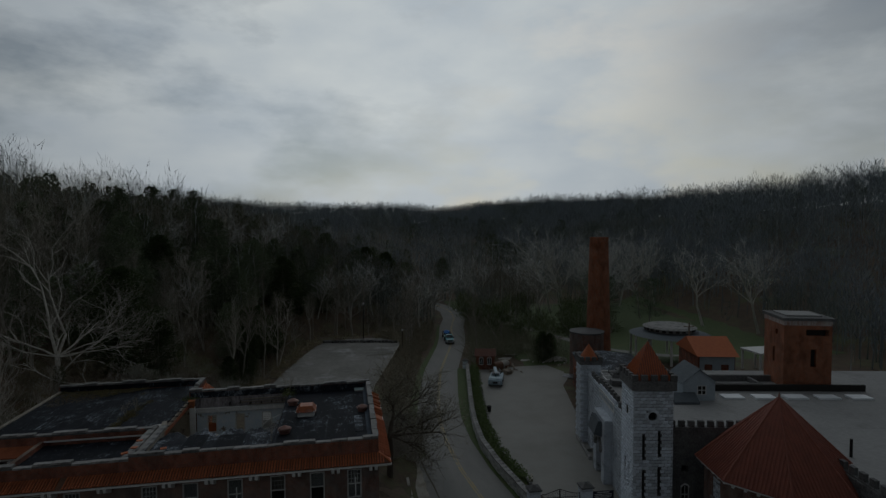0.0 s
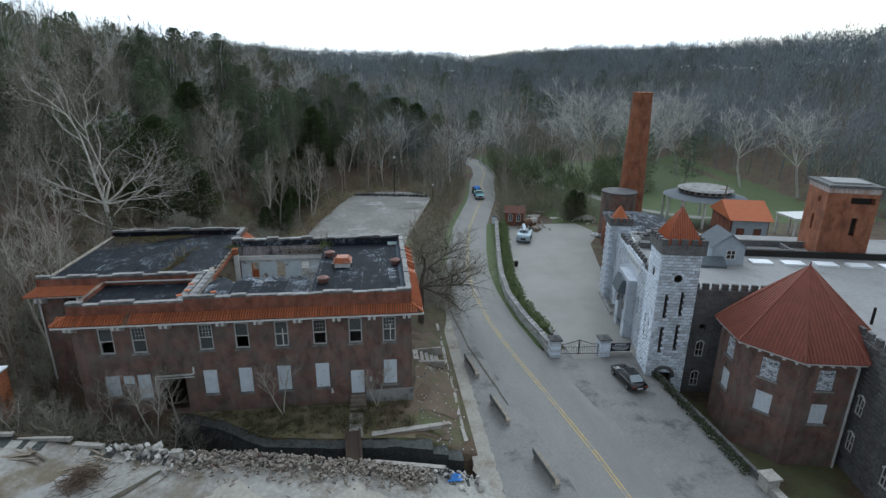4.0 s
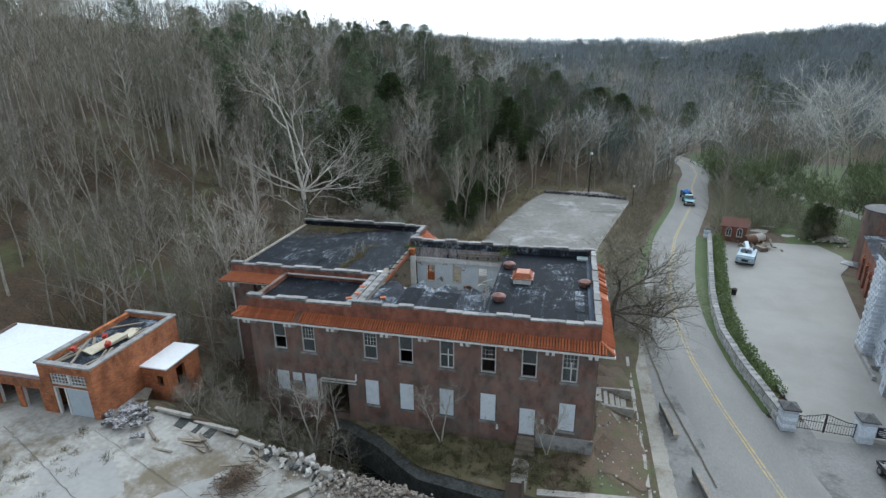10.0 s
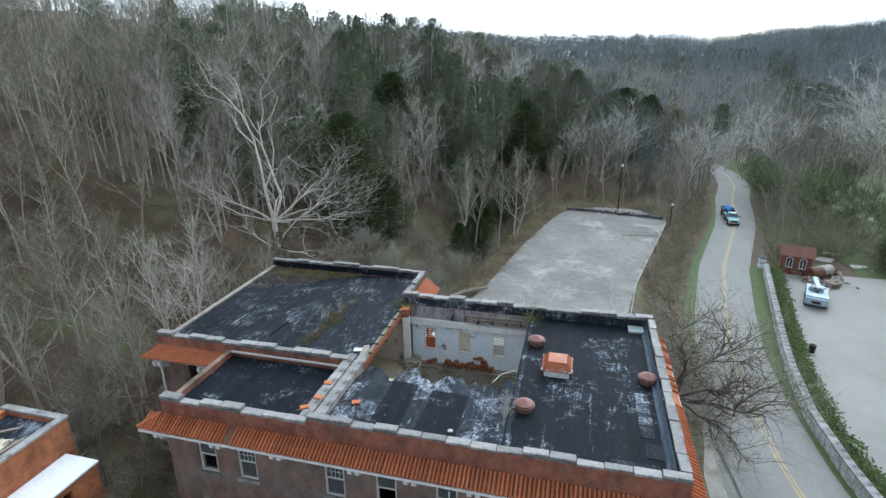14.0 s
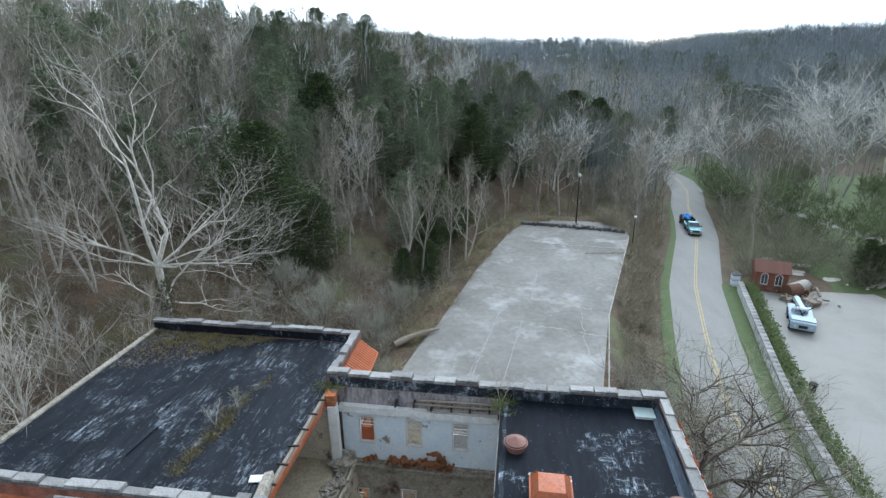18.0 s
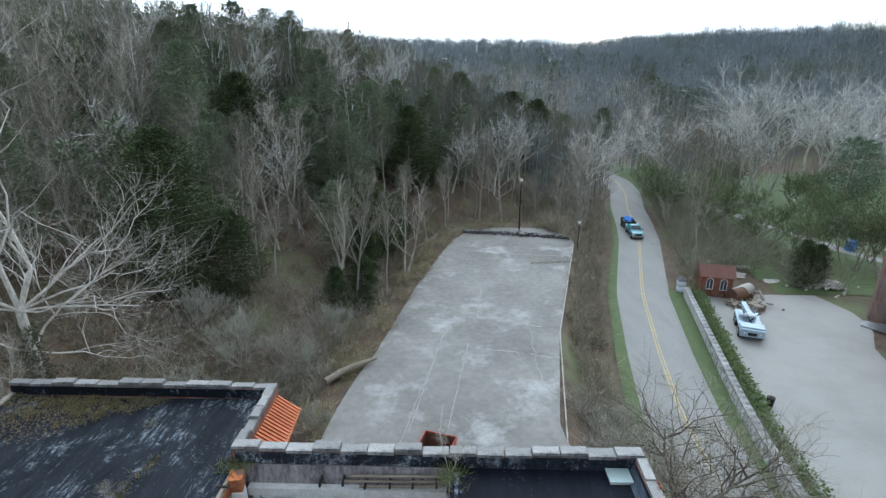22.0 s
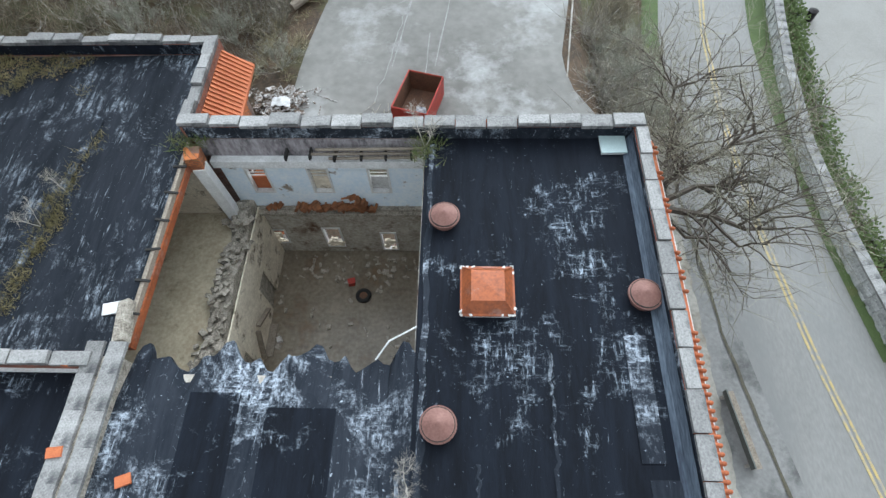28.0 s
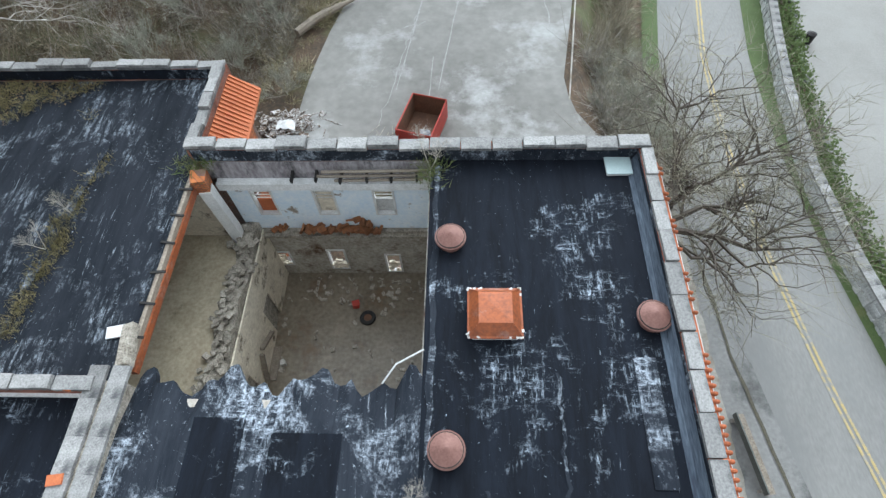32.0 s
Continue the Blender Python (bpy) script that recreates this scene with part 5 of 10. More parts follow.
for a, b in ((BW_UP, 1), (BW_LO, 0)):
    for i, (u0, u1, z0, z1) in enumerate(a):
        f = Mesh()
        for p, q in (((u0, z0), (u0 + 0.08, z1)), ((u1 - 0.08, z0), (u1, z1)), ((u0 + 0.08, z1 - 0.08), (u1 - 0.08, z1)), ((u0 + 0.08, z0), (u1 - 0.08, z0 + 0.08))):
            f.box((p[0], Y1 - 0.5, p[1]), (q[0], Y1 - 0.3, q[1]))
        if b:
            for k in (1, 2, 3):
                f.box((u0 + 0.08, Y1 - 0.42, z1 - 0.2 * k - 0.03), (u1 - 0.08, Y1 - 0.39, z1 - 0.2 * k))
        w = part("window", f, WHITE, office, "paint-flaked frame of a smashed window")
        if not b:
            jm = Mesh()
            for _ in range(16):
                jm.block((random.uniform(u0 + 0.15, u1 - 0.15), Y1 - 0.45, random.uniform(z0 + 0.1, z0 + 0.9)), (random.uniform(0.1, 0.4), 0.1, random.uniform(0.05, 0.2)), 0, 0, 0.04)
            tagged(part("wreckage", jm, PLASTER_CREAM, w), kind="stuff")
        if b:
            part("window_board", Mesh().box((u0 + 0.08, Y1 - 0.28, z0), (u1 - 0.08, Y1 - 0.25, (z0 + z1) / 2 if i != 1 else z1)), (TILE_FLAT, PLASTER_CREAM, FRAME)[i], w)
part("corner_post", Mesh().block((8.78, 13.72, 6.1), (0.46, 0.44, 3.9), 6, 3), material("whitewashed plaster", (0.82, 0.82, 0.81), (0.66, 0.66, 0.65), scale=2, fine=12, bump=0.2), office, "white plastered corner post")
part("post_head", Mesh().block((8.72, 13.72, 8.3), (0.56, 0.62, 0.8), 8, 0, 0.05), BRICK_ORANGE, office, "broken orange brick head of the post")
part("roof_edge_beam", Mesh().box((8.32, 6.4, DECK - 0.55), (8.55, Y1 - 0.8, DECK - 0.25)), RUST, office, "rust-red beam along the broken roof edge")
part("roof_edge_beam", Mesh().box((8.3, 6.2, DECK - 0.25), (8.48, Y1 - 0.5, DECK - 0.02)), TIMBER, office)
for i in range(6):
    part("rafter_end", Mesh().block((8.42, 7.4 + 1.15 * i, DECK + 0.02), (0.5, 0.08, 0.06), random.uniform(-8, 8)), DARK, office)
part("sash_frame", Mesh().tube([(16.2, 6.0, 8.7), (16.6, 6.5, 8.95), (17.4, 6.9, 9.1)], [0.028] * 3, 6), WHITE, office)
part("stair_wreck", Mesh().block((9.75, 9.0, 1.0), (0.2, 1.6, 0.12), 0, 60).block((9.75, 10.2, 1.4), (0.2, 1.4, 0.12), 0, -35).box((9.62, 8.8, 0), (10.0, 10.4, 0.1), 0.02), TIMBER, office)
part("passage_wall", Mesh().box((2.0, 14.0, 4.2), (8.55, 14.2, 8.2)), PLASTER_CREAM, office, "peeling tan plaster at the end of the passage")
pr = Mesh()
for i in range(150):
    y = random.uniform(NB - 0.3, Y1 - 0.7)
    pr.block((random.gauss(9.12, 0.22), y, 4.5 + 0.22 * math.sin(y * 1.7 + 9) + random.uniform(-0.08, 0.14)), (random.uniform(0.1, 0.34), random.uniform(0.1, 0.3), random.uniform(0.06, 0.16)), random.uniform(0, 180), random.uniform(-25, 25), 0.02)
tagged(part("partition_rubble", pr, RUIN, office), kind="stuff")
fl = Mesh()
for i in range(120):
    fl.block((random.uniform(9.7, 17.1), random.choice((random.uniform(12.8, 14.2), random.uniform(6.2, 14.2))), 0.03), (random.uniform(0.05, 0.3), random.uniform(0.05, 0.25), random.uniform(0.03, 0.12)), random.uniform(0, 180), 0, 0.02)
tagged(part("floor_rubble", fl, RUIN, office), kind="stuff")
# vestibule with clay-tile roof behind the wing
part("vestibule_roof", Mesh().add([(8.66, Y1 + 0.25, 8.75), (8.66, WY1 - 0.3, 8.75), (9.75, WY1 - 0.2, 7.95), (9.9, Y1 + 0.25, 7.95), (8.66, Y1 + 0.25, 8.6), (8.66, WY1 - 0.3, 8.6), (9.75, WY1 - 0.2, 7.83), (9.9, Y1 + 0.25, 7.83)], [(0, 3, 2, 1), (4, 5, 6, 7), (0, 4, 7, 3), (1, 2, 6, 5), (3, 7, 6, 2)]), TILE_FLAT, office, "bright orange clay-tile roof of the vestibule")
rib = Mesh().box((0, -0.05, 0), (1.32, 0.05, 0.05)).data("roof_tile", TILE_FLAT)
for i in range(18):
    piece("roof_tile", rib, office, pose(8.68, Y1 + 0.4 + 0.22 * i, 8.755, 0, 34 + 0.2 * i, 0))
part("vestibule_wall", Mesh().wall("y", Y1 + 0.002, 17.4, -0.5, 7.84, 9.35, 9.6, [(15.3, 16.4, 5.2, 7.2)]), BRICK_ORANGE, office)
part("lattice_window", Mesh().box((9.45, 15.3, 5.2), (9.5, 16.4, 5.26)).box((9.45, 15.3, 7.14), (9.5, 16.4, 7.2)).tube([(9.48, 15.3, 5.2), (9.48, 16.4, 7.2)], [0.03] * 2, 4).tube([(9.48, 16.4, 5.2), (9.48, 15.3, 7.2)], [0.03] * 2, 4)
     .tube([(9.48, 15.3, 6.2), (9.48, 15.85, 7.2)], [0.03] * 2, 4).tube([(9.48, 15.85, 5.2), (9.48, 16.4, 6.2)], [0.03] * 2, 4), WHITE, office)

# ---- things on the roof ----
vent = thing("roof_vent", (18.12, 10.9, DECK), "round brown metal roof vent with a low conical cap", "roof vent", "round roof vents")
part("vent_drum", Mesh().cone((0, 0), 0.40, 0.40, 0, 0.30, 24), VENT, vent)
part("vent_rim", Mesh().cone((0, 0), 0.52, 0.52, 0.27, 0.36, 28), VENT, vent)
part("vent_ring", Mesh().cone((0, 0), 0.47, 0.47, 0.36, 0.40, 28), DARK, vent)
part("vent_cap", Mesh().cone((0, 0), 0.45, 0.03, 0.40, 0.60, 28), VENT, vent, smooth=False)
for x, y, s in ((24.3, 8.1, 1.05), (18.1, 4.15, 1.05)):
    copy_thing(vent, pose(x, y, DECK))
hood = thing("roof_skylight", (19.5, 8.1, DECK), "square rust-orange sheet-metal skylight hood with white sides", "skylight")
part("kerb", Mesh().box((-0.68, -0.68, 0), (0.68, 0.68, 0.42)), WHITE, hood, "flaking white painted kerb")
hd = Mesh()
for z0, s0, z1, s1 in ((0.42, 0.83, 0.47, 0.83), (0.47, 0.83, 0.50, 0.77), (0.50, 0.77, 0.86, 0.50)):
    hd.add([(-s0, -s0, z0), (s0, -s0, z0), (s0, s0, z0), (-s0, s0, z0), (-s1, -s1, z1), (s1, -s1, z1), (s1, s1, z1), (-s1, s1, z1)], [(0, 1, 5, 4), (1, 2, 6, 5), (2, 3, 7, 6), (3, 0, 4, 7)])
hd.add([(-0.50, -0.50, 0.86), (0.50, -0.50, 0.86), (0.50, 0.50, 0.86), (-0.50, 0.50, 0.86), (0, 0, 0.90)], [(0, 1, 4), (1, 2, 4), (2, 3, 4), (3, 0, 4)])
part("hood", hd, RUST, hood, bevel=0.025)
for sx, sy in ((-1, -1), (1, -1), (1, 1), (-1, 1)):
    part("seam", Mesh().tube([(sx * 0.78, sy * 0.78, 0.50), (sx * 0.50, sy * 0.50, 0.875)], [0.018] * 2, 5), RUST, hood)
    for _ in range(4):
        k = random.random() ** 2 * 0.4
        x, y = random.choice(((0.80, 0.80 - k), (0.80 - k, 0.80)))
        part("paint_flake", Mesh().block((sx * x, sy * y, 0.485), (random.uniform(0.06, 0.13), random.uniform(0.05, 0.1), 0.025), random.uniform(0, 90)), WHITE, hood)
hatch = thing("roof_hatch", (24.15, 14.15, DECK), "pale grey-green metal roof hatch lying on the felt", "roof hatch", turn=1)
part("hatch_frame", Mesh().box((-0.44, -0.40, 0), (0.44, 0.40, 0.10)), WHITE, hatch)
part("hatch_lid", Mesh().box((-0.47, -0.43, 0.10), (0.47, 0.43, 0.15)), material("pale green metal", (0.42, 0.52, 0.52), (0.36, 0.45, 0.46), rough=0.4, scale=1.5, bump=0.05), hatch, bevel=0.015)
tyre = thing("tyre", (13.95, 11.9, 0.0), "old black tyre lying on the wet floor", "tyre")
ty = Mesh()
rings = [(0.20, 0.04), (0.20, 0.18), (0.27, 0.22), (0.36, 0.19), (0.39, 0.11), (0.36, 0.03), (0.27, 0.0), (0.20, 0.04)]
ty.sheet([[(r * math.cos(2 * math.pi * j / 20), r * math.sin(2 * math.pi * j / 20), z) for j in range(21)] for r, z in rings])
part("tread", ty, RUBBER, tyre, smooth=True)
part("rim", Mesh().cone((0, 0), 0.19, 0.19, 0.06, 0.14, 16), BROWNRUST_SHADE, tyre)
for x, y, s, m_, lab in ((12.8, 7.9, 0.22, PLASTER_CREAM, "broken cream plaster lump on the wet floor"), (9.95, 7.4, 0.26, RUBBLE, "pale bucket-sized lump on the wet floor"), (13.3, 12.6, 0.3, REDPAINT, "small red machine lying on the wet floor"), (10.2, 9.6, 0.2, RUBBLE, "pale lump of fallen plaster")):
    tagged(part("debris_lump", Mesh().block((x, y, s / 2), (s, s * 1.2, s), random.uniform(0, 90), 0, s * 0.15), m_), lab, "debris")
tagged(part("roof_drain", Mesh().cone((14.9, 1.6), 0.12, 0.12, DECK, DECK + 0.06, 14).cone((14.9, 1.6), 0.05, 0.05, DECK + 0.06, DECK + 0.1, 10), STEEL), "small round steel drain on the felt roof", "drain")
for x, y, t in ((7.9, 3.2, 10), (8.0, 1.9, -6), (7.7, 1.0, 30), (9.7, 2.6, 20), (7.3, 5.75, 80)):
    z = 9.12 if x < 8.5 else DECK + 0.03
    tl = thing("loose_tile", (x, y, z), "loose orange clay tile lying on the coping", "tile", "loose tiles", turn=t)
    part("tile", Mesh().box((-0.2, -0.14, 0), (0.2, 0.14, 0.07), 0.015), TILE_FLAT, tl)
tagged(part("fallen_board", Mesh().block((7.75, 7.55, DECK + 0.06), (0.55, 0.4, 0.05), 12), WHITE), "white board lying on the felt roof", "board")
tagged(part("broken_coping", Mesh().block((8.3, 7.1, DECK + 0.14), (0.38, 1.3, 0.3), 8, 4, 0.07), RUIN), "broken block of masonry on the roof edge", "masonry")


# ---- brick garage on the pad ----
random.seed(21)
PZ = 2.95
garage = thing("brick_garage", (0, 0, 0), "orange brick garage with tall end bay and white flat roof", "garage")
part("bay_wall", Mesh().wall("x", -10.6, -6.4, PZ - 0.5, 6.75, -8.0, -7.7, [(-9.75, -6.9, PZ, 5.15), (-9.75, -6.9, 5.3, 6.15)]), BRICK_ORANGE, garage)
part("bay_wall", Mesh().wall("y", -7.7, 0.0, PZ - 1.5, 6.75, -6.7, -6.4, []), BRICK_ORANGE, garage)
part("bay_wall", Mesh().wall("y", -7.7, 0.0, PZ - 0.5, 6.75, -10.6, -10.3, []), BRICK_ORANGE, garage)
part("bay_wall", Mesh().wall("x", -10.3, -6.7, PZ - 1.5, 6.75, -0.3, 0.0, []), BRICK_ORANGE, garage)
part("bay_coping", Mesh().box((-10.7, -8.08, 6.75), (-6.3, -7.66, 6.87)).box((-6.74, -7.66, 6.75), (-6.3, 0.05, 6.87)).box((-10.7, -7.66, 6.75), (-10.28, -4.0, 6.87)).box((-10.7, -0.34, 6.75), (-6.74, 0.05, 6.87)), COPING, garage, "pale tile coping of the tall bay")
part("bay_roof", Mesh().box((-10.3, -7.7, 6.2), (-6.7, -0.3, 6.4)), TAR_WORN, garage)
part("fallen_insulation", Mesh().block((-8.4, -4.6, 6.6), (0.9, 2.6, 0.2), -12, 4, 0.08).block((-8.0, -2.8, 6.54), (0.8, 1.4, 0.1), 14, -3, 0.05), material("yellowed foam board", (0.58, 0.53, 0.41), (0.44, 0.39, 0.29), scale=2), garage, "yellowed foam boards on the roof")
rd = Mesh()
for i in range(14):
    rd.block((random.uniform(-10, -7), random.uniform(-7, -1.5), 6.48), (random.uniform(0.1, 0.2), random.uniform(0.8, 2.4), 0.1), random.uniform(-50, 50), random.uniform(-5, 5))
tagged(part("fallen_timber", rd, TIMBER, garage), kind="stuff")
for x, y in ((-9.0, -4.0), (-7.9, -4.9), (-9.6, -6.0)):
    part("red_scrap", Mesh().block((x, y, 6.82), (0.25, 0.4, 0.25), 30, 10, 0.05), REDPAINT, garage)
tr = Mesh().box((-9.75, -7.95, 5.3), (-6.9, -7.8, 5.36)).box((-9.75, -7.95, 6.09), (-6.9, -7.8, 6.15)).box((-8.4, -7.95, 5.3), (-8.25, -7.8, 6.15))
for i in range(11):
    tr.box((-9.75 + 0.26 * i, -7.92, 5.3), (-9.72 + 0.26 * i, -7.84, 6.15))
for z in (5.57, 5.84):
    tr.box((-9.75, -7.92, z), (-6.9, -7.84, z + 0.025))
part("transom_window", tr, WHITE, garage, "white many-paned transom window")
part("garage_door", Mesh().box((-8.75, -7.9, PZ), (-6.9, -7.82, 5.15)), SHEDBLUE, garage, "pale blue-white panel door", bevel=0.01)
part("door_frame", Mesh().box((-9.75, -7.95, PZ), (-9.6, -7.75, 5.15)).box((-8.9, -7.93, PZ), (-8.78, -7.8, 5.15)).box((-9.75, -7.95, 5.05), (-6.9, -7.75, 5.15)), WHITE, garage)
LOW = 5.35
BAYS = [(-12.5, -10.9), (-14.6, -13.0), (-17.3, -15.0)]
part("low_front_wall", Mesh().wall("x", -19.2, -10.6, PZ - 0.5, LOW, -8.0, -7.65, [(a, b, PZ, 4.7) for a, b in BAYS]), BRICK_ORANGE, garage)
part("low_back_wall", Mesh().box((-19.2, -2.6, PZ - 1.5), (-10.6, -2.3, LOW)), BRICK_ORANGE, garage)
part("low_end_wall", Mesh().box((-19.2, -7.65, PZ - 0.5), (-18.9, -2.6, LOW)), BRICK_ORANGE, garage)
part("low_floor", Mesh().box((-18.9, -7.65, PZ - 0.4), (-10.6, -2.6, PZ + 0.04)), CONCRETE, garage)
part("low_roof", Mesh().add([(-19.3, -7.5, LOW + 0.02), (-10.6, -7.5, LOW + 0.02), (-10.6, -2.2, LOW + 0.5), (-19.3, -2.2, LOW + 0.5), (-19.3, -7.5, LOW - 0.15), (-10.6, -7.5, LOW - 0.15), (-10.6, -2.2, LOW + 0.3), (-19.3, -2.2, LOW + 0.3)], [(0, 1, 2, 3), (4, 7, 6, 5), (0, 4, 5, 1), (1, 5, 6, 2), (2, 6, 7, 3), (3, 7, 4, 0)]), ROOFWHITE, garage, "white membrane roof")
cap = Mesh().box((-0.17, -0.16, 0), (0.17, 0.16, 0.1)).data("coping_tile", material("dark glazed coping tile", (0.16, 0.10, 0.09), (0.10, 0.07, 0.065), rough=0.4, scale=4, vary=0.2))
for i in range(24):
    piece("coping_tile", cap, garage, pose(-10.85 - 0.35 * i, -7.84, LOW + 0.0, 0, 0, random.uniform(-3, 3)))
for i in range(15):
    piece("coping_tile", cap, garage, pose(-19.15, -7.5 + 0.35 * i, LOW + 0.02 + 0.033 * i, 0, 0, 90 + random.uniform(-3, 3)))
part("sliding_door", Mesh().box((-17.3, -7.9, PZ), (-15.0, -7.84, 4.7)), WHITE, garage, "white sliding door with a dark window")
part("door_window", Mesh().box((-16.5, -7.93, 3.9), (-15.9, -7.905, 4.5)), DARK, garage)
post = Mesh().box((-0.12, -0.1, 0), (0.12, 0.1, 1.75)).data("door_post", WHITE)
for x in (-12.6, -13.0, -14.7):
    piece("door_post", post, garage, pose(x, -7.8, PZ))
for aw in (Mesh().wall("x", -6.4, -4.3, PZ - 1.6, 4.7, -4.1, -3.85, [(-5.2, -4.7, 3.3, 4.1)]), Mesh().wall("y", -3.85, -0.7, PZ - 1.8, 4.7, -4.55, -4.3, [(-3.2, -2.3, 2.6, 4.3)]), Mesh().wall("x", -6.4, -4.55, PZ - 1.8, 4.7, -0.95, -0.7)):
    part("annex_wall", aw, BRICK_ORANGE, garage)
part("annex_roof", Mesh().box((-6.4, -4.2, 4.7), (-4.2, -0.6, 4.8)), ROOFWHITE, garage)
# clutter beside the garage
cl = Mesh()
for i in range(70):
    cl.block((random.gauss(-5.0, 0.9), random.gauss(-7.4, 0.6), PZ + random.uniform(0.05, 0.4)), (random.uniform(0.1, 0.5), random.uniform(0.1, 0.9), random.uniform(0.05, 0.2)), random.uniform(0, 180), random.uniform(-20, 20))
tagged(part("scrap_heap", cl, material("mixed scrap", (0.08, 0.075, 0.075), (0.5, 0.5, 0.52), scale=2.5, fine=7, spread=(0.45, 0.6)), None), "heap of dark and white scrap beside the garage", "scrap heap", kind="stuff")
for x, y, l, t, lab in ((-3.2, -5.95, 4.2, -4, "long pale broken concrete beam at the pad's edge"), (0.8, -6.2, 3.4, -6, "long pale broken concrete beam at the pad's edge"), (3.6, -6.7, 2.0, -11, "short pale broken concrete beam at the pad's edge")):
    bmn = thing("concrete_beam", (x, y, float(pad_z(x)) + 0.05), lab, "concrete beam", turn=t)
    part("beam", Mesh().block((0, 0, 0.1), (l, 0.32, 0.2), 0, 0, 0.05), CONCRETE_PALE, bmn)
for i in range(16):
    x, y = random.uniform(-3, 5), random.uniform(-9.2, -6.6)
    pl = thing("plank", (x, y, float(pad_z(x)) + 0.06), "weathered plank lying on the concrete pad", "plank", "scattered planks", turn=random.uniform(-40, 20))
    part("board", Mesh().box((-random.uniform(0.6, 1.6), -0.07, 0), (random.uniform(0.5, 1.2), 0.07, 0.05), 0.01), TIMBER, pl)
# rubble bank along the creek
stone_me = []
for i in range(7):
    bmr = bmesh.new()
    bmesh.ops.create_icosphere(bmr, subdivisions=1, radius=0.5)
    for v in bmr.verts:
        v.co *= random.uniform(0.5, 1.2)
        v.co.z *= 0.7
    q = bpy.data.meshes.new("stone")
    bmr.to_mesh(q)
    bmr.free()
    q.materials.append(RUBBLE if i < 4 else STONE_DARK if i < 5 else CONCRETE_PALE)
    stone_me.append(q)
RUBBLE_BROWN = material("brown broken brick and earth", (0.20, 0.155, 0.12), (0.12, 0.09, 0.07), scale=3, fine=12, vary=0.35, bump=0.5)
brown_me = []
for q in stone_me[:4]:
    q = q.copy()
    q.materials[0] = RUBBLE_BROWN
    brown_me.append(q)
bank = thing("rubble_bank", (0, 0, 0), "bank of white broken stones along the creek", "rubble")
for i in range(290):
    x = random.choice((random.gauss(7.5, 1.6), random.gauss(9.0, 2.2), random.uniform(9, 21), random.gauss(27, 1.5), random.uniform(4, 29)))
    x = min(max(x, 3.5), 29.2)
    y = lerp(x, PAD_X, PAD_Y) + 0.1 - abs(random.gauss(0, 0.75))
    s = min(0.6, 0.17 + random.expovariate(7.5)) * (1.15 if x < 11 else 0.9)
    if 10.5 < x < 25:
        s *= 0.8
    o = piece("stone", random.choice(brown_me if 10.5 < x < 25 and random.random() < 0.62 else stone_me), bank, pose(x, y, float(pad_z(x)) + s * 0.22 + max(0, random.gauss(0.1, 0.12)), random.uniform(0, 360), random.uniform(0, 360), random.uniform(0, 360)) @ Matrix.Diagonal((s, s * random.uniform(0.7, 1.3), s, 1)))
for i in range(200):
    x = random.uniform(3, 29)
    y = lerp(x, PAD_X, PAD_Y) - abs(random.gauss(0, 1.4))
    s = random.uniform(0.08, 0.22)
    piece("stone", random.choice(brown_me if 10 < x < 25 and random.random() < 0.6 else stone_me), bank, pose(x, y, float(pad_z(x)) + s * 0.3, random.uniform(0, 360), 0, random.uniform(0, 360)) @ Matrix.Diagonal((s, s, s, 1)))
dbr = Mesh()
for i in range(1300):
    x = random.uniform(9, 26)
    y = lerp(x, PAD_X, PAD_Y) - abs(random.gauss(0, 0.9))
    dbr.block((x, y, float(pad_z(x)) + random.uniform(0.05, 0.4)), (random.uniform(0.06, 0.32), random.uniform(0.05, 0.2), random.uniform(0.03, 0.14)), random.uniform(0, 180), random.uniform(-35, 35), 0.03)
tagged(part("brick_debris", dbr, material("brown brick debris", (0.17, 0.14, 0.115), (0.34, 0.31, 0.27), scale=2.5, fine=9)), "brown broken brick and board debris on the creek bank", "debris", kind="stuff")
yardstones = thing("yard_rubble", (0, 0, 0), "small broken stones scattered over the bare yard", "rubble")
for i in range(120):
    x, y = random.uniform(25.6, 29.4), random.uniform(-6, 9)
    s = random.uniform(0.06, 0.26)
    piece("stone", random.choice(stone_me), yardstones, pose(x, y, ground_z(x, y) + s * 0.3, random.uniform(0, 360), 0, random.uniform(0, 360)) @ Matrix.Diagonal((s, s, s, 1)))
bh = Mesh()
for i in range(420):
    a = random.uniform(0, 6.28)
    r = abs(random.gauss(0, 0.8))
    p = Vector((4.6 + r * math.cos(a), -9.9 + r * math.sin(a) * 1.3, float(pad_z(4.6)) + 0.1 + random.uniform(0, 0.7) * math.exp(-r)))
    d = Vector((random.gauss(0, 1), random.gauss(0, 1), random.gauss(0, 0.35))).normalized() * random.uniform(0.4, 1.1)
    bh.tube([p - d / 2, p + d / 2], [0.02, 0.012], 3, cap=False)
tagged(part("brush_heap", bh, material("dry brown brush", (0.19, 0.135, 0.095), (0.10, 0.075, 0.055), scale=2, bump=0)), "heap of dry brown brush on the concrete pad", "brush heap", kind="stuff")
blk = thing("concrete_block", (9.35, -7.75, float(pad_z(9.3)) + 0.03), "upright pale concrete block at the channel's end", "block")
part("block", Mesh().box((-0.35, -0.2, 0), (0.35, 0.2, 0.7), 0.04), CONCRETE_PALE, blk)
OLDWOOD = material("dark rotten timber", (0.085, 0.06, 0.045), (0.05, 0.038, 0.03), scale=2.5, fine=14, bump=0.4)
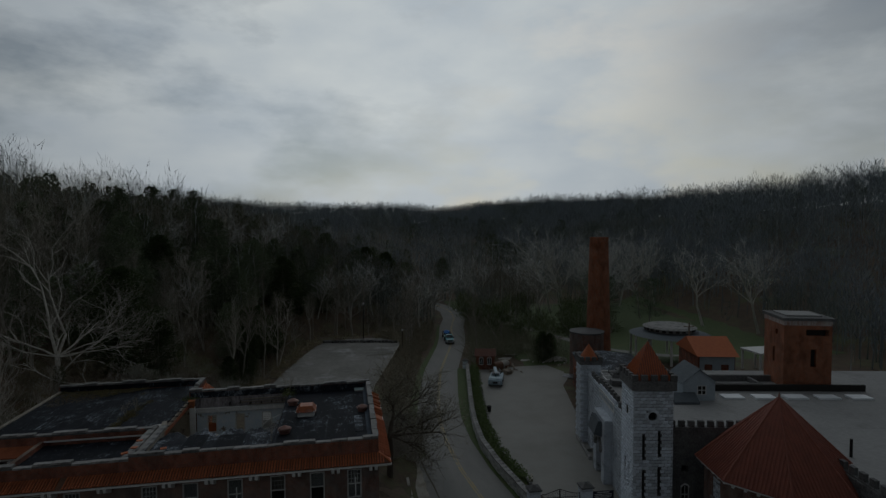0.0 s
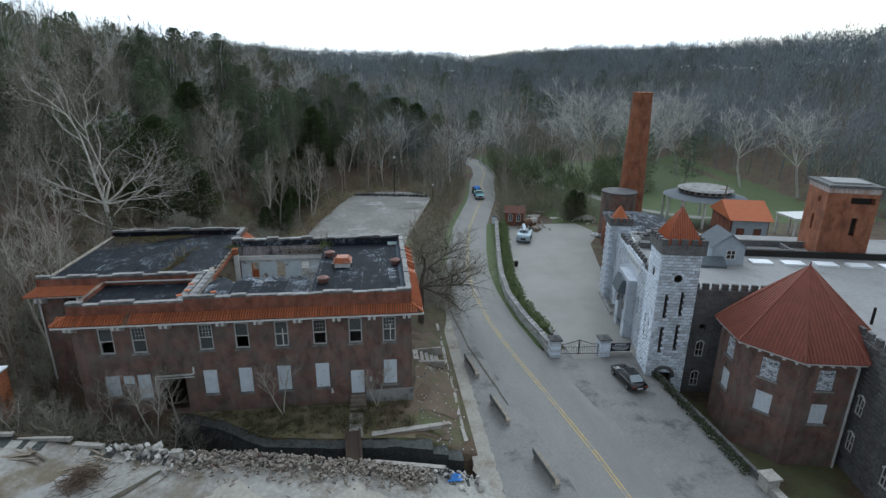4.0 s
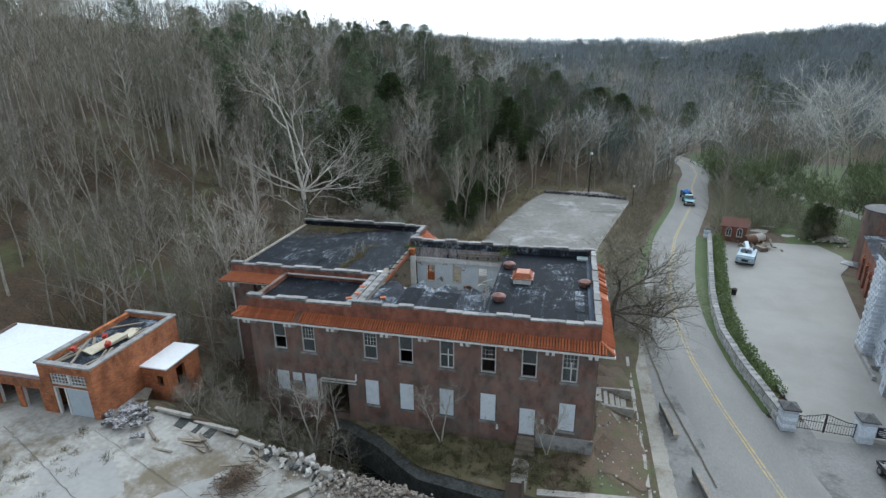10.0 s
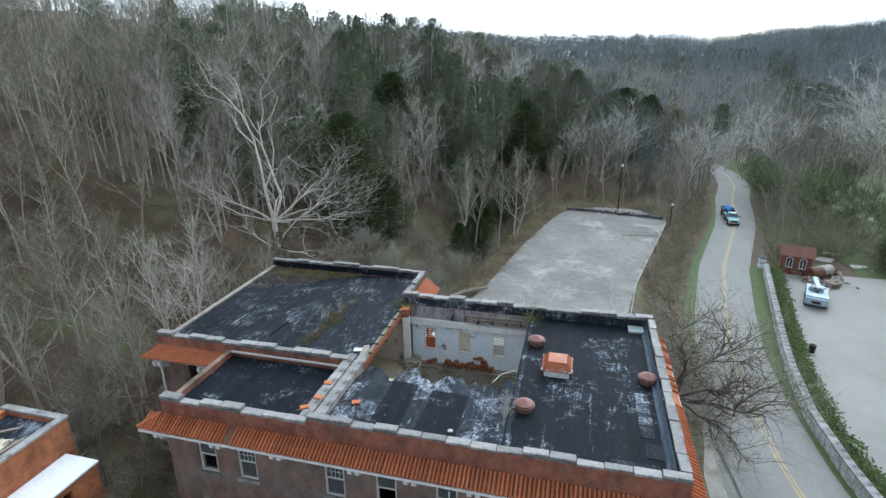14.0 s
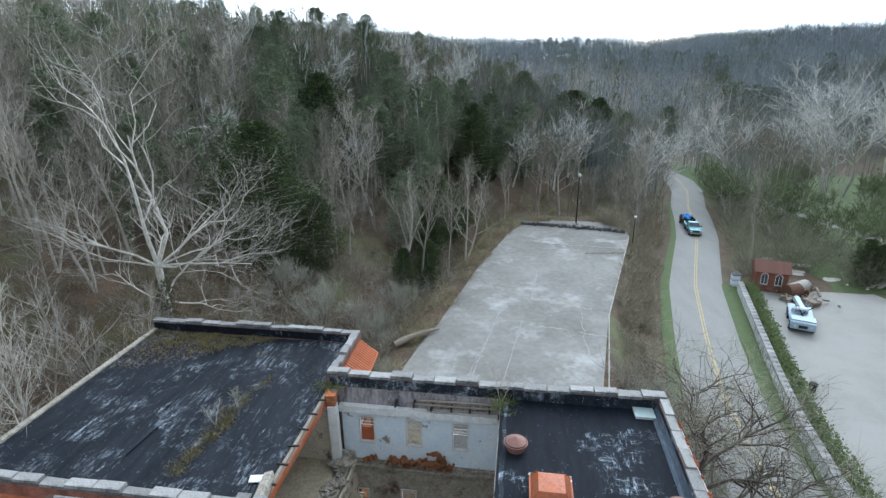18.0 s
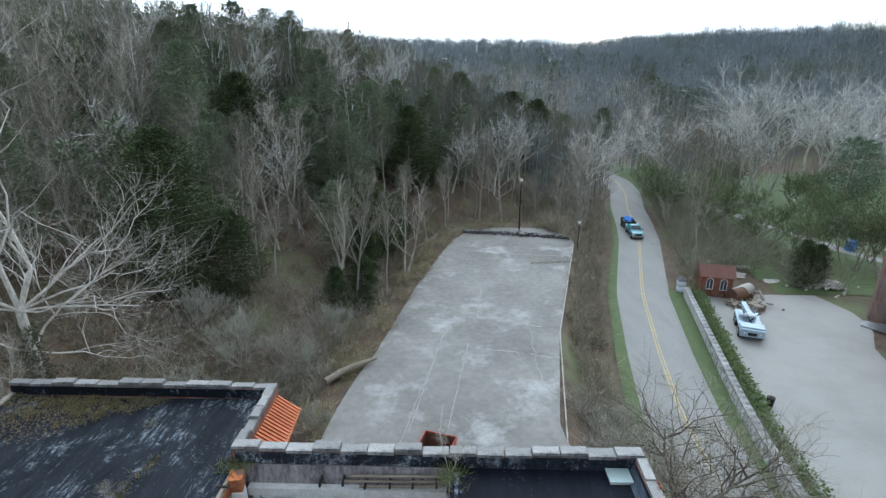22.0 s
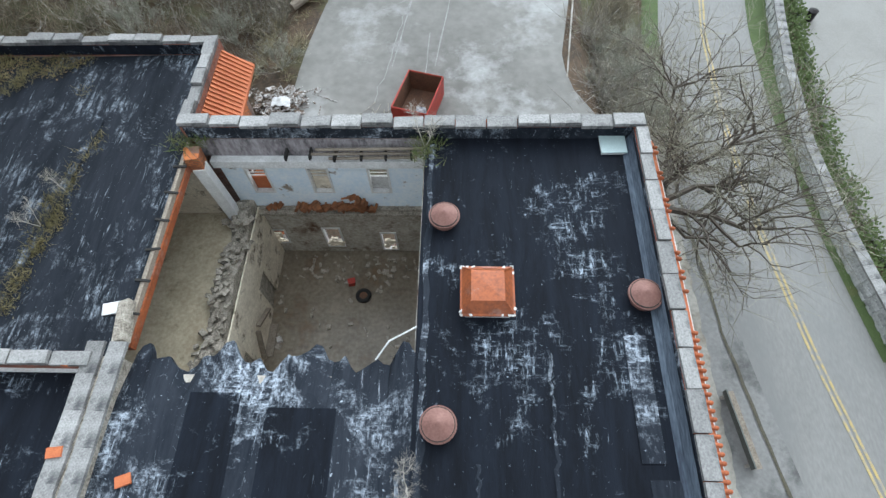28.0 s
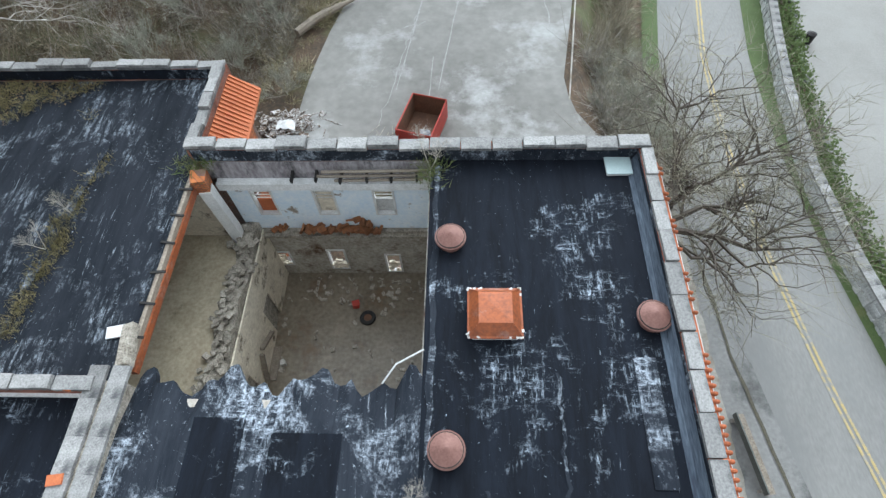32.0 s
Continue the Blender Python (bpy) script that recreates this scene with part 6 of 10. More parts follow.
fb = thing("footbridge", (20.6, -6.0, -0.35), "narrow rotten plank bridge over the creek", "footbridge", turn=4)
for s in (-0.5, 0.5):
    part("girder", Mesh().box((s - 0.08, -2.1, -0.2), (s + 0.08, 2.0, 0.25)), OLDWOOD, fb)
part("deck", Mesh().box((-0.42, -2.1, 0.0), (0.42, 2.0, 0.06)), OLDWOOD, fb)
for x, y, l, t in ((24.5, -7.9, 5.0, -13), (24.9, -4.15, 6.0, 5)):
    kb = thing("concrete_kerb", (x, y, float(pad_z(x)) if y < -6 else ground_z(x, y)), "long pale concrete kerb beside the creek", "kerb", turn=t)
    part("kerb", Mesh().block((0, 0, 0.1), (l, 0.34 if y < -6 else 0.5, 0.24), 0, 0, 0.11), CONCRETE_PALE, kb)
tp = Mesh()
tp.sheet([[(27.0 + 0.11 * i, -9.2 + 0.09 * j, float(pad_z(27.5)) + 0.15 + 0.5 * random.random() * math.sin(math.pi * i / 9) * math.sin(math.pi * j / 7)) for i in range(10)] for j in range(8)])
tagged(part("tarpaulin", tp, BLUETARP, smooth=True), "crumpled bright blue tarpaulin among the rubble", "tarpaulin")
# broken garden steps beside the office
gs = thing("garden_steps", (27.0, 7.6, -1.6), "broken pale concrete steps between bare beds", "steps")
for i in range(5):
    part("step", Mesh().box((-1.2 + 0.5 * i, -0.9, 0), (-0.7 + 0.5 * i, 0.9, 1.0 - 0.19 * i), 0.02), CONCRETE_PALE, gs)
part("step_wall", Mesh().block((0.2, -1.2, 0.45), (3.0, 0.25, 0.9), -4, 0, 0.05), CONCRETE_PALE, gs)
part("step_wall", Mesh().block((0.2, 1.2, 0.5), (3.0, 0.25, 0.9), 3, 0, 0.05), CONCRETE_PALE, gs)
part("fallen_slab", Mesh().block((-0.2, -1.9, 0.5), (1.8, 0.6, 0.14), -38, 18, 0.04), CONCRETE_PALE, gs)
yw = thing("yard_kerb", (29.05, 4.0, -1.9), "low pale concrete kerb along the pavement", "kerb")
for i in range(12):
    part("kerb_stone", Mesh().box((-0.13, -8.5 + 1.7 * i, 0), (0.13, -6.85 - random.choice((0, 0.1, 0.6)) + 1.7 * i, random.uniform(0.22, 0.4)), 0.06), CONCRETE_PALE, yw)
# street benches
bench = thing("street_bench", (31.35, 6.2, STREET), "dark wooden bench with its back to the road", "bench", "benches along the road", turn=98)
part("seat", Mesh().box((-1.7, -0.25, 0.42), (1.7, 0.2, 0.48)), TIMBER, bench)
part("backrest", Mesh().block((0, 0.26, 0.72), (3.4, 0.06, 0.55), 0, -8), material("dark green-grey bench board", (0.10, 0.11, 0.105), (0.16, 0.165, 0.155), scale=2), bench)
for s in (-1.5, 1.5):
    part("leg", Mesh().box((s - 0.06, -0.2, 0), (s + 0.06, 0.28, 0.42)), CONCRETE_PALE, bench)
copy_thing(bench, pose(32.5, -1.0, STREET, 0, 0, 100))
copy_thing(bench, pose(34.2, -8.3, STREET, 0, 0, 100))

# ---- stone wall, gate and hedge ----
sw = thing("stone_wall", (0, 0, 0), "pale limestone boundary wall with a flat coping", "stone wall")
ws = np.arange(8.6, 56.6, 0.8)
body = Mesh()
cap_s = Mesh().box((-0.30, -0.395, 0), (0.30, 0.395, 0.12)).data("coping_stone", COPING)
stn = [Mesh().box((-0.26, -w / 2, 0), (0.26, w / 2, 0.27), 0.012).data("stone", WALLSTONE) for w in (0.5, 0.62, 0.4)]
for a, b in zip(ws, ws[1:]):
    xa, xb = lerp(a, WALL_Y, WALL_X), lerp(b, WALL_Y, WALL_X)
    body.add([(xa - 0.22, a, -2.1), (xb - 0.22, b, -2.1), (xb + 0.22, b, -2.1), (xa + 0.22, a, -2.1), (xa - 0.22, a, -0.72), (xb - 0.22, b, -0.72), (xb + 0.22, b, -0.72), (xa + 0.22, a, -0.72)],
             [(0, 1, 2, 3), (4, 7, 6, 5), (0, 4, 5, 1), (1, 5, 6, 2), (2, 6, 7, 3), (3, 7, 4, 0)])
    turn = math.degrees(math.atan2(xb - xa, b - a))
    piece("coping_stone", cap_s, sw, pose((xa + xb) / 2, (a + b) / 2, -0.70 + random.uniform(-0.015, 0.015), 0, 0, -turn))
    if a < 44:
        for k in range(4):
            piece("stone", random.choice(stn), sw, pose((xa + xb) / 2 + random.uniform(-0.03, 0.0), (a + b) / 2 + random.uniform(-0.12, 0.12), -1.85 + 0.285 * k, 0, 0, -turn))
part("wall_core", body, WALLSTONE, sw)
pil = thing("gate_pillar", (40.1, 8.0, STREET), "square limestone gate pillar with a stone cap", "gate pillar", "gate pillars")
for k in range(6):
    part("stone_course", Mesh().box((-0.5, -0.5, 0.31 * k), (0.5, 0.5, 0.31 * k + 0.3), 0.015), STONE, pil)
part("cap", Mesh().box((-0.62, -0.62, 1.87), (0.62, 0.62, 2.0)).cone((0, 0), 0.85, 0.05, 2.0, 2.3, 4, math.pi / 4), STONE_DARK, pil)
copy_thing(pil, pose(45.1, 7.6, STREET))
copy_thing(pil, pose(44.6, 57.3, STREET) @ Matrix.Diagonal((0.8, 0.8, 0.8, 1)))
gate = thing("iron_gate", (42.6, 7.8, STREET), "closed black wrought-iron double gate with arched tops", "gate", turn=-4.5)
for s in (-1, 1):
    leaf = part("gate_leaf", Mesh().tube([(s * 0.04, 0, 0.1), (s * 0.04, 0, 1.75)], [0.035] * 2, 6).tube([(s * 1.95, 0, 0.1), (s * 1.95, 0, 1.3)], [0.04] * 2, 6).tube([(s * 0.04, 0, 0.2), (s * 1.95, 0, 0.2)], [0.03] * 2, 6)
                .tube([(s * 1.95, 0, 1.25), (s * 1.4, 0, 1.28), (s * 0.8, 0, 1.45), (s * 0.04, 0, 1.72)], [0.03] * 4, 6).tube([(s * 0.04, 0, 0.95), (s * 1.95, 0, 0.95)], [0.025] * 2, 6), IRON, gate)
    for i in range(1, 11):
        x = s * (0.04 + 0.174 * i)
        part("bar", Mesh().tube([(x, 0, 0.2), (x, 0, lerp(abs(x), (0.04, 0.8, 1.4, 1.95), (1.72, 1.45, 1.28, 1.25)) + 0.06)], [0.014, 0.01], 4), IRON, leaf)
    part("lock_plate", Mesh().box((s * 0.25 - 0.12, -0.03, 1.0), (s * 0.25 + 0.12, 0.03, 1.15)), WHITE, leaf)
sign = thing("notice_board", (46.75, 7.35, STREET), "dark blue notice board with white lettering above a low wall", "sign", turn=-4)
part("low_wall", Mesh().box((-1.2, -0.15, 0), (1.3, 0.2, 0.42)), CONCRETE_PALE, sign)
part("board", Mesh().box((-1.05, -0.05, 0.5), (1.05, 0.03, 1.4)), material("dark navy sign paint", (0.015, 0.018, 0.035), (0.02, 0.022, 0.04), rough=0.4, bump=0), sign, bevel=0.01)
for i, (z, w) in enumerate(((1.24, 1.2), (1.07, 1.7), (0.92, 1.75), (0.78, 1.6), (0.64, 1.1))):
    part("text_bar", Mesh().box((-w / 2, -0.06, z), (w / 2, -0.052, z + (0.09 if i == 0 else 0.06))), WHITE, sign)
for s in (-0.95, 0.95):
    part("post", Mesh().box((s - 0.04, 0.03, 0.42), (s + 0.04, 0.1, 1.4)), IRON, sign)


def leaf_cloud(m, c, r, n, size, flat=1.0):
    """Many small leaf quads round a centre, denser at the rim."""
    for _ in range(n):
        d = Vector((random.gauss(0, 1), random.gauss(0, 1), random.gauss(0, 1))).normalized()
        p = Vector(c) + Vector((d.x * r[0], d.y * r[1], d.z * r[2])) * random.uniform(0.55, 1.05)
        a = Vector((random.gauss(0, 1), random.gauss(0, 1), random.gauss(0, 1) * flat)).normalized() * size * random.uniform(0.6, 1.3)
        b = a.orthogonal().normalized() * size * random.uniform(0.35, 0.7)
        m.add([p - a, p + b, p + a, p - b], [(0, 1, 2, 3)])


hedge = Mesh()
for y in np.arange(12.5, 56, 0.42):
    x = lerp(y, WALL_Y, WALL_X) + 1.2 + random.uniform(-0.22, 0.22)
    if random.random() < 0.93:
        leaf_cloud(hedge, (x, y, STREET + 0.6), (random.uniform(0.75, 1.15), 0.55, random.uniform(0.55, 1.05)), 80, 0.13)
tagged(part("hedge", hedge, HEDGE), "loose green hedge along the stone wall", "hedge", kind="stuff")
for i in range(26):
    y = 13 + 1.3 * i
    ks = thing("edging_stone", (lerp(y, WALL_Y, WALL_X) + 2.0, y, STREET), "pale edging stone beside the hedge", "kerb", "edging stones")
    part("stone", Mesh().box((-0.12, -0.6, 0), (0.12, 0.6, 0.18), 0.03), COPING, ks)
br_ = thing("litter_bin", (42.9, 34.2, STREET), "small dark waste bin at the hedge", "bin")
part("bin_body", Mesh().cone((0, 0), 0.26, 0.32, 0, 0.8, 12), IRON, br_)
part("bin_lid", Mesh().cone((0, 0), 0.34, 0.1, 0.8, 0.92, 12), IRON, br_)
log_ = thing("log", (41.9, 13.6, STREET), "short dark log at the court's edge", "log", turn=70)
part("log", Mesh().tube([(-0.6, 0, 0.15), (0.6, 0, 0.15)], [0.15, 0.13], 8), BARK, log_)

# ---- gatehouse hut, machines and stores in the court ----
TILE_HUT = material("weathered brown-red hut tile", (0.185, 0.085, 0.062), (0.12, 0.06, 0.048), scale=2.5, fine=16, rough=0.75, vary=0.15)
hut = thing("brick_hut", (48.4, 57.2, STREET), "small red brick hut with a tiled roof and white arched windows", "hut", turn=-14)
for hw in (Mesh().wall("x", -1.7, 1.7, -0.2, 2.6, -1.5, -1.25, [(-1.15, -0.35, 0.9, 2.1), (0.35, 1.15, 0.9, 2.1)]), Mesh().wall("x", -1.7, 1.7, -0.2, 2.6, 1.25, 1.5), Mesh().wall("y", -1.25, 1.25, -0.2, 2.6, -1.7, -1.45), Mesh().wall("y", -1.25, 1.25, -0.2, 2.6, 1.45, 1.7)):
    part("wall", hw, BRICK_PARAPET, hut)
for x in (-0.75, 0.75):
    wv = part("window", Mesh().box((x - 0.4, -1.48, 0.9), (x + 0.4, -1.4, 0.98)).box((x - 0.4, -1.48, 0.98), (x - 0.32, -1.4, 2.1)).box((x + 0.32, -1.48, 0.98), (x + 0.4, -1.4, 2.1)).box((x - 0.03, -1.47, 0.98), (x + 0.03, -1.41, 2.1)).tube([(x - 0.36, -1.52, 2.05), (x - 0.2, -1.52, 2.3), (x, -1.52, 2.38), (x + 0.2, -1.52, 2.3), (x + 0.36, -1.52, 2.05)], [0.07] * 5, 6), WHITE, hut)
    part("pane", Mesh().box((x - 0.32, -1.44, 0.98), (x + 0.32, -1.435, 2.1)), GLASS, wv)
part("roof", Mesh().add([(-1.95, -1.85, 2.55), (1.95, -1.85, 2.55), (1.95, 1.85, 2.55), (-1.95, 1.85, 2.55), (-1.95, 0, 3.55), (1.95, 0, 3.55)], [(0, 1, 5, 4), (2, 3, 4, 5), (0, 4, 3), (1, 2, 5), (0, 3, 2, 1)]), TILE_HUT, hut)
hr = Mesh().box((-0.05, -2.1, 0), (0.05, 0, 0.05)).data("roof_tile", TILE_HUT)
for i in range(17):
    piece("roof_tile", hr, hut, pose(-1.85 + 0.23 * i, 0, 3.56, 28.4, 0, 0))


def wheel(parent, x, y, r, w=0.25):
    t = part("wheel", Mesh().tube([(x - w / 2, y, r), (x - w / 4, y, r), (x + w / 4, y, r), (x + w / 2, y, r)], [r * 0.9, r, r, r * 0.9], 18), RUBBER, parent)
    part("rim", Mesh().tube([(x - w / 2 - 0.015, y, r), (x + w / 2 + 0.015, y, r)], [r * 0.58] * 2, 14), STEEL, t)
    return t


crane = thing("carrier_truck", (47.8, 47.6, STREET), "pale blue flat-nosed carrier truck with folded machinery on its bed", "truck", turn=160)
part("deck", Mesh().box((-1.1, -2.6, 0.75), (1.1, 2.6, 1.05)).box((-1.1, 1.5, 1.05), (1.1, 2.7, 1.45)), PALEBLUE, crane, bevel=0.06)
part("nose", Mesh().box((-1.12, 2.6, 0.5), (1.12, 3.0, 1.3)), PALEBLUE, crane, bevel=0.08)
for s in (-0.7, 0.7):
    part("headlight", Mesh().tube([(s, 3.0, 0.9), (s, 3.04, 0.9)], [0.1, 0.1], 10), WHITE, crane)
part("grille", Mesh().box((-0.4, 3.0, 0.7), (0.4, 3.03, 1.0)), DARK, crane)
for x in (-1.0, 1.0):
    for y in (-1.7, -0.7, 1.9):
        wheel(crane, x, y, 0.48, 0.3)
part("turntable", Mesh().cone((0.15, -0.4), 0.8, 0.7, 1.05, 1.5, 14), PALEBLUE, crane)
part("boom", Mesh().block((0.2, -0.9, 1.75), (0.5, 3.0, 0.4), 10, -6), PALEBLUE, crane, bevel=0.03)
part("winch", Mesh().tube([(-0.5, 0.3, 1.6), (0.7, 0.3, 1.6)], [0.28] * 2, 12), STEEL, crane)
for i in range(12):
    p = Vector((random.uniform(-0.9, 0.9), random.uniform(-2.3, 1.0), random.uniform(1.1, 1.5)))
    part("hose", Mesh().tube([p, p + Vector((random.uniform(-0.5, 0.5), random.uniform(-0.6, 0.6), random.uniform(0.1, 0.9)))], [0.06, 0.05], 6), STEEL if i % 2 else RUBBER, crane)
random.seed(33)
pallet = thing("pallet_stack", (51.2, 52.2, STREET), "stack of pale wooden pallets", "pallets", turn=20)
for i in range(5):
    part("pallet", Mesh().box((-0.6, -0.5, 0.14 * i), (0.6, 0.5, 0.14 * i + 0.05)).box((-0.6, -0.5, 0.14 * i + 0.05), (-0.45, 0.5, 0.14 * i + 0.13)).box((0.45, -0.5, 0.14 * i + 0.05), (0.6, 0.5, 0.14 * i + 0.13)), material("fresh pallet wood", (0.45, 0.33, 0.18), (0.35, 0.25, 0.14), scale=3) if i == 0 else TIMBER, pallet)
for x, y, r, l, t, mt, lab in ((50.9, 55.6, 0.75, 3.6, 35, CONCRETE_PALE, "large cream cylindrical tank lying on its side"), (50.0, 54.6, 0.8, 1.6, 20, BROWNRUST_SHADE, "open rusty drum lying on its side"), (52.6, 56.5, 0.35, 3.0, 60, BROWNRUST_SHADE, "short rusty steel pipe lying on gravel")):
    tk = thing("old_tank", (x, y, STREET), lab, "tank", turn=t)
    part("shell", Mesh().tube([(-l / 2, 0, r), (l / 2, 0, r)], [r, r], 18), mt, tk)
    part("end_ring", Mesh().tube([(l / 2 - 0.05, 0, r), (l / 2 + 0.05, 0, r)], [r * 1.04] * 2, 18), BROWNRUST_SHADE, tk)
jk = Mesh()
for i in range(60):
    jk.block((random.gauss(50.6, 1.3), random.gauss(54.2, 1.3), STREET + random.uniform(0.05, 0.6)), (random.uniform(0.1, 0.4), random.uniform(0.2, 1.4), random.uniform(0.05, 0.2)), random.uniform(0, 180), random.uniform(-30, 30))
tagged(part("lumber_heap", jk, TIMBER), "heap of old timber and scrap beside the hut", "scrap heap", kind="stuff")
for x, y, w, l in ((54, 63, 3, 0.9), (56, 66, 2.4, 0.8), (52.5, 68, 2, 0.7), (57.5, 61, 2.2, 0.7)):
    patch("pale_slab", (x, y), w / 2, l, CONCRETE_PALE, lambda a, b: ground_z(a, b), "pale stone slabs lying in the grass", 0.12)
st2 = Mesh()
for i in range(220):
    a, r = random.uniform(0, 6.28), abs(random.gauss(0, 1.0))
    x, y = 63.5 + r * 1.6 * math.cos(a), 59.5 + r * 1.1 * math.sin(a)
    st2.block((x, y, ground_z(x, y) + 0.1 + max(0, 0.75 - 0.4 * r)), (0.3, 0.25, 0.22), random.uniform(0, 90), random.uniform(-30, 30), 0.05)
tagged(part("stone_heap", st2, RUBBLE), "heap of pale broken stone on the grass", "stone heap", kind="stuff")
bb = thing("blue_bin", (78.7, 77.5, ground_z(78.7, 77.5)), "bright blue plastic bin on the gravel track", "bin")
part("bin_body", Mesh().box((-0.6, -0.5, 0.1), (0.6, 0.5, 1.6)), BLUETARP, bb, bevel=0.06)
part("bin_lid", Mesh().box((-0.65, -0.55, 1.6), (0.65, 0.55, 1.75)), BLUETARP, bb, bevel=0.04)
strip("gravel_track", COURT, np.arange(64, 105, 3), lambda y: lerp(y, (64, 76, 105), (90, 76, 62)), lambda y: lerp(y, (64, 76, 105), (96, 80, 65)), 0.09, "pale gravel track through the lawn", "track")
lawn = Mesh()
lawn.sheet([[(56 + 3.6 * i + 0.6 * (j % 2), 57 + 3 * j, ground_z(56 + 3.6 * i + 0.6 * (j % 2), 57 + 3 * j) + 0.07) for i in range(21)] for j in range(30)])
tagged(part("lawn", lawn, GRASS, smooth=True), "green lawn on the valley floor", "lawn", kind="stuff")

# ---- pickup with a trailer on the road ----
px0, py0 = 45.9, 80.0
pick = thing("pickup_truck", (px0, py0, STREET + 0.03), "teal pickup truck with an open bed on the road", "pickup", turn=196 - 20)
part("chassis", Mesh().box((-0.85, -2.5, 0.35), (0.85, 2.4, 0.62)), DARK, pick)
part("bonnet", Mesh().add([(-0.92, 1.0, 0.6), (0.92, 1.0, 0.6), (0.9, 2.6, 0.6), (-0.9, 2.6, 0.6), (-0.9, 1.0, 1.12), (0.9, 1.0, 1.12), (0.84, 2.5, 1.0), (-0.84, 2.5, 1.0)], [(0, 3, 2, 1), (4, 5, 6, 7), (0, 1, 5, 4), (1, 2, 6, 5), (2, 3, 7, 6), (3, 0, 4, 7)]), TEAL, pick, bevel=0.06)
part("cab", Mesh().add([(-0.92, -0.6, 0.6), (0.92, -0.6, 0.6), (0.92, 1.0, 0.6), (-0.92, 1.0, 0.6), (-0.92, -0.6, 1.12), (0.92, -0.6, 1.12), (0.92, 1.0, 1.12), (-0.92, 1.0, 1.12), (-0.72, -0.45, 1.72), (0.72, -0.45, 1.72), (0.72, 0.35, 1.72), (-0.72, 0.35, 1.72)], [(0, 3, 2, 1), (0, 1, 5, 4), (1, 2, 6, 5), (2, 3, 7, 6), (3, 0, 4, 7), (4, 5, 9, 8), (5, 6, 10, 9), (6, 7, 11, 10), (7, 4, 8, 11), (8, 9, 10, 11)]), TEAL, pick, bevel=0.04)
part("windscreen", Mesh().add([(-0.8, 0.94, 1.17), (0.8, 0.94, 1.17), (0.68, 0.45, 1.66), (-0.68, 0.45, 1.66), (-0.8, 0.97, 1.18), (0.8, 0.97, 1.18), (0.68, 0.48, 1.67), (-0.68, 0.48, 1.67)], [(0, 1, 2, 3), (4, 7, 6, 5), (0, 4, 5, 1), (2, 6, 7, 3)]), GLASS, pick)
part("bed", Mesh().box((-0.92, -2.55, 0.6), (-0.84, -0.62, 1.12)).box((0.84, -2.55, 0.6), (0.92, -0.62, 1.12)).box((-0.84, -2.55, 0.6), (0.84, -2.47, 1.12)).box((-0.84, -2.47, 0.6), (0.84, -0.62, 0.68)), TEAL, pick)
part("bumper", Mesh().box((-0.92, 2.58, 0.42), (0.92, 2.7, 0.62)), STEEL, pick, bevel=0.03)
part("grille", Mesh().box((-0.5, 2.6, 0.66), (0.5, 2.63, 0.92)), DARK, pick)
for s in (-0.72, 0.72):
    part("headlight", Mesh().box((s - 0.16, 2.57, 0.7), (s + 0.16, 2.61, 0.9)), WHITE, pick)
    part("mirror", Mesh().box((s * 1.45 - 0.1, 0.75, 1.12), (s * 1.45 + 0.1, 0.85, 1.32)), DARK, pick)
for x in (-0.85, 0.85):
    for y in (-1.6, 1.75):
        wheel(pick, x, y, 0.38)
trl = thing("cargo_trailer", (px0 - 0.0 + 0.45, py0 + 4.9, STREET + 0.03), "dark steel trailer loaded with blue plastic bags", "trailer", turn=196 - 20)
part("bed", Mesh().box((-0.95, -1.5, 0.5), (0.95, 1.5, 0.6)).box((-0.95, -1.5, 0.6), (-0.88, 1.5, 1.2)).box((0.88, -1.5, 0.6), (0.95, 1.5, 1.2)).box((-0.88, -1.5, 0.6), (0.88, -1.43, 1.2)).box((-0.88, 1.43, 0.6), (0.88, 1.5, 1.2)), IRON, trl)
part("drawbar", Mesh().tube([(0, 1.5, 0.5), (0, 2.4, 0.5)], [0.06] * 2, 6), IRON, trl)
for x in (-1.02, 1.02):
    wheel(trl, x, -0.2, 0.34, 0.2)
for i in range(9):
    bmr = bmesh.new()
    bmesh.ops.create_icosphere(bmr, subdivisions=2, radius=0.36)
    for v in bmr.verts:
        v.co *= random.uniform(0.85, 1.1)
    q = bpy.data.meshes.new("bag")
    bmr.to_mesh(q)
    bmr.free()
    q.materials.append(BLUETARP)
    piece("bag", q, trl, pose(random.uniform(-0.55, 0.55), random.uniform(-1.1, 1.1), random.uniform(0.9, 1.3), 0, 0, random.uniform(0, 360)))

# ---- black saloon by the gate ----
car = thing("saloon_car", (45.4, 2.55, STREET + 0.03), "glossy black saloon car parked before the castle", "car", turn=4)
car.scale = (0.92, 0.92, 0.92)
hull, rows = Mesh(), []
for y, w, z0, z1 in ((-2.3, 0.72, 0.42, 0.78), (-2.2, 0.84, 0.34, 0.92), (-1.4, 0.9, 0.28, 0.98), (0.0, 0.91, 0.26, 0.95), (1.1, 0.9, 0.28, 0.92), (2.0, 0.84, 0.32, 0.78), (2.3, 0.7, 0.4, 0.64)):
    rows.append([(-w * 0.8, y, z0), (-w, y, z0 + 0.18), (-w, y, z1 - 0.12), (-w * 0.86, y, z1), (w * 0.86, y, z1), (w, y, z1 - 0.12), (w, y, z0 + 0.18), (w * 0.8, y, z0), (-w * 0.8, y, z0)])
hull.sheet(rows)
hull.add(rows[0][:8], [tuple(range(8))]).add(rows[-1][:8], [tuple(reversed(range(8)))])
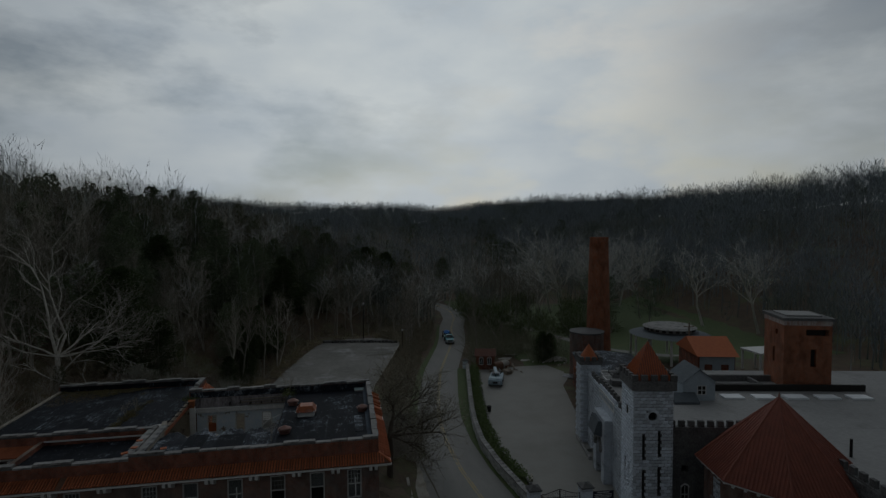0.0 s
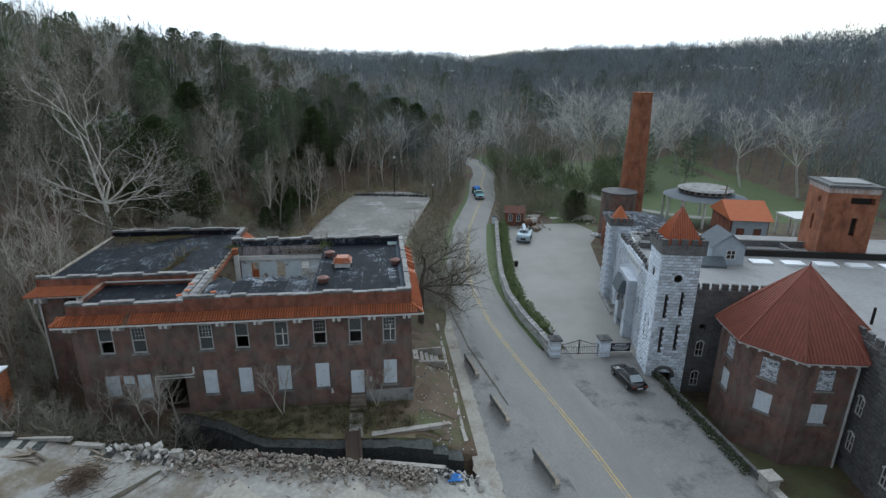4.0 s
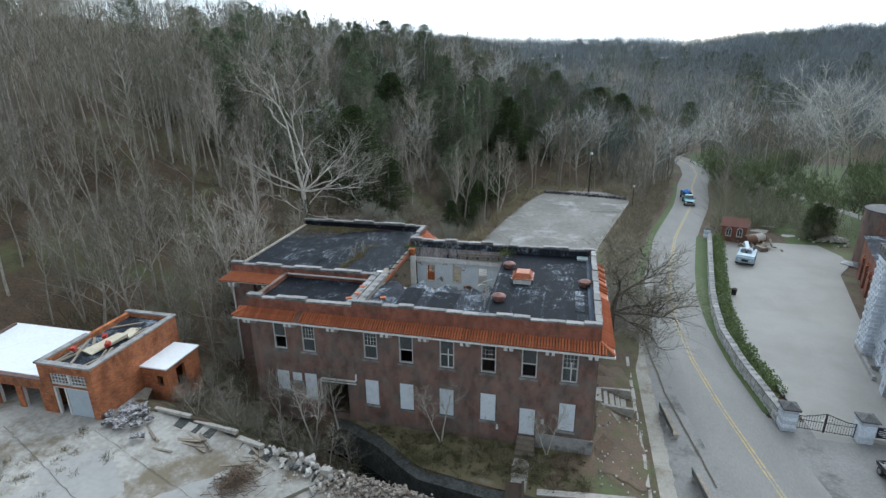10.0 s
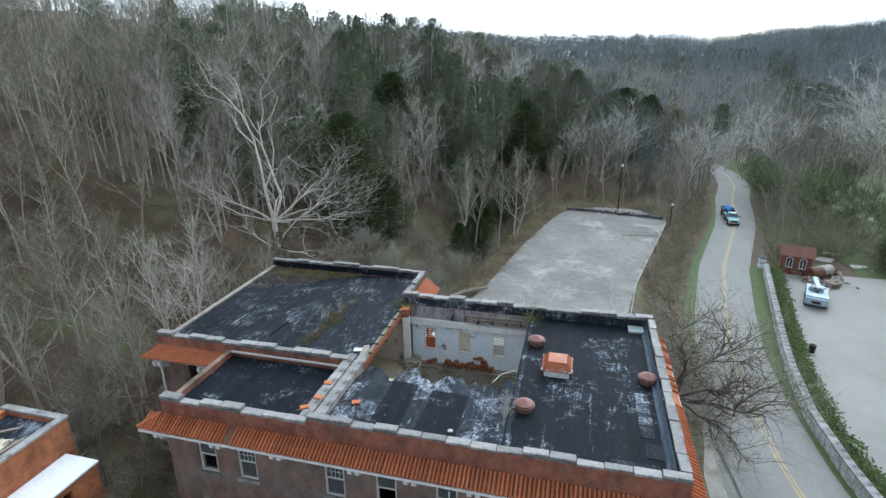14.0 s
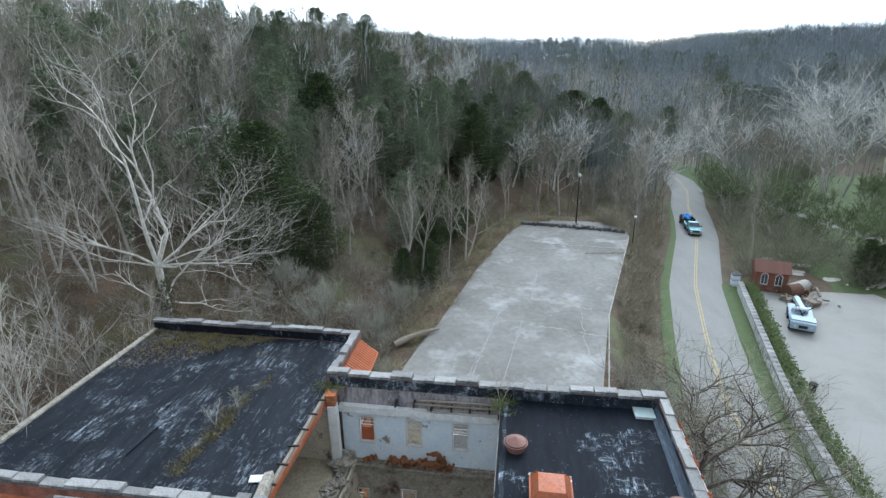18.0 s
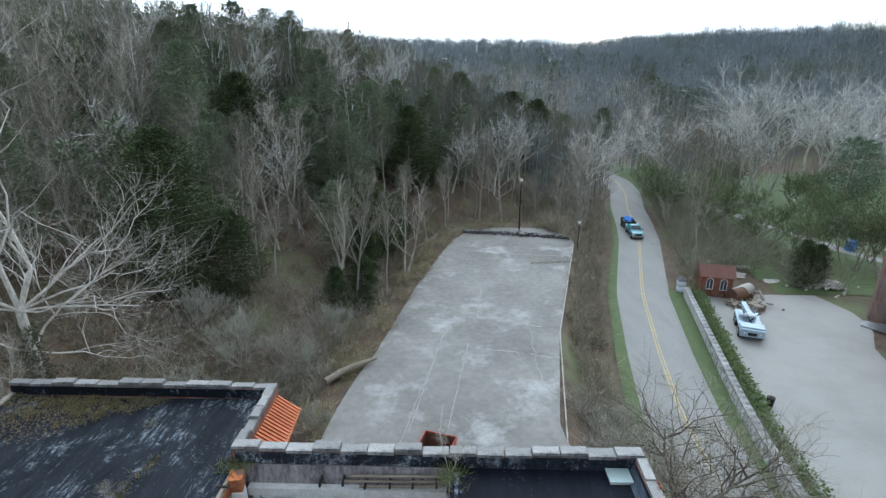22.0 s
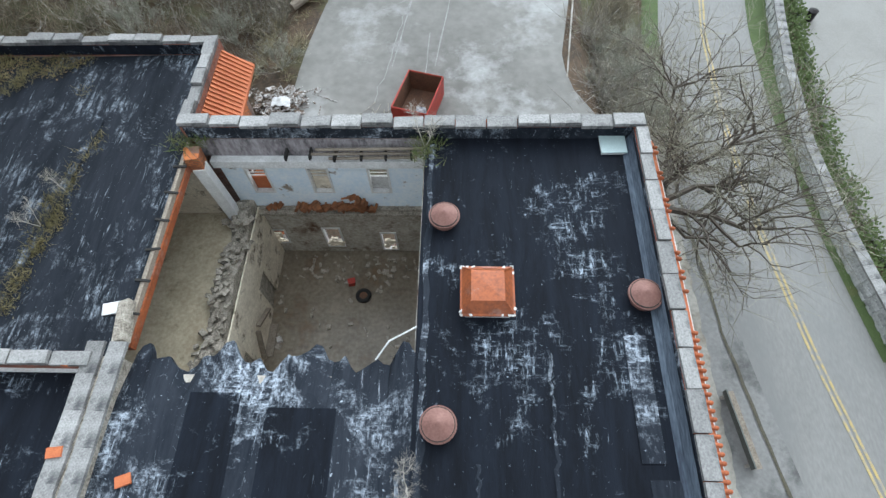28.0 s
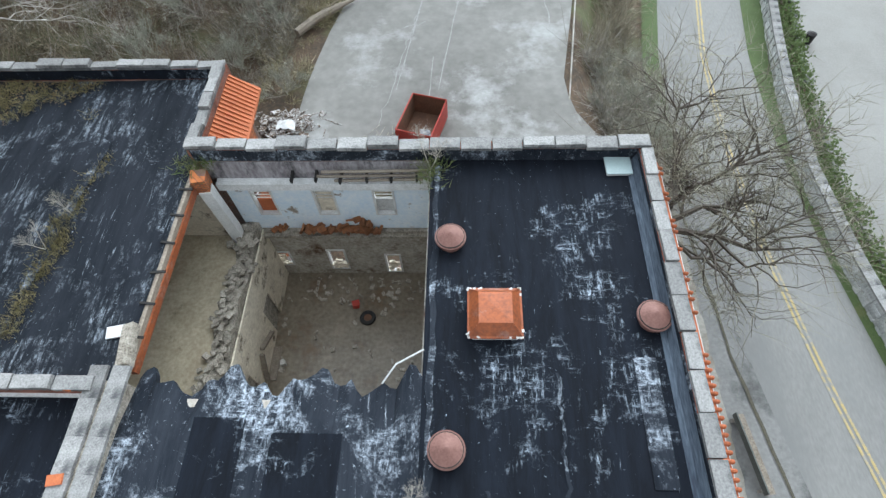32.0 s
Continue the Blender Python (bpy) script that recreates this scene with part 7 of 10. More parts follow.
part("body", hull, BLACKPAINT, car, smooth=True)
part("cabin", Mesh().add([(-0.80, -1.75, 0.93), (0.80, -1.75, 0.93), (0.80, 1.05, 0.90), (-0.80, 1.05, 0.90), (-0.62, -0.95, 1.42), (0.62, -0.95, 1.42), (0.62, 0.25, 1.42), (-0.62, 0.25, 1.42)], [(4, 5, 6, 7), (0, 1, 5, 4), (1, 2, 6, 5), (2, 3, 7, 6), (3, 0, 4, 7)]), BLACKPAINT, car, bevel=0.06)
# pale blue-grey base stands in for sky mirrored in the rear window
part("rear_window", Mesh().add([(-0.66, -1.70, 0.99), (0.66, -1.70, 0.99), (0.56, -1.05, 1.39), (-0.56, -1.05, 1.39)], [(0, 1, 2, 3)]), material("car glass with painted sky reflection", (0.25, 0.3, 0.33), (0.2, 0.25, 0.28), rough=0.05, scale=1, bump=0, spec=0.8), car)
for s in (-1, 1):
    part("side_window", Mesh().add([(s * 0.785, -1.2, 1.0), (s * 0.785, 0.75, 0.98), (s * 0.66, 0.2, 1.36), (s * 0.66, -0.85, 1.36)], [(0, 1, 2, 3)]), GLASS, car)
    part("tail_light", Mesh().box((s * 0.62 - 0.16, -2.30, 0.68), (s * 0.62 + 0.16, -2.2, 0.82)), REDPAINT, car)
    part("mirror", Mesh().box((s * 0.98 - 0.09, 0.62, 0.92), (s * 0.98 + 0.09, 0.74, 1.04)), BLACKPAINT, car)
part("number_plate", Mesh().box((-0.26, -2.325, 0.55), (0.26, -2.3, 0.67)), WHITE, car)
for x in (-0.82, 0.82):
    for y in (-1.35, 1.4):
        wheel(car, x, y, 0.33, 0.22)

# ---- skip and rubbish behind the office ----
skip = thing("rubbish_skip", (16.2, 23.4, float(lot_z(23)) + 0.03), "open red steel skip with a rusty inside", "skip", turn=-16)
sk = Mesh()
sk.box((-1.05, -1.5, 0.12), (-0.99, 1.5, 1.5)).box((0.99, -1.5, 0.12), (1.05, 1.5, 1.5)).box((-0.99, 1.44, 0.12), (0.99, 1.5, 1.5)).box((-0.99, -1.5, 0.12), (0.99, -1.44, 1.5))
part("shell", sk, REDPAINT, skip)
part("lining", Mesh().box((-0.985, -1.435, 0.14), (-0.97, 1.435, 1.46)).box((0.97, -1.435, 0.14), (0.985, 1.435, 1.46)).box((-0.97, 1.42, 0.14), (0.97, 1.435, 1.46)), BROWNRUST_SHADE, skip)
part("floor", Mesh().box((-0.985, -1.435, 0.12), (0.985, 1.435, 0.2)), BROWNRUST_SHADE, skip)
part("rim", Mesh().tube([(-1.02, -1.47, 1.5), (-1.02, 1.47, 1.5), (1.02, 1.47, 1.5), (1.02, -1.47, 1.5), (-1.02, -1.47, 1.5)], [0.05] * 5, 6), REDPAINT, skip)
for x in (-0.8, 0.8):
    for y in (-1.2, 1.2):
        part("foot", Mesh().box((x - 0.1, y - 0.1, 0), (x + 0.1, y + 0.1, 0.12)), BROWNRUST_SHADE, skip)
part("rubbish", Mesh().block((0.4, -0.7, 0.45), (0.7, 0.8, 0.5), 20, 10, 0.08).block((-0.3, -1.0, 0.35), (0.5, 0.5, 0.3), 40, 0, 0.08), material("mixed bagged rubbish", (0.5, 0.5, 0.5), (0.05, 0.06, 0.09), scale=3), skip)
rb, rz = Mesh(), float(lot_z(21))
for i in range(110):
    rb.block((random.gauss(7.9, 0.9), random.gauss(24.0, 0.5), rz + random.uniform(0.05, 0.45)), (random.uniform(0.06, 0.4), random.uniform(0.08, 0.7), random.uniform(0.03, 0.2)), random.uniform(0, 180), random.uniform(-30, 30))
for i in range(26):
    p = Vector((random.gauss(8.2, 0.9), random.gauss(24.1, 0.5), rz + random.uniform(0.1, 0.5)))
    d = Vector((random.gauss(0, 1), random.gauss(0, 1), random.gauss(0, 0.3))).normalized() * random.uniform(0.4, 1.0)
    rb.tube([p - d, p + d], [0.03, 0.015], 4, cap=False)
tagged(part("rubbish_heap", rb, material("brown and white mixed rubbish", (0.55, 0.54, 0.53), (0.12, 0.085, 0.06), scale=3.5, fine=9, spread=(0.42, 0.55))), "heap of broken boards and rubbish behind the office", "rubbish heap", kind="stuff")
tagged(part("white_sheet", Mesh().sheet([[(7.6 + 0.16 * i, 23.3 + 0.14 * j, rz + 0.5 + 0.25 * random.random() * math.sin(math.pi * i / 7)) for i in range(8)] for j in range(6)]), WHITE, smooth=True), "crumpled white sheet on the rubbish heap", "sheet")
bt = Mesh()
for i in range(60):
    p = Vector((random.gauss(13.6, 0.7), random.gauss(22.2, 0.4), float(lot_z(22)) + random.uniform(0.04, 0.35)))
    d = Vector((random.gauss(0, 1), random.gauss(0, 1), random.gauss(0, 0.2))).normalized() * random.uniform(0.4, 1.1)
    bt.tube([p - d, p + d], [0.025, 0.012], 4, cap=False)
tagged(part("branch_heap", bt, BARK), "heap of cut branches behind the office", "branch heap", kind="stuff")
fl = thing("fallen_log", (9.2, 34.0, 0.9), "fallen split tree trunk lying over the lot's edge", "log", turn=47)
part("trunk", Mesh().tube([(-2.6, 0, 0.2), (-1, 0.1, 0.3), (0.8, 0, 0.32), (2.4, -0.1, 0.25)], [0.28, 0.3, 0.24, 0.1], 9), TIMBER, fl)
part("splinter", Mesh().tube([(-2.2, 0.4, 0.15), (1.6, 0.6, 0.3)], [0.14, 0.05], 6), TIMBER, fl)
lp = thing("street_lamp", (26.4, 71.3, float(lot_z(71))), "tall dark lamp post at the end of the parking lot", "street lamp")
part("pole", Mesh().tube([(0, 0, 0), (0, 0, 7.3)], [0.11, 0.07], 8), IRON, lp)
part("lamp_head", Mesh().tube([(0, 0, 7.3), (0, 0, 7.5), (0, 0, 7.75)], [0.12, 0.28, 0.16], 10), WHITE, lp)
part("base", Mesh().box((-0.25, -0.25, 0), (0.25, 0.25, 0.3)), CONCRETE_PALE, lp)
lp2 = thing("lamp_post", (33.9, 66.5, 0.9), "short pale lamp post at the lot's corner", "street lamp")
part("pole", Mesh().tube([(0, 0, -0.5), (0, 0, 3.0)], [0.06, 0.05], 8), IRON, lp2)
part("lamp_head", Mesh().cone((0, 0), 0.15, 0.22, 3.0, 3.3, 10), WHITE, lp2)
for i in range(24):
    x, y = 18.5 + 0.62 * i, 70.6 - 0.1 * i + random.uniform(-0.3, 0.4)
    rk = thing("edge_rock", (x, y, float(lot_z(y))), "dark rough rock at the end of the lot", "rock", "edge rocks")
    part("rock", Mesh().block((0, 0, 0.2), (random.uniform(0.4, 0.9), 0.5, 0.5), random.uniform(0, 90), random.uniform(-15, 15), 0.12), STONE_DARK, rk)


# ---- the castle-like distillery ----
random.seed(41)
castle = thing("castle_building", (47.63, 3.5, STREET), "castle-like distillery of pale limestone with battlements and tile-roofed towers", "castle", turn=-12.3)
TS = 3.4
SLITS = [(0.75, 0.97, 2.6, 5.0), (2.1, 2.32, 2.9, 5.3), (0.75, 0.97, 6.0, 8.2), (2.1, 2.32, 6.3, 8.5)]
OCU = (1.22, 1.98, 9.5, 10.3)
part("tower_wall", Mesh().wall("x", 0, TS, -2.6, 12.2, 0, 0.5, SLITS + [OCU, (0.8, 2.3, -2.4, 0.4)]).wall("y", 0.5, TS, -2.6, 12.2, 0, 0.5, [(1.4, 2.0, 9.6, 10.2), (1.0, 1.2, 3, 5.2), (2.1, 2.3, 3, 5.2)]).wall("x", 0.5, TS, -2.6, 12.2, TS - 0.5, TS).wall("y", 0.5, TS - 0.5, -2.6, 12.2, TS - 0.5, TS), STONE_DARK, castle)
# solid black filler added so the tower's openings look unlit
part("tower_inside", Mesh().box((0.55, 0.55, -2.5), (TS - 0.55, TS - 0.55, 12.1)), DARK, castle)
st_me = {w: [Mesh().add([(-w / 2, 0, 0), (w / 2, 0, 0), (w / 2, 0, 0.36), (-w / 2, 0, 0.36), (-w / 2 + 0.05, -0.10 - 0.02 * k, 0.05), (w / 2 - 0.06, -0.09 - 0.03 * k, 0.04), (w / 2 - 0.05, -0.11, 0.31), (-w / 2 + 0.06, -0.08 - 0.02 * k, 0.32)], [(4, 5, 6, 7), (0, 1, 5, 4), (1, 2, 6, 5), (2, 3, 7, 6), (3, 0, 4, 7)]).data("stone", STONE) for k in range(2)] for w in (0.70, 0.34)}
side_stones = Mesh()


def clear(u0, u1, z0, z1, holes):
    return all(u1 < h[0] or u0 > h[1] or z1 < h[2] or z0 > h[3] for h in holes)


def trim(u0, u1, z0, z1, holes):
    """What is left of a stone's length beside the openings."""
    left = [(u0, u1)]
    for a, b, lo, hi in holes:
        if z1 > lo + 0.05 and z0 < hi - 0.05:
            left = [s for p, q in left for s in ((p, min(q, a)), (max(p, b), q)) if s[1] - s[0] > 0.14]
    return left


TOWER_OPEN = SLITS + [OCU, (0.8, 2.3, -2.6, 0.4)]
for c in range(50):
    z, u = -2.5 + 0.293 * c, 0.0 if c % 2 else -0.27
    while u < TS:
        a, b = max(u, 0.0), min(u + 0.54, TS)
        if b - a > 0.15:
            for q0, q1 in trim(a, b, z, z + 0.27, TOWER_OPEN):
                piece("stone", random.choice(st_me[0.70]), castle, pose((q0 + q1) / 2, 0, z, 0, 0, random.uniform(-0.5, 0.5)) @ Matrix.Diagonal(((q1 - q0 - 0.015) / 0.70, random.uniform(0.6, 1.1), 0.75, 1)))
            for q0, q1 in trim(a, b, z, z + 0.27, [(1.4, 2.0, 9.6, 10.2), (1.0, 1.2, 3, 5.2), (2.1, 2.3, 3, 5.2)]):
                o = random.uniform(0.05, 0.12)
                side_stones.add([(0, q0, z), (0, q1 - 0.02, z), (0, q1 - 0.02, z + 0.27), (0, q0, z + 0.27), (-o, q0 + 0.04, z + 0.03), (-o, q1 - 0.06, z + 0.04), (-o, q1 - 0.06, z + 0.23), (-o, q0 + 0.04, z + 0.24)], [(4, 7, 6, 5), (0, 4, 5, 1), (1, 5, 6, 2), (2, 6, 7, 3), (3, 7, 4, 0)])
        u += 0.54
tagged(part("side_facing", side_stones, STONE, castle), kind="stuff")
for k in range(14):
    a = 2 * math.pi * k / 14
    part("ring_stone", Mesh().block((1.6 + 0.5 * math.cos(a), -0.06, 9.9 + 0.5 * math.sin(a)), (0.22, 0.2, 0.2), rot=Euler((0, -a, 0)).to_matrix().to_4x4()), STONE, castle)
for k in range(9):
    a = math.pi * k / 8
    arch = Mesh().block((1.55 + 0.85 * math.cos(a), -0.08, 0.2 + 0.8 * math.sin(a)), (0.3, 0.24, 0.3), rot=Euler((0, -a, 0)).to_matrix().to_4x4())
    part("arch_stone", arch, STONE_DARK, castle)
part("battlement_band", Mesh().box((-0.22, -0.22, 12.2), (TS + 0.22, TS + 0.22, 13.0)), STONE_DARK, castle)
mer = Mesh().box((-0.26, -0.16, 0), (0.26, 0.16, 0.55), 0.01).data("merlon", STONE_DARK)
for i in range(5):
    for x, y, t in ((0.02 + 0.84 * i, -0.06, 0), (0.02 + 0.84 * i, TS + 0.06, 0), (-0.06, 0.02 + 0.84 * i, 90), (TS + 0.06, 0.02 + 0.84 * i, 90)):
        piece("merlon", mer, castle, pose(x, y, 13.0, 0, 0, t))
part("tower_roof", Mesh().cone((TS / 2, TS / 2), 2.3, 0.05, 13.0, 16.1, 4, math.pi / 4), TILE_RED, castle, "orange tiled pyramid roof")
for s in range(4):
    tr = Mesh()
    for i in range(-7, 8):
        w = 0.2 * i
        top = 1 - abs(w) / 1.63
        p, q = Vector((w, -1.63, 13.05)), Vector((w, -1.63 * (1 - top), 13.05 + 3.05 * top))
        m4 = Matrix.Translation((TS / 2, TS / 2, 0)) @ Matrix.Rotation(s * math.pi / 2, 4, "Z")
        tr.tube([m4 @ p, m4 @ q], [0.055, 0.045], 5, cap=False)
    part("tile_ribs", tr, TILE_FLAT, castle)
# court front with portal
part("court_wall", Mesh().wall("y", TS, 18.6, -0.3, 8.6, 0.35, 0.85, [(8.6, 10.9, 0, 4.2), (6.0, 6.5, 3.4, 5.2), (12.6, 13.1, 3.4, 5.2), (15.2, 15.7, 3.4, 5.2), (15.2, 16.0, 0.6, 2.2)]), STONE, castle)
part("portal", Mesh().wall("y", 7.6, 11.9, -0.2, 6.6, -0.55, 0.35, [(8.7, 10.8, 0, 3.9)]), STONE, castle, "projecting pale stone portal with an arched door")
for k in range(11):
    a = math.pi * k / 10
    pa = Mesh().block((-0.6, 9.75 + 1.2 * math.cos(a), 3.2 + 1.2 * math.sin(a)), (0.3, 0.3, 0.4), rot=Euler((a - math.pi / 2, 0, 0)).to_matrix().to_4x4())
    part("arch_stone", pa, COPING, castle)
part("portal_hood", Mesh().block((-0.75, 9.75, 5.5), (0.9, 2.6, 1.5), 0, 0, 0, Euler((0, radians(18), 0)).to_matrix().to_4x4()), SLATE, castle, "dark canopy over the portal")
part("portal_door", Mesh().box((0.0, 8.7, 0), (0.1, 10.8, 4.0)), DARK, castle)
part("name_panel", Mesh().box((0.26, 7.0, 7.6), (0.345, 12.8, 8.5)), WHITE, castle)
tb = Mesh()
for k in range(7):
    tb.box((0.24, 7.4 + 0.75 * k, 7.85), (0.258, 7.9 + 0.75 * k, 8.25))
part("text_bar", tb, SHEDBLUE, castle)
for i in range(14):
    y = TS + 0.5 + 1.0 * i
    piece("merlon", mer, castle, pose(0.6, y, 8.6 + (0.35 if 6.8 < y < 13 else 0), 0, 0, 90))
part("court_step", Mesh().box((0.34, 6.8, 8.6), (0.86, 13.0, 8.94)), STONE, castle)
rows_ = Mesh()
COURT_OPEN = [(7.6, 11.9, 0, 7.4), (6.0, 6.5, 3.4, 5.2), (12.6, 13.1, 3.4, 5.2), (15.2, 15.7, 3.4, 5.2), (15.2, 16.0, 0.6, 2.2)]
for c in range(22):
    z, u = 0.385 * c, TS + (0 if c % 2 else 0.36)
    while u < 18.2:
        for q0, q1 in trim(u, u + 0.7, z, z + 0.36, COURT_OPEN):
            o = random.uniform(0.04, 0.10)
            rows_.add([(0.35, q0, z), (0.35, q1, z), (0.35, q1, z + 0.36), (0.35, q0, z + 0.36), (0.35 - o, q0 + 0.05, z + 0.04), (0.35 - o, q1 - 0.05, z + 0.05), (0.35 - o, q1 - 0.05, z + 0.31), (0.35 - o, q0 + 0.05, z + 0.32)], [(4, 7, 6, 5), (0, 4, 5, 1), (1, 5, 6, 2), (2, 6, 7, 3), (3, 7, 4, 0)])
        u += 0.72
tagged(part("court_facing", rows_, STONE, castle), kind="stuff")
# turret at the far end
part("turret", Mesh().box((-0.55, 18.4, -0.3), (1.85, 20.8, 9.6)), STONE, castle, "pale square corner turret")
part("turret_band", Mesh().box((-0.7, 18.25, 9.6), (2.0, 20.95, 10.0)), STONE_DARK, castle)
for i in range(4):
    for x, y, t in ((-0.45 + 0.74 * i, 18.4, 0), (-0.45 + 0.74 * i, 20.8, 0), (-0.55, 18.55 + 0.74 * i, 90), (1.85, 18.55 + 0.74 * i, 90)):
        piece("merlon", mer, castle, pose(x, y, 10.0, 0, 0, t))
part("turret_roof", Mesh().cone((0.65, 19.6), 1.2, 0.04, 10.05, 11.9, 12), TILE_FLAT, castle)
ts_ = Mesh()
for c in range(24):
    z, u = 0.385 * c, 0.0 if c % 2 else 0.36
    while u < 2.0:
        o = random.uniform(0.05, 0.1)
        ts_.add([(-0.55, 18.4 + u, z), (-0.55, 19.1 + u, z), (-0.55, 19.1 + u, z + 0.36), (-0.55, 18.4 + u, z + 0.36), (-0.55 - o, 18.45 + u, z + 0.04), (-0.55 - o, 19.05 + u, z + 0.05), (-0.55 - o, 19.05 + u, z + 0.31), (-0.55 - o, 18.45 + u, z + 0.32)], [(4, 7, 6, 5), (0, 4, 5, 1), (1, 5, 6, 2), (2, 6, 7, 3), (3, 7, 4, 0)])
        ts_.add([(-0.55 + u, 18.4, z), (0.15 + u, 18.4, z), (0.15 + u, 18.4, z + 0.36), (-0.55 + u, 18.4, z + 0.36), (-0.5 + u, 18.4 - o, z + 0.04), (0.1 + u, 18.4 - o, z + 0.05), (0.1 + u, 18.4 - o, z + 0.31), (-0.5 + u, 18.4 - o, z + 0.32)], [(4, 5, 6, 7), (0, 1, 5, 4), (1, 2, 6, 5), (2, 3, 7, 6), (3, 0, 4, 7)])
        u += 0.72
tagged(part("turret_facing", ts_, STONE, castle), kind="stuff")
# curtain wall towards the octagon, and the east range
part("curtain_wall", Mesh().wall("x", TS, 13.3, -2.6, 8.4, 1.4, 1.9, [(4.75, 5.35, 4.3, 4.9), (4.7, 5.4, 1.6, 3.0), (4.7, 5.4, -1.6, 0.1), (7.0, 7.7, 1.6, 3.0)]), STONE_DARK, castle)
for i in range(9):
    piece("merlon", mer, castle, pose(TS + 0.5 + 0.86 * i, 1.6, 8.4))
part("east_wall", Mesh().wall("y", -24, 1.4, -2.6, 8.4, 13.3, 13.8, [(-13 + 4 * k, -12.2 + 4 * k, z, z + 1.5) for k in range(3) for z in (-0.6, 2.6)]), STONE_DARK, castle)
for i in range(24):
    piece("merlon", mer, castle, pose(13.5, 0.6 - 1.0 * i, 8.4, 0, 0, 90))
cw = Mesh()
for c in range(28):
    z, u = -2.5 + 0.385 * c, -16 + (0 if c % 2 else 0.36)
    while u < 1.2:
        for q0, q1 in trim(u, u + 0.7, z, z + 0.36, [(-13 + 4 * k, -12.2 + 4 * k, zz, zz + 1.5) for k in range(3) for zz in (-0.6, 2.6)]):
            o = random.uniform(0.05, 0.13)
            cw.add([(13.3, q0, z), (13.3, q1, z), (13.3, q1, z + 0.36), (13.3, q0, z + 0.36), (13.3 - o, q0 + 0.05, z + 0.04), (13.3 - o, q1 - 0.05, z + 0.05), (13.3 - o, q1 - 0.05, z + 0.31), (13.3 - o, q0 + 0.05, z + 0.32)], [(4, 7, 6, 5), (0, 4, 5, 1), (1, 5, 6, 2), (2, 6, 7, 3), (3, 7, 4, 0)])
        u += 0.72
tagged(part("east_facing", cw, STONE_DARK, castle), kind="stuff")
win = Mesh().box((-0.36, -0.06, 0), (-0.3, 0.02, 1.5)).box((0.3, -0.06, 0), (0.36, 0.02, 1.5)).box((-0.3, -0.06, 0), (0.3, 0.02, 0.06)).box((-0.03, -0.05, 0.06), (0.03, 0.01, 1.45)).box((-0.3, -0.05, 0.7), (0.3, 0.01, 0.76)).tube([(-0.36, -0.1, 1.42), (-0.2, -0.1, 1.62), (0, -0.1, 1.7), (0.2, -0.1, 1.62), (0.36, -0.1, 1.42)], [0.07] * 5, 6).data("window", WHITE)
for x, y, z, t in ((5.05, 1.4, 1.55, 0), (5.05, 1.4, -1.65, 0), (7.35, 1.4, 1.55, 0), *((13.3, -12.6 + 4 * k, z, -90) for k in range(3) for z in (-0.6, 2.6))):
    piece("window", win, castle, pose(x, y, z, 0, 0, t))
# black filler boxes stand in for unlit rooms behind the windows
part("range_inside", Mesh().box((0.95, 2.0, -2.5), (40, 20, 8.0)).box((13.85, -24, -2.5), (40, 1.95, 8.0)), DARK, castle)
part("flat_roof", Mesh().box((0.9, 1.92, 8.05), (42, 21, 8.25)).box((13.82, -24, 8.05), (42, 1.9, 8.25)), ROOFGREY, castle, "pale grey flat roof")
part("roof_kerb", Mesh().box((11.6, 12.6, 8.25), (29, 12.9, 8.95)).box((6.5, 12.9, 8.25), (6.8, 20, 9.3)), DARK, castle, "dark upstand between the flat roofs")
rw = Mesh()
for k in range(5):
    rw.box((12.5 + 3.28 * k, 9.7, 8.25), (14.6 + 3.28 * k, 11.0, 8.45))
part("roof_light", rw, ROOFWHITE, castle, "white flat roof lights in a row")
for x, y in ((15.6, -4.2), (19.6, -4.3), (15.6, -9.0)):
    part("roof_pipe", Mesh().tube([(x, y, 8.25), (x, y, 9.7)], [0.11] * 2, 8), IRON, castle)
# workshop on the roof
HX, HY = 8.0, 9.3
part("roof_house", Mesh().wall("x", HX, HX + 3.3, 8.25, 10.3, HY, HY + 0.15, [(HX + 1.5, HX + 2.4, 8.9, 9.8)]).wall("x", HX, HX + 3.3, 8.25, 10.3, HY + 3.4, HY + 3.55).wall("y", HY + 0.15, HY + 3.4, 8.25, 10.3, HX, HX + 0.15).wall("y", HY + 0.15, HY + 3.4, 8.25, 10.3, HX + 3.15, HX + 3.3)
     .add([(HX, HY, 10.3), (HX + 3.3, HY, 10.3), (HX + 1.65, HY, 11.5), (HX, HY + 0.15, 10.3), (HX + 3.3, HY + 0.15, 10.3), (HX + 1.65, HY + 0.15, 11.5)], [(0, 1, 2), (3, 5, 4)]), SHEDBLUE, castle, "pale blue boarded workshop on the roof")
part("roof_house_window", Mesh().box((HX + 1.5, HY + 0.04, 8.9), (HX + 2.4, HY + 0.1, 9.8)), DARK, castle)
wf_ = Mesh()
for u in (1.5, 1.95, 2.36):
    wf_.box((HX + u - 0.04, HY - 0.03, 8.86), (HX + u + 0.04, HY + 0.03, 9.84))
for z in (8.86, 9.32, 9.78):
    wf_.box((HX + 1.46, HY - 0.025, z), (HX + 2.4, HY + 0.025, z + 0.06))
part("roof_house_window_frame", wf_, WHITE, castle)
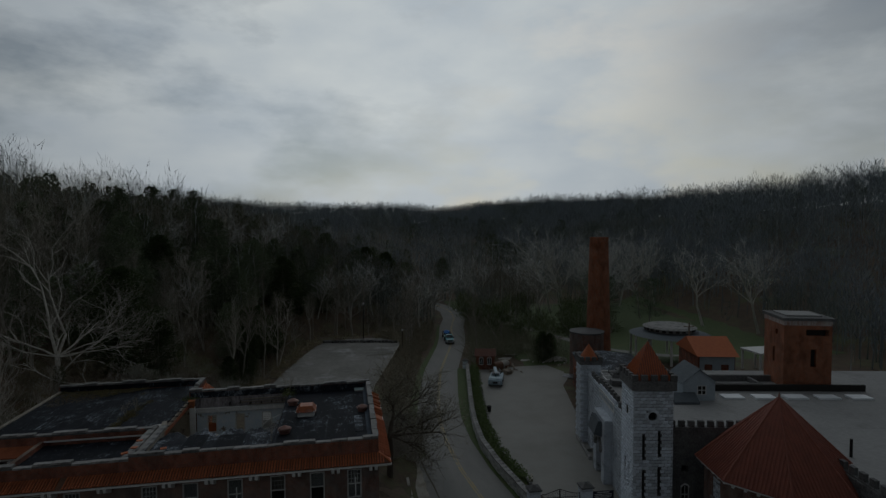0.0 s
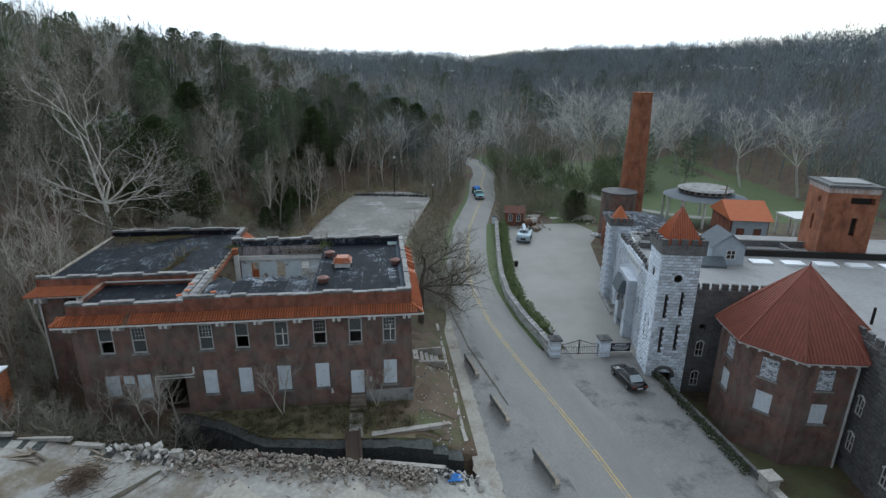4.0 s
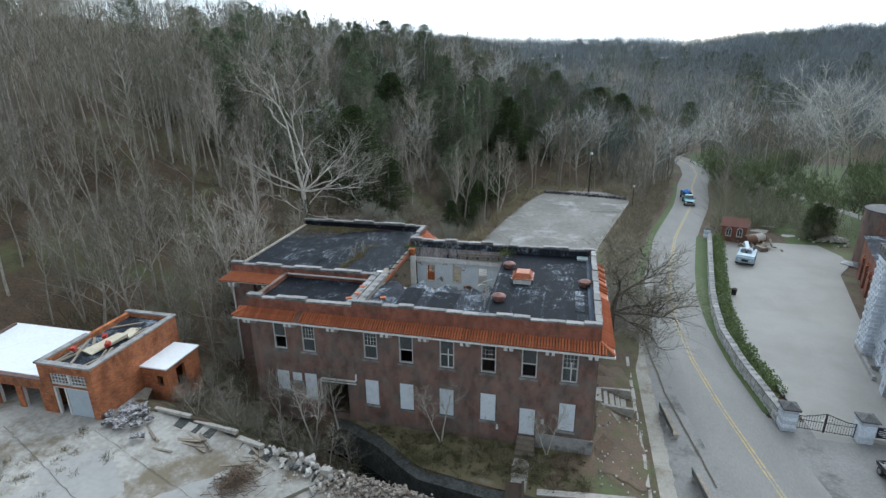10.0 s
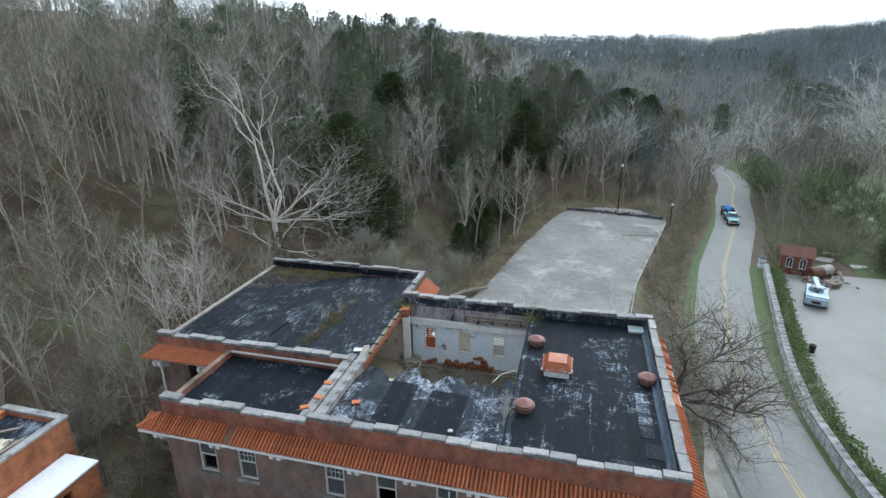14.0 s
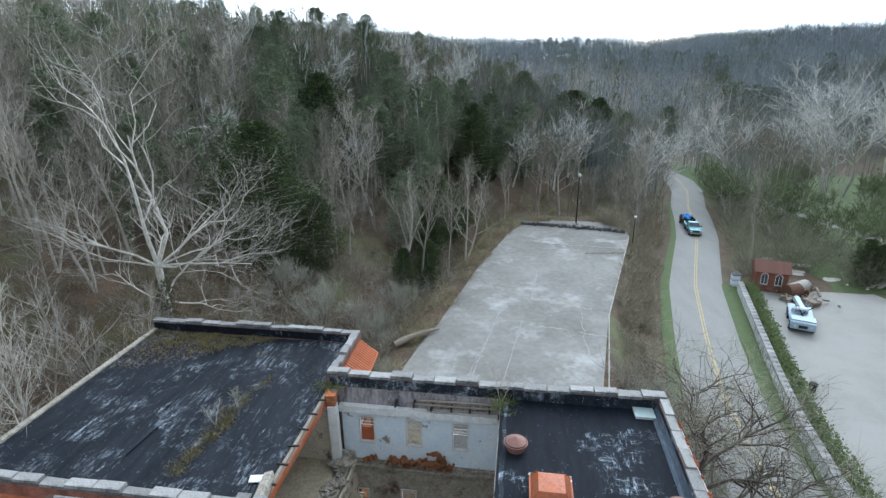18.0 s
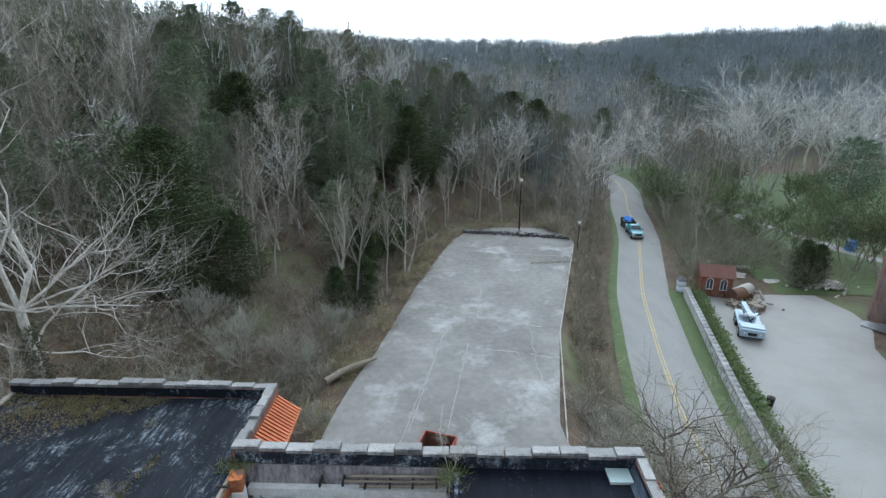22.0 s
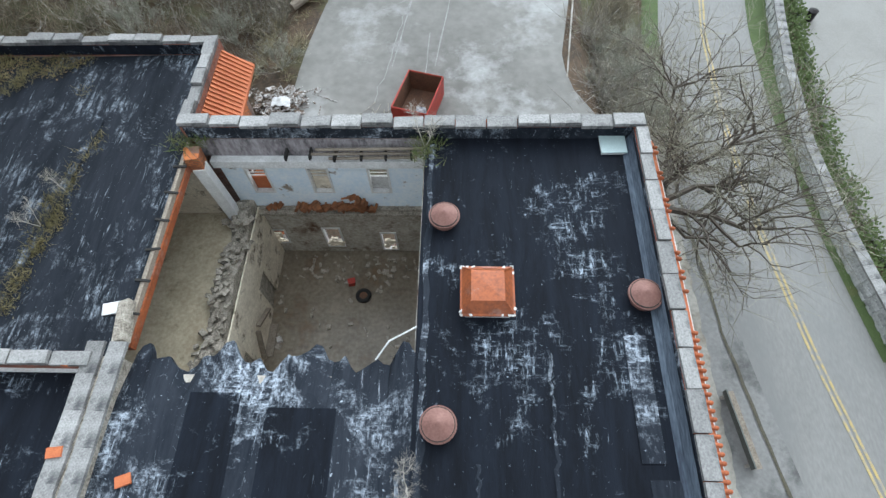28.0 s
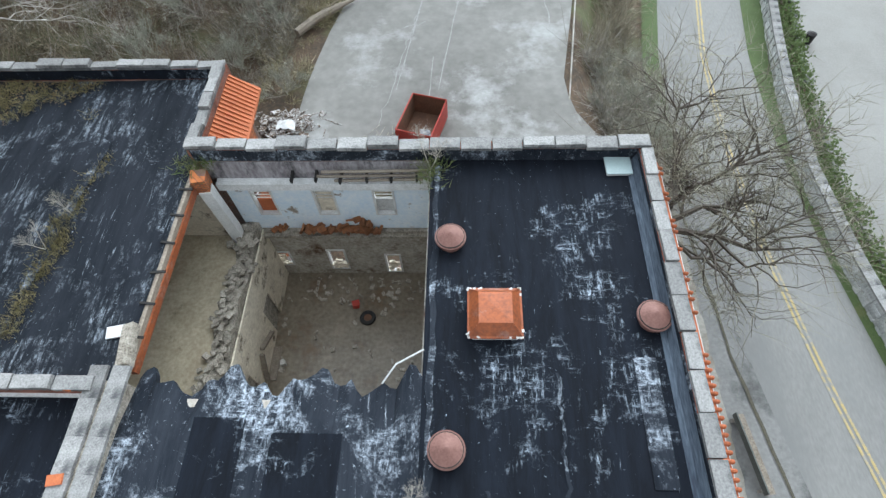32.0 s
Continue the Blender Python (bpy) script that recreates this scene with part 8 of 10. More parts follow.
part("roof_house_roof", Mesh().add([(HX - 0.25, HY - 0.25, 10.1), (HX + 1.65, HY - 0.25, 11.62), (HX + 3.55, HY - 0.25, 10.1), (HX - 0.25, HY + 3.8, 10.1), (HX + 1.65, HY + 3.8, 11.62), (HX + 3.55, HY + 3.8, 10.1), (HX + 1.65, HY - 0.25, 11.5), (HX + 1.65, HY + 3.8, 11.5)], [(0, 1, 4, 3), (1, 2, 5, 4), (0, 3, 7, 6), (6, 7, 5, 2), (0, 6, 1), (1, 6, 2)]), SLATE, castle)
part("lean_to", Mesh().add([(HX - 1.3, HY - 0.1, 8.25), (HX + 1.2, HY - 0.1, 8.25), (HX + 1.2, HY - 1.3, 8.25), (HX - 1.3, HY - 1.3, 8.25), (HX - 1.3, HY - 0.1, 9.15), (HX + 1.2, HY - 0.1, 9.15), (HX + 1.2, HY - 1.3, 8.5), (HX - 1.3, HY - 1.3, 8.5)], [(0, 3, 2, 1), (4, 5, 6, 7), (0, 1, 5, 4), (1, 2, 6, 5), (2, 3, 7, 6), (3, 0, 4, 7)]), SLATE, castle, "low slate-roofed lean-to against the workshop")
# terrace clutter behind the battlements: white-framed planting boxes and low parapets
tf_ = Mesh()
for x0, y0, w, l in ((1.6, 15.0, 2.2, 1.6), (4.2, 15.6, 1.6, 2.4), (1.8, 17.4, 1.8, 1.4), (4.4, 18.8, 3.0, 1.2), (8.2, 14.0, 2.6, 3.6)):
    for a, b in (((x0, y0), (x0 + w, y0 + 0.14)), ((x0, y0 + l), (x0 + w, y0 + l + 0.14)), ((x0, y0 + 0.14), (x0 + 0.14, y0 + l)), ((x0 + w - 0.14, y0 + 0.14), (x0 + w, y0 + l))):
        tf_.box((a[0], a[1], 8.25), (b[0], b[1], 8.75))
part("terrace_frame", tf_, WHITE, castle, "white-edged low frames on the terrace roof")
part("terrace_parapet", Mesh().box((11.8, 13.4, 8.25), (18.5, 13.7, 8.85)).box((11.8, 16.4, 8.25), (21.0, 16.7, 8.95)).box((18.2, 13.7, 8.25), (18.5, 16.4, 8.8)), STONE_DARK, castle, "dark stone parapets behind the flat roof")
pl_ = Mesh()
for i in range(10):
    pl_.block((random.uniform(2.0, 6), random.uniform(12, 19.5), 8.6), (random.uniform(0.8, 2.2), random.uniform(0.6, 1.8), 0.6), random.choice((0, 0, 90)))
part("roof_plant", pl_, STONE_DARK, castle, "pale plant boxes on the roof")
for x, y, in ((50.9, 16.4), (50.3, 13.2)):
    pt = thing("planter", (x, y, STREET), "white round planter with a small dark conifer", "planter", "planters by the portal")
    part("pot", Mesh().cone((0, 0), 0.35, 0.5, 0, 0.75, 16).cone((0, 0), 0.56, 0.56, 0.75, 0.85, 16), WHITE, pt)
    lc = Mesh()
    for k in range(7):
        leaf_cloud(lc, (0, 0, 1.0 + 0.3 * k), (0.45 - 0.055 * k, 0.45 - 0.055 * k, 0.25), 60, 0.1)
    part("conifer", lc, CEDAR, pt)
kbx = thing("stone_kerb", (50.6, 20.0, STREET), "low pale stone kerb before the castle front", "kerb", turn=-11.7)
part("kerb", Mesh().box((-0.15, -3.4, 0), (0.15, 3.2, 0.4)).box((0.1, -1.2, 0), (1.0, -1.0, 0.4)), COPING, kbx)
# brick range with arches beyond the turret
rng_ = thing("brick_range", (53.6, 24.0, STREET), "red brick range with round-arched openings beside the court", "building", turn=-18)
part("wall", Mesh().wall("y", 0, 22, -0.2, 5.2, 0, 0.4, [(2 + 3.2 * k, 3.6 + 3.2 * k, 0, 3.0) for k in range(6)]), BRICK_PARAPET, rng_)
# black filler added behind the arches in place of a shaded room
part("inside", Mesh().box((0.5, 0.2, -0.2), (9, 22, 4.6)), DARK, rng_)
part("roof", Mesh().add([(-0.2, -0.2, 5.2), (4.6, -0.2, 5.6), (9.4, -0.2, 5.2), (-0.2, 22.2, 5.2), (4.6, 22.2, 5.6), (9.4, 22.2, 5.2)], [(0, 1, 4, 3), (1, 2, 5, 4), (0, 2, 1), (3, 4, 5)]), TAR_WORN, rng_)
for k in range(6):
    for q in range(7):
        a = math.pi * q / 6
        part("arch_brick", Mesh().block((-0.06, 2.8 + 3.2 * k + 0.85 * math.cos(a), 2.6 + 0.85 * math.sin(a)), (0.14, 0.22, 0.3), rot=Euler((a - math.pi / 2, 0, 0)).to_matrix().to_4x4()), BRICK_ORANGE, rng_)
# low wall, hedge and steps in front of the octagon
lw = thing("low_wall", (48.75, -3.5, STREET), "low mossy wall edging the sunken area", "wall", turn=2)
part("wall", Mesh().box((-0.15, -7.5, -2.4), (0.15, 7.3, 0.55)), STONE_DARK, lw)
part("pier", Mesh().box((-0.45, -8.4, -0.5), (0.45, -7.5, 1.0)).box((-0.55, -8.5, 1.0), (0.55, -7.4, 1.15)), CONCRETE_PALE, lw, "pale concrete pier")
part("pier_wall", Mesh().box((-0.3, -13, -0.5), (0.3, -8.4, 0.5)), CONCRETE_PALE, lw)
hd2 = Mesh()
for y in np.arange(-10, 3.5, 0.5):
    leaf_cloud(hd2, (48.35, y, STREET + 0.4), (0.4, 0.45, 0.45), 40, 0.12)
tagged(part("hedge", hd2, material("dark hedge leaves", (0.05, 0.06, 0.025), (0.03, 0.04, 0.018), scale=2, bump=0)), "low dark hedge beside the apron", "hedge", kind="stuff")

octo = thing("octagonal_building", (56.94, -2.2, -4.2), "dark red brick octagonal house with a steep red tiled roof", "building", turn=0)
A0, RW_, RE = radians(147.1), 5.3, 6.0
BOARD_VINE = material("whitewashed board with vine stems", (0.60, 0.64, 0.70), (0.10, 0.10, 0.11), scale=4.5, fine=16, mix=0.4, spread=(0.47, 0.56), bump=0.1)
cor = [(RW_ * math.cos(A0 + k * math.pi / 4), RW_ * math.sin(A0 + k * math.pi / 4)) for k in range(8)]
for k in range(8):
    (ax, ay), (bx_, by_) = cor[k], cor[(k + 1) % 8]
    l = math.hypot(bx_ - ax, by_ - ay)
    t = math.degrees(math.atan2(by_ - ay, bx_ - ax))
    f = part("wall", Mesh().wall("x", 0, l, 0, 9.3, 0, 0.35, [(l / 2 - 0.62, l / 2 + 0.62, z, z + 1.75) for z in (3.9, 6.85)]), BRICK, octo)
    f.matrix_basis = pose(ax, ay, 0, 0, 0, t)
    for z in (3.9, 6.85):
        part("boarded_window", Mesh().box((l / 2 - 0.60, 0.06, z), (l / 2 + 0.60, 0.12, z + 1.73)), BOARD_VINE if z > 5 else BOARD, f, "whitewashed window board traced with dark vine stems" if z > 5 else "whitewashed window board")
        part("window_sill", Mesh().box((l / 2 - 0.75, -0.1, z - 0.13), (l / 2 + 0.75, 0.05, z)), COPING, f)
    for q in range(5):
        part("eave_bracket", Mesh().box((0.3 + q * (l - 0.6) / 4 - 0.09, -0.35, 9.02), (0.3 + q * (l - 0.6) / 4 + 0.09, 0, 9.3)), WHITE, f)
part("cornice", Mesh().cone((0, 0), RE - 0.1, RE - 0.1, 9.3, 9.45, 8, A0), WHITE, octo, "white cornice under the eaves")
part("roof", Mesh().cone((0, 0), RE, 0.08, 9.45, 15.2, 8, A0), TILE_RED, octo)
for k in range(8):
    a0, a1 = A0 + k * math.pi / 4, A0 + (k + 1) * math.pi / 4
    rm = Mesh()
    pa_, pb_ = Vector((RE * math.cos(a0), RE * math.sin(a0), 9.5)), Vector((RE * math.cos(a1), RE * math.sin(a1), 9.5))
    mid, tip = (pa_ + pb_) / 2, Vector((0, 0, 15.2))
    n = 17
    for i in range(1, n):
        p = pa_.lerp(pb_, i / n)
        q = 1 - abs(2 * i / n - 1)
        rm.tube([p, p + (tip - mid) * q * 0.985], [0.075, 0.06], 5, cap=False)
    rm.tube([pa_ + Vector((0, 0, 0.03)), tip], [0.11, 0.08], 6, cap=False)
    part("tile_ribs", rm, TILE_RED, octo)
part("finial", Mesh().tube([(0, 0, 15.1), (0, 0, 15.6)], [0.1, 0.02], 8), TILE_RED, octo)
# floors coloured near-black as the shade inside the octagon
part("floor", Mesh().cone((0, 0), RW_ - 0.4, RW_ - 0.4, 2.6, 2.7, 8, A0).cone((0, 0), RW_ - 0.4, RW_ - 0.4, 6.0, 6.1, 8, A0), DARK, octo)

part("downpipe", Mesh().tube([(RW_ * math.cos(A0 + 3 * math.pi / 4) * 1.02, RW_ * math.sin(A0 + 3 * math.pi / 4) * 1.02, z) for z in (9.2, 6, 0)], [0.09] * 3, 8), FRAME, octo, "flaking white downpipe at the corner")
stack = thing("brick_chimney", (69.1, 53.4, STREET - 0.3), "tall round tapering orange-red brick chimney stack", "chimney")
part("shaft", Mesh().cone((0, 0), 2.35, 1.66, 0, 24.4, 32), BRICK_STACK, stack, smooth=False)
part("rim", Mesh().cone((0, 0), 1.70, 1.72, 24.2, 24.55, 32), BRICK_STACK, stack)
part("rod", Mesh().tube([(-1.2, 0, 24.2), (-1.2, 0, 26)], [0.04] * 2, 5).tube([(1.2, 0, 24.2), (1.2, 0, 25.6)], [0.04] * 2, 5), IRON, stack)
tank = thing("brick_tank", (65.0, 49.6, STREET - 0.2), "round dark brick tank house with a grey rim", "tank")
part("drum", Mesh().cone((0, 0), 2.95, 2.9, 0, 7.7, 32), BRICK, tank)
part("rim", Mesh().cone((0, 0), 3.02, 3.02, 7.7, 7.95, 32), STONE_DARK, tank)
bx2 = thing("steel_offcuts", (61.2, 48.2, STREET), "grey steel offcuts beside the tank", "scrap", turn=-50)
for k in range(5):
    part("beam", Mesh().block((0, 0.3 * k - 0.5, 0.12 + 0.05 * k), (2.2, 0.2, 0.12), 6 * k), STEEL, bx2)
bt_ = thing("brick_tower", (74.0, 14.0, 6.3), "square orange-red brick water tower with a white-stained rim", "tower", turn=-18.8)
BW = 2.45
part("wall", Mesh().wall("x", -BW, BW, 0, 7.8, -BW, -BW + 0.4, [(0.3, 0.9, 2.6, 4.6), (-0.2, 2.1, 6.1, 6.8)]).wall("y", -BW + 0.4, BW, 0, 7.8, -BW, -BW + 0.4, [(-0.3, 0.2, 2.6, 4.4), (-0.9, -0.4, 5.9, 6.5)]).wall("x", -BW + 0.4, BW, 0, 7.8, BW - 0.4, BW).wall("y", -BW + 0.4, BW - 0.4, 0, 7.8, BW - 0.4, BW), BRICK_STACK, bt_)
# black filler added as shade behind the tower's openings
part("inside", Mesh().box((-BW + 0.5, -BW + 0.5, 0), (BW - 0.5, BW - 0.5, 7.7)), DARK, bt_)
part("stained_band", Mesh().box((-BW - 0.03, -BW - 0.03, 7.25), (BW + 0.03, BW + 0.03, 7.8)), material("white lime-stained brick", (0.55, 0.55, 0.54), (0.25, 0.1, 0.06), scale=2.0, stretch=(3, 3, 0.5)), bt_, "white-streaked brick band under the rim")
part("rim_slab", Mesh().box((-BW - 0.22, -BW - 0.22, 7.8), (BW + 0.22, BW + 0.22, 8.1)), STONE_DARK, bt_, "weathered concrete rim slab")
part("top_slab", Mesh().box((-BW + 0.6, -BW + 0.9, 8.1), (BW - 0.6, BW - 0.6, 8.25)), ROOFGREY, bt_)
pav = thing("spring_pavilion", (88.0, 60.0, ground_z(88, 60)), "round white-roofed pavilion on slim columns", "pavilion")
part("roof", Mesh().cone((0, 0), 7.8, 5.6, 5.6, 6.2, 32), SLATE, pav)
part("lantern", Mesh().cone((0, 0), 4.8, 4.8, 6.4, 7.1, 24).cone((0, 0), 5.2, 4.4, 7.1, 7.4, 24), COPING, pav)
for k in range(24):
    part("lantern_window", Mesh().block((4.82 * math.cos(k * 0.2618), 4.82 * math.sin(k * 0.2618), 6.75), (0.1, 0.7, 0.4), math.degrees(k * 0.2618)), DARK, pav)
for k in range(12):
    part("column", Mesh().tube([(7.4 * math.cos(k * 0.5236), 7.4 * math.sin(k * 0.5236), 0), (7.4 * math.cos(k * 0.5236), 7.4 * math.sin(k * 0.5236), 5.6)], [0.25, 0.2], 8), WHITE, pav)
bh_ = thing("boiler_house", (80.5, 38.5, -0.6), "brick boiler house with an orange tiled roof and white front", "building", turn=-14)
part("wall", Mesh().box((-2.8, -4, -2.5), (2.8, 4, 5.0)), BRICK_PARAPET, bh_)
part("white_front", Mesh().wall("x", -2.6, 2.6, -2.4, 4.8, -4.15, -4.02, [(-1.9, -0.7, 1.2, 3.6), (0.6, 1.8, 1.2, 3.6)]), SHEDBLUE, bh_)
part("roof", Mesh().add([(-3.2, -4.6, 4.9), (3.2, -4.6, 4.9), (3.2, 4.6, 4.9), (-3.2, 4.6, 4.9), (-3.2, 0, 7.2), (3.2, 0, 7.2)], [(0, 1, 5, 4), (2, 3, 4, 5), (0, 4, 3), (1, 2, 5), (0, 3, 2, 1)]), TILE_FLAT, bh_)
pg = thing("white_pergola", (98.0, 46.0, ground_z(98, 46)), "small white pergola on the lawn", "pergola")
part("pergola_top", Mesh().box((-3, -2.5, 3.6), (3, 2.5, 3.9)), WHITE, pg)
for x in (-2.7, 0, 2.7):
    for y in (-2.2, 2.2):
        part("column", Mesh().tube([(x, y, 0), (x, y, 3.6)], [0.2] * 2, 8), WHITE, pg)
pole = thing("utility_pole", (84.5, 49.0, ground_z(84, 49)), "pale wooden utility pole", "utility pole")
part("pole", Mesh().tube([(0, 0, 0), (0.3, 0, 9)], [0.16, 0.12], 8), TIMBER, pole)
part("crossarm", Mesh().box((-0.9, -0.06, 8.2), (1.3, 0.06, 8.35)), TIMBER, pole)


# ---- trees ----
random.seed(77)


def grow(wood, twig, p, d, length, r, level, deep, spread, up=0.25, kids=(7, 5, 6), wig=0.22, tw=0.011):
    """One limb with its children; the last level are twigs."""
    n = 5 if level == 0 else 4 if level < deep else 2
    pts, q, dd = [p], p, d.normalized()
    for i in range(n):
        dd = (dd + Vector((random.gauss(0, wig), random.gauss(0, wig), random.gauss(0, wig * 0.6) + up * 0.12 * (level > 0)))).normalized()
        q = q + dd * length / n
        pts.append(q)
    if level >= deep:
        for k in range(4):
            f = 0.0 if k == 0 else random.uniform(0.1, 0.75)
            a = pts[0].lerp(pts[-1], f)
            e = (pts[-1] - pts[0]) if k == 0 else ((pts[-1] - pts[0]).normalized() + Vector((random.gauss(0, 0.55), random.gauss(0, 0.55), random.gauss(0.15, 0.5)))) * length * random.uniform(0.35, 0.65)
            s = e.orthogonal().normalized()
            s = Matrix.Rotation(random.uniform(0, 3.14), 3, e.normalized()) @ s * tw * (1.5 if k == 0 else 1.1)
            twig.add([a - s, a + s, a + e], [(0, 1, 2)])
        return
    end = 0.30 if level else 0.38
    wood.tube(pts, [r * (1 - (1 - end) * i / n) for i in range(n + 1)], 8 if level == 0 else 5 if level == 1 else 4, cap=False)
    for k in range(kids[min(level, len(kids) - 1)]):
        f = random.uniform(0.32 if level == 0 else 0.25, 1.0) * n
        i = min(int(f), n - 1)
        at = pts[i].lerp(pts[i + 1], f - i)
        axis_ = (pts[i + 1] - pts[i]).normalized()
        out = Vector((random.gauss(0, 1), random.gauss(0, 1), random.gauss(0, 0.6)))
        out = (out - axis_ * out.dot(axis_)).normalized()
        nd = axis_ * random.uniform(0.5, 1.1) + out * spread * random.uniform(0.7, 1.2) + Vector((0, 0, up))
        grow(wood, twig, at, nd, length * random.uniform(0.42, 0.68) * (1.15 - 0.4 * f / n * (level == 0)), r * random.uniform(0.32, 0.5) * (1.1 - 0.3 * f / n), level + 1, deep, spread, up, kids, wig, tw)


def bare_tree(h, r, spread, kids, bark, twigs, deep=3, up=0.25, wig=0.19, lean=(0, 0), stems=1, tw=0.02, name="bare_tree", label="", category="tree", group=""):
    wood, tg = Mesh(), Mesh()
    for s in range(stems):
        grow(wood, tg, Vector((0, 0, -0.4)), Vector((lean[0] + random.gauss(0, 0.2) * (stems > 1), lean[1] + random.gauss(0, 0.2) * (stems > 1), 1)), h * 0.72, r, 0, deep, spread, up, kids, wig, tw)
    root = thing(name, (0, 0, 0), label, category, group)
    part("trunk", wood, bark, root)
    part("crown", tg, twigs, root)
    return root


def forest_tree(h, r, spread, base, limbs, bark, twigs, leaders=1, tw=0.011, wig=0.17, label="", group=""):
    """A tall woodland tree: straight stem, rising limbs in the upper part, fine twigs."""
    wood, tg = Mesh(), Mesh()
    for s in range(leaders):
        n, q = 8, Vector((0, 0, -0.5))
        d = Vector((random.gauss(0, 0.05) + (0.16 * math.cos(2.4 * s) if leaders > 1 else 0), random.gauss(0, 0.05) + (0.16 * math.sin(2.4 * s) if leaders > 1 else 0), 1))
        pts, hh = [q], h * random.uniform(0.82, 1.0)
        for i in range(n):
            d = (d + Vector((random.gauss(0, 0.055), random.gauss(0, 0.055), 0.06))).normalized()
            q = q + d * hh / n
            pts.append(q)
        wood.tube(pts, [r * (1 - 0.88 * i / n) for i in range(n + 1)], 7, cap=False)
        for k in range(limbs):
            f = (base + (0.98 - base) * (k + random.random()) / limbs)
            i = min(int(f * n), n - 1)
            at = pts[i].lerp(pts[i + 1], f * n - i)
            a = 2.4 * k + random.gauss(0, 0.5)
            up = 0.55 + 0.7 * f
            length = hh * (0.10 + 0.30 * (1 - f)) * random.uniform(0.7, 1.25)
            grow(wood, tg, at, Vector((math.cos(a) * spread, math.sin(a) * spread, up)), length, r * (0.50 - 0.28 * f), 1, 3, 0.62, 0.28, (0, 6, 4), wig, tw)
    root = thing("bare_tree", (0, 0, 0), label, "tree", group)
    part("trunk", wood, bark, root)
    part("crown", tg, twigs, root)
    return root


def cedar_tree(h, r, mat, n=900, label="", name="cedar_tree", base=0.08, group="", droop=0.25, size=0.3, tip=0.75, boughs=110):
    """A conifer of many boughs, each a loose spray of needles, with gaps between them."""
    root = thing(name, (0, 0, 0), label, "tree", group)
    wood, m = Mesh().tube([(0, 0, -0.4), (0.05, 0, h * 0.5), (0, 0.05, h * 0.95)], [0.016 * h, 0.011 * h, 0.02], 7), Mesh()
    lobe = [random.uniform(0, 6.3) for _ in range(3)]
    for b in range(boughs):
        k = base + (1 - base) * (b + random.random()) / boughs
        a = 2.4 * b + random.gauss(0, 0.35)
        t = (k - base) / (1 - base)
        rr = r * min(1.0, 0.62 + 1.6 * t) * (1 - t ** (1.0 / (1.02 - tip))) ** tip * random.uniform(0.62, 1.14) * (1 + 0.16 * math.sin(2 * a + lobe[0]) + 0.1 * math.sin(9 * t + lobe[1])) + 0.15
        z = h * k * 0.97
        end = Vector((rr * math.cos(a), rr * math.sin(a), z + rr * (0.28 - droop * 1.4) + 0.25 * h / 14))
        if rr > 0.8 and b % 2 == 0:
            wood.tube([(0, 0, z), end * 0.5 + Vector((0, 0, z * 0.5)), end], [0.05, 0.035, 0.012], 4, cap=False)
        root_ = Vector((0, 0, z))
        for _ in range(max(8, int(n / boughs))):
            f = random.uniform(0.25, 1.05)
            c = root_.lerp(end, f)
            w = 0.18 + 0.24 * rr * (1.15 - 0.5 * f)
            p = c + Vector((random.gauss(0, w * 0.55), random.gauss(0, w * 0.55), random.gauss(0, w * 0.36)))
            d = Vector((math.cos(a) + random.gauss(0, 0.6), math.sin(a) + random.gauss(0, 0.6), random.gauss(0.25, 0.5))).normalized() * size * random.uniform(0.7, 1.5)
            e = d.cross(Vector((random.gauss(0, 1), random.gauss(0, 1), random.gauss(0, 1)))).normalized() * size * random.uniform(0.2, 0.36)
            m.add([p - d * 0.4, p + e, p + d, p - e], [(0, 1, 2, 3)])
    part("trunk", wood, BARK, root)
    part("crown", m, mat, root)
    return root


HILL = "bare trees on the slope"
SLENDER, SPREADING, PALE_LABEL = "slender bare grey-brown tree on the slope", "bare spreading grey-brown tree on the slope", "bare pale-barked tree on the slope"
kinds = [forest_tree(h, r, sp, base, limbs, b, t, leaders, label=lab, group=HILL)
         for h, r, sp, base, limbs, b, t, leaders, lab in ((17, 0.17, 0.55, 0.38, 15, BARK, TWIG, 1, SLENDER), (15, 0.20, 0.85, 0.30, 15, BARK, TWIG, 1, SPREADING), (18, 0.15, 0.5, 0.45, 13, BARK, TWIG, 1, SLENDER),
                                                            (16, 0.19, 0.7, 0.35, 13, BARK_WHITE, TWIG, 1, PALE_LABEL), (14, 0.16, 0.9, 0.28, 9, BARK, TWIG, 2, SPREADING), (17, 0.17, 0.6, 0.40, 10, BARK_WHITE, TWIG_PALE, 2, PALE_LABEL))]
cedars = [cedar_tree(h, r, CEDAR, n, "dense dark green cedar on the slope", group="cedars on the slope", size=0.15, droop=0.12, tip=tip, boughs=bo, base=ba) for h, r, n, tip, bo, ba in ((15, 3.6, 15000, 0.6, 150, 0.1), (11, 3.3, 12500, 0.66, 120, 0.06), (16, 4.4, 18500, 0.5, 160, 0.22), (15, 4.7, 20000, 0.72, 160, 0.05))]
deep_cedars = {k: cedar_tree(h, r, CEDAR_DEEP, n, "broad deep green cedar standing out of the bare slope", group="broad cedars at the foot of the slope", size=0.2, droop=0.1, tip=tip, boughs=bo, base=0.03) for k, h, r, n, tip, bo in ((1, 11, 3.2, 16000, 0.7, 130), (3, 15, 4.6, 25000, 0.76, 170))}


def place(kind, x, y, s, turn=None, sink=0.0):
    o = copy_thing(kind, pose(x, y, ground_z(x, y) - sink, random.uniform(-3, 3), random.uniform(-3, 3), random.uniform(0, 360) if turn is None else turn))
    o.scale = (s, s, s)
    return o


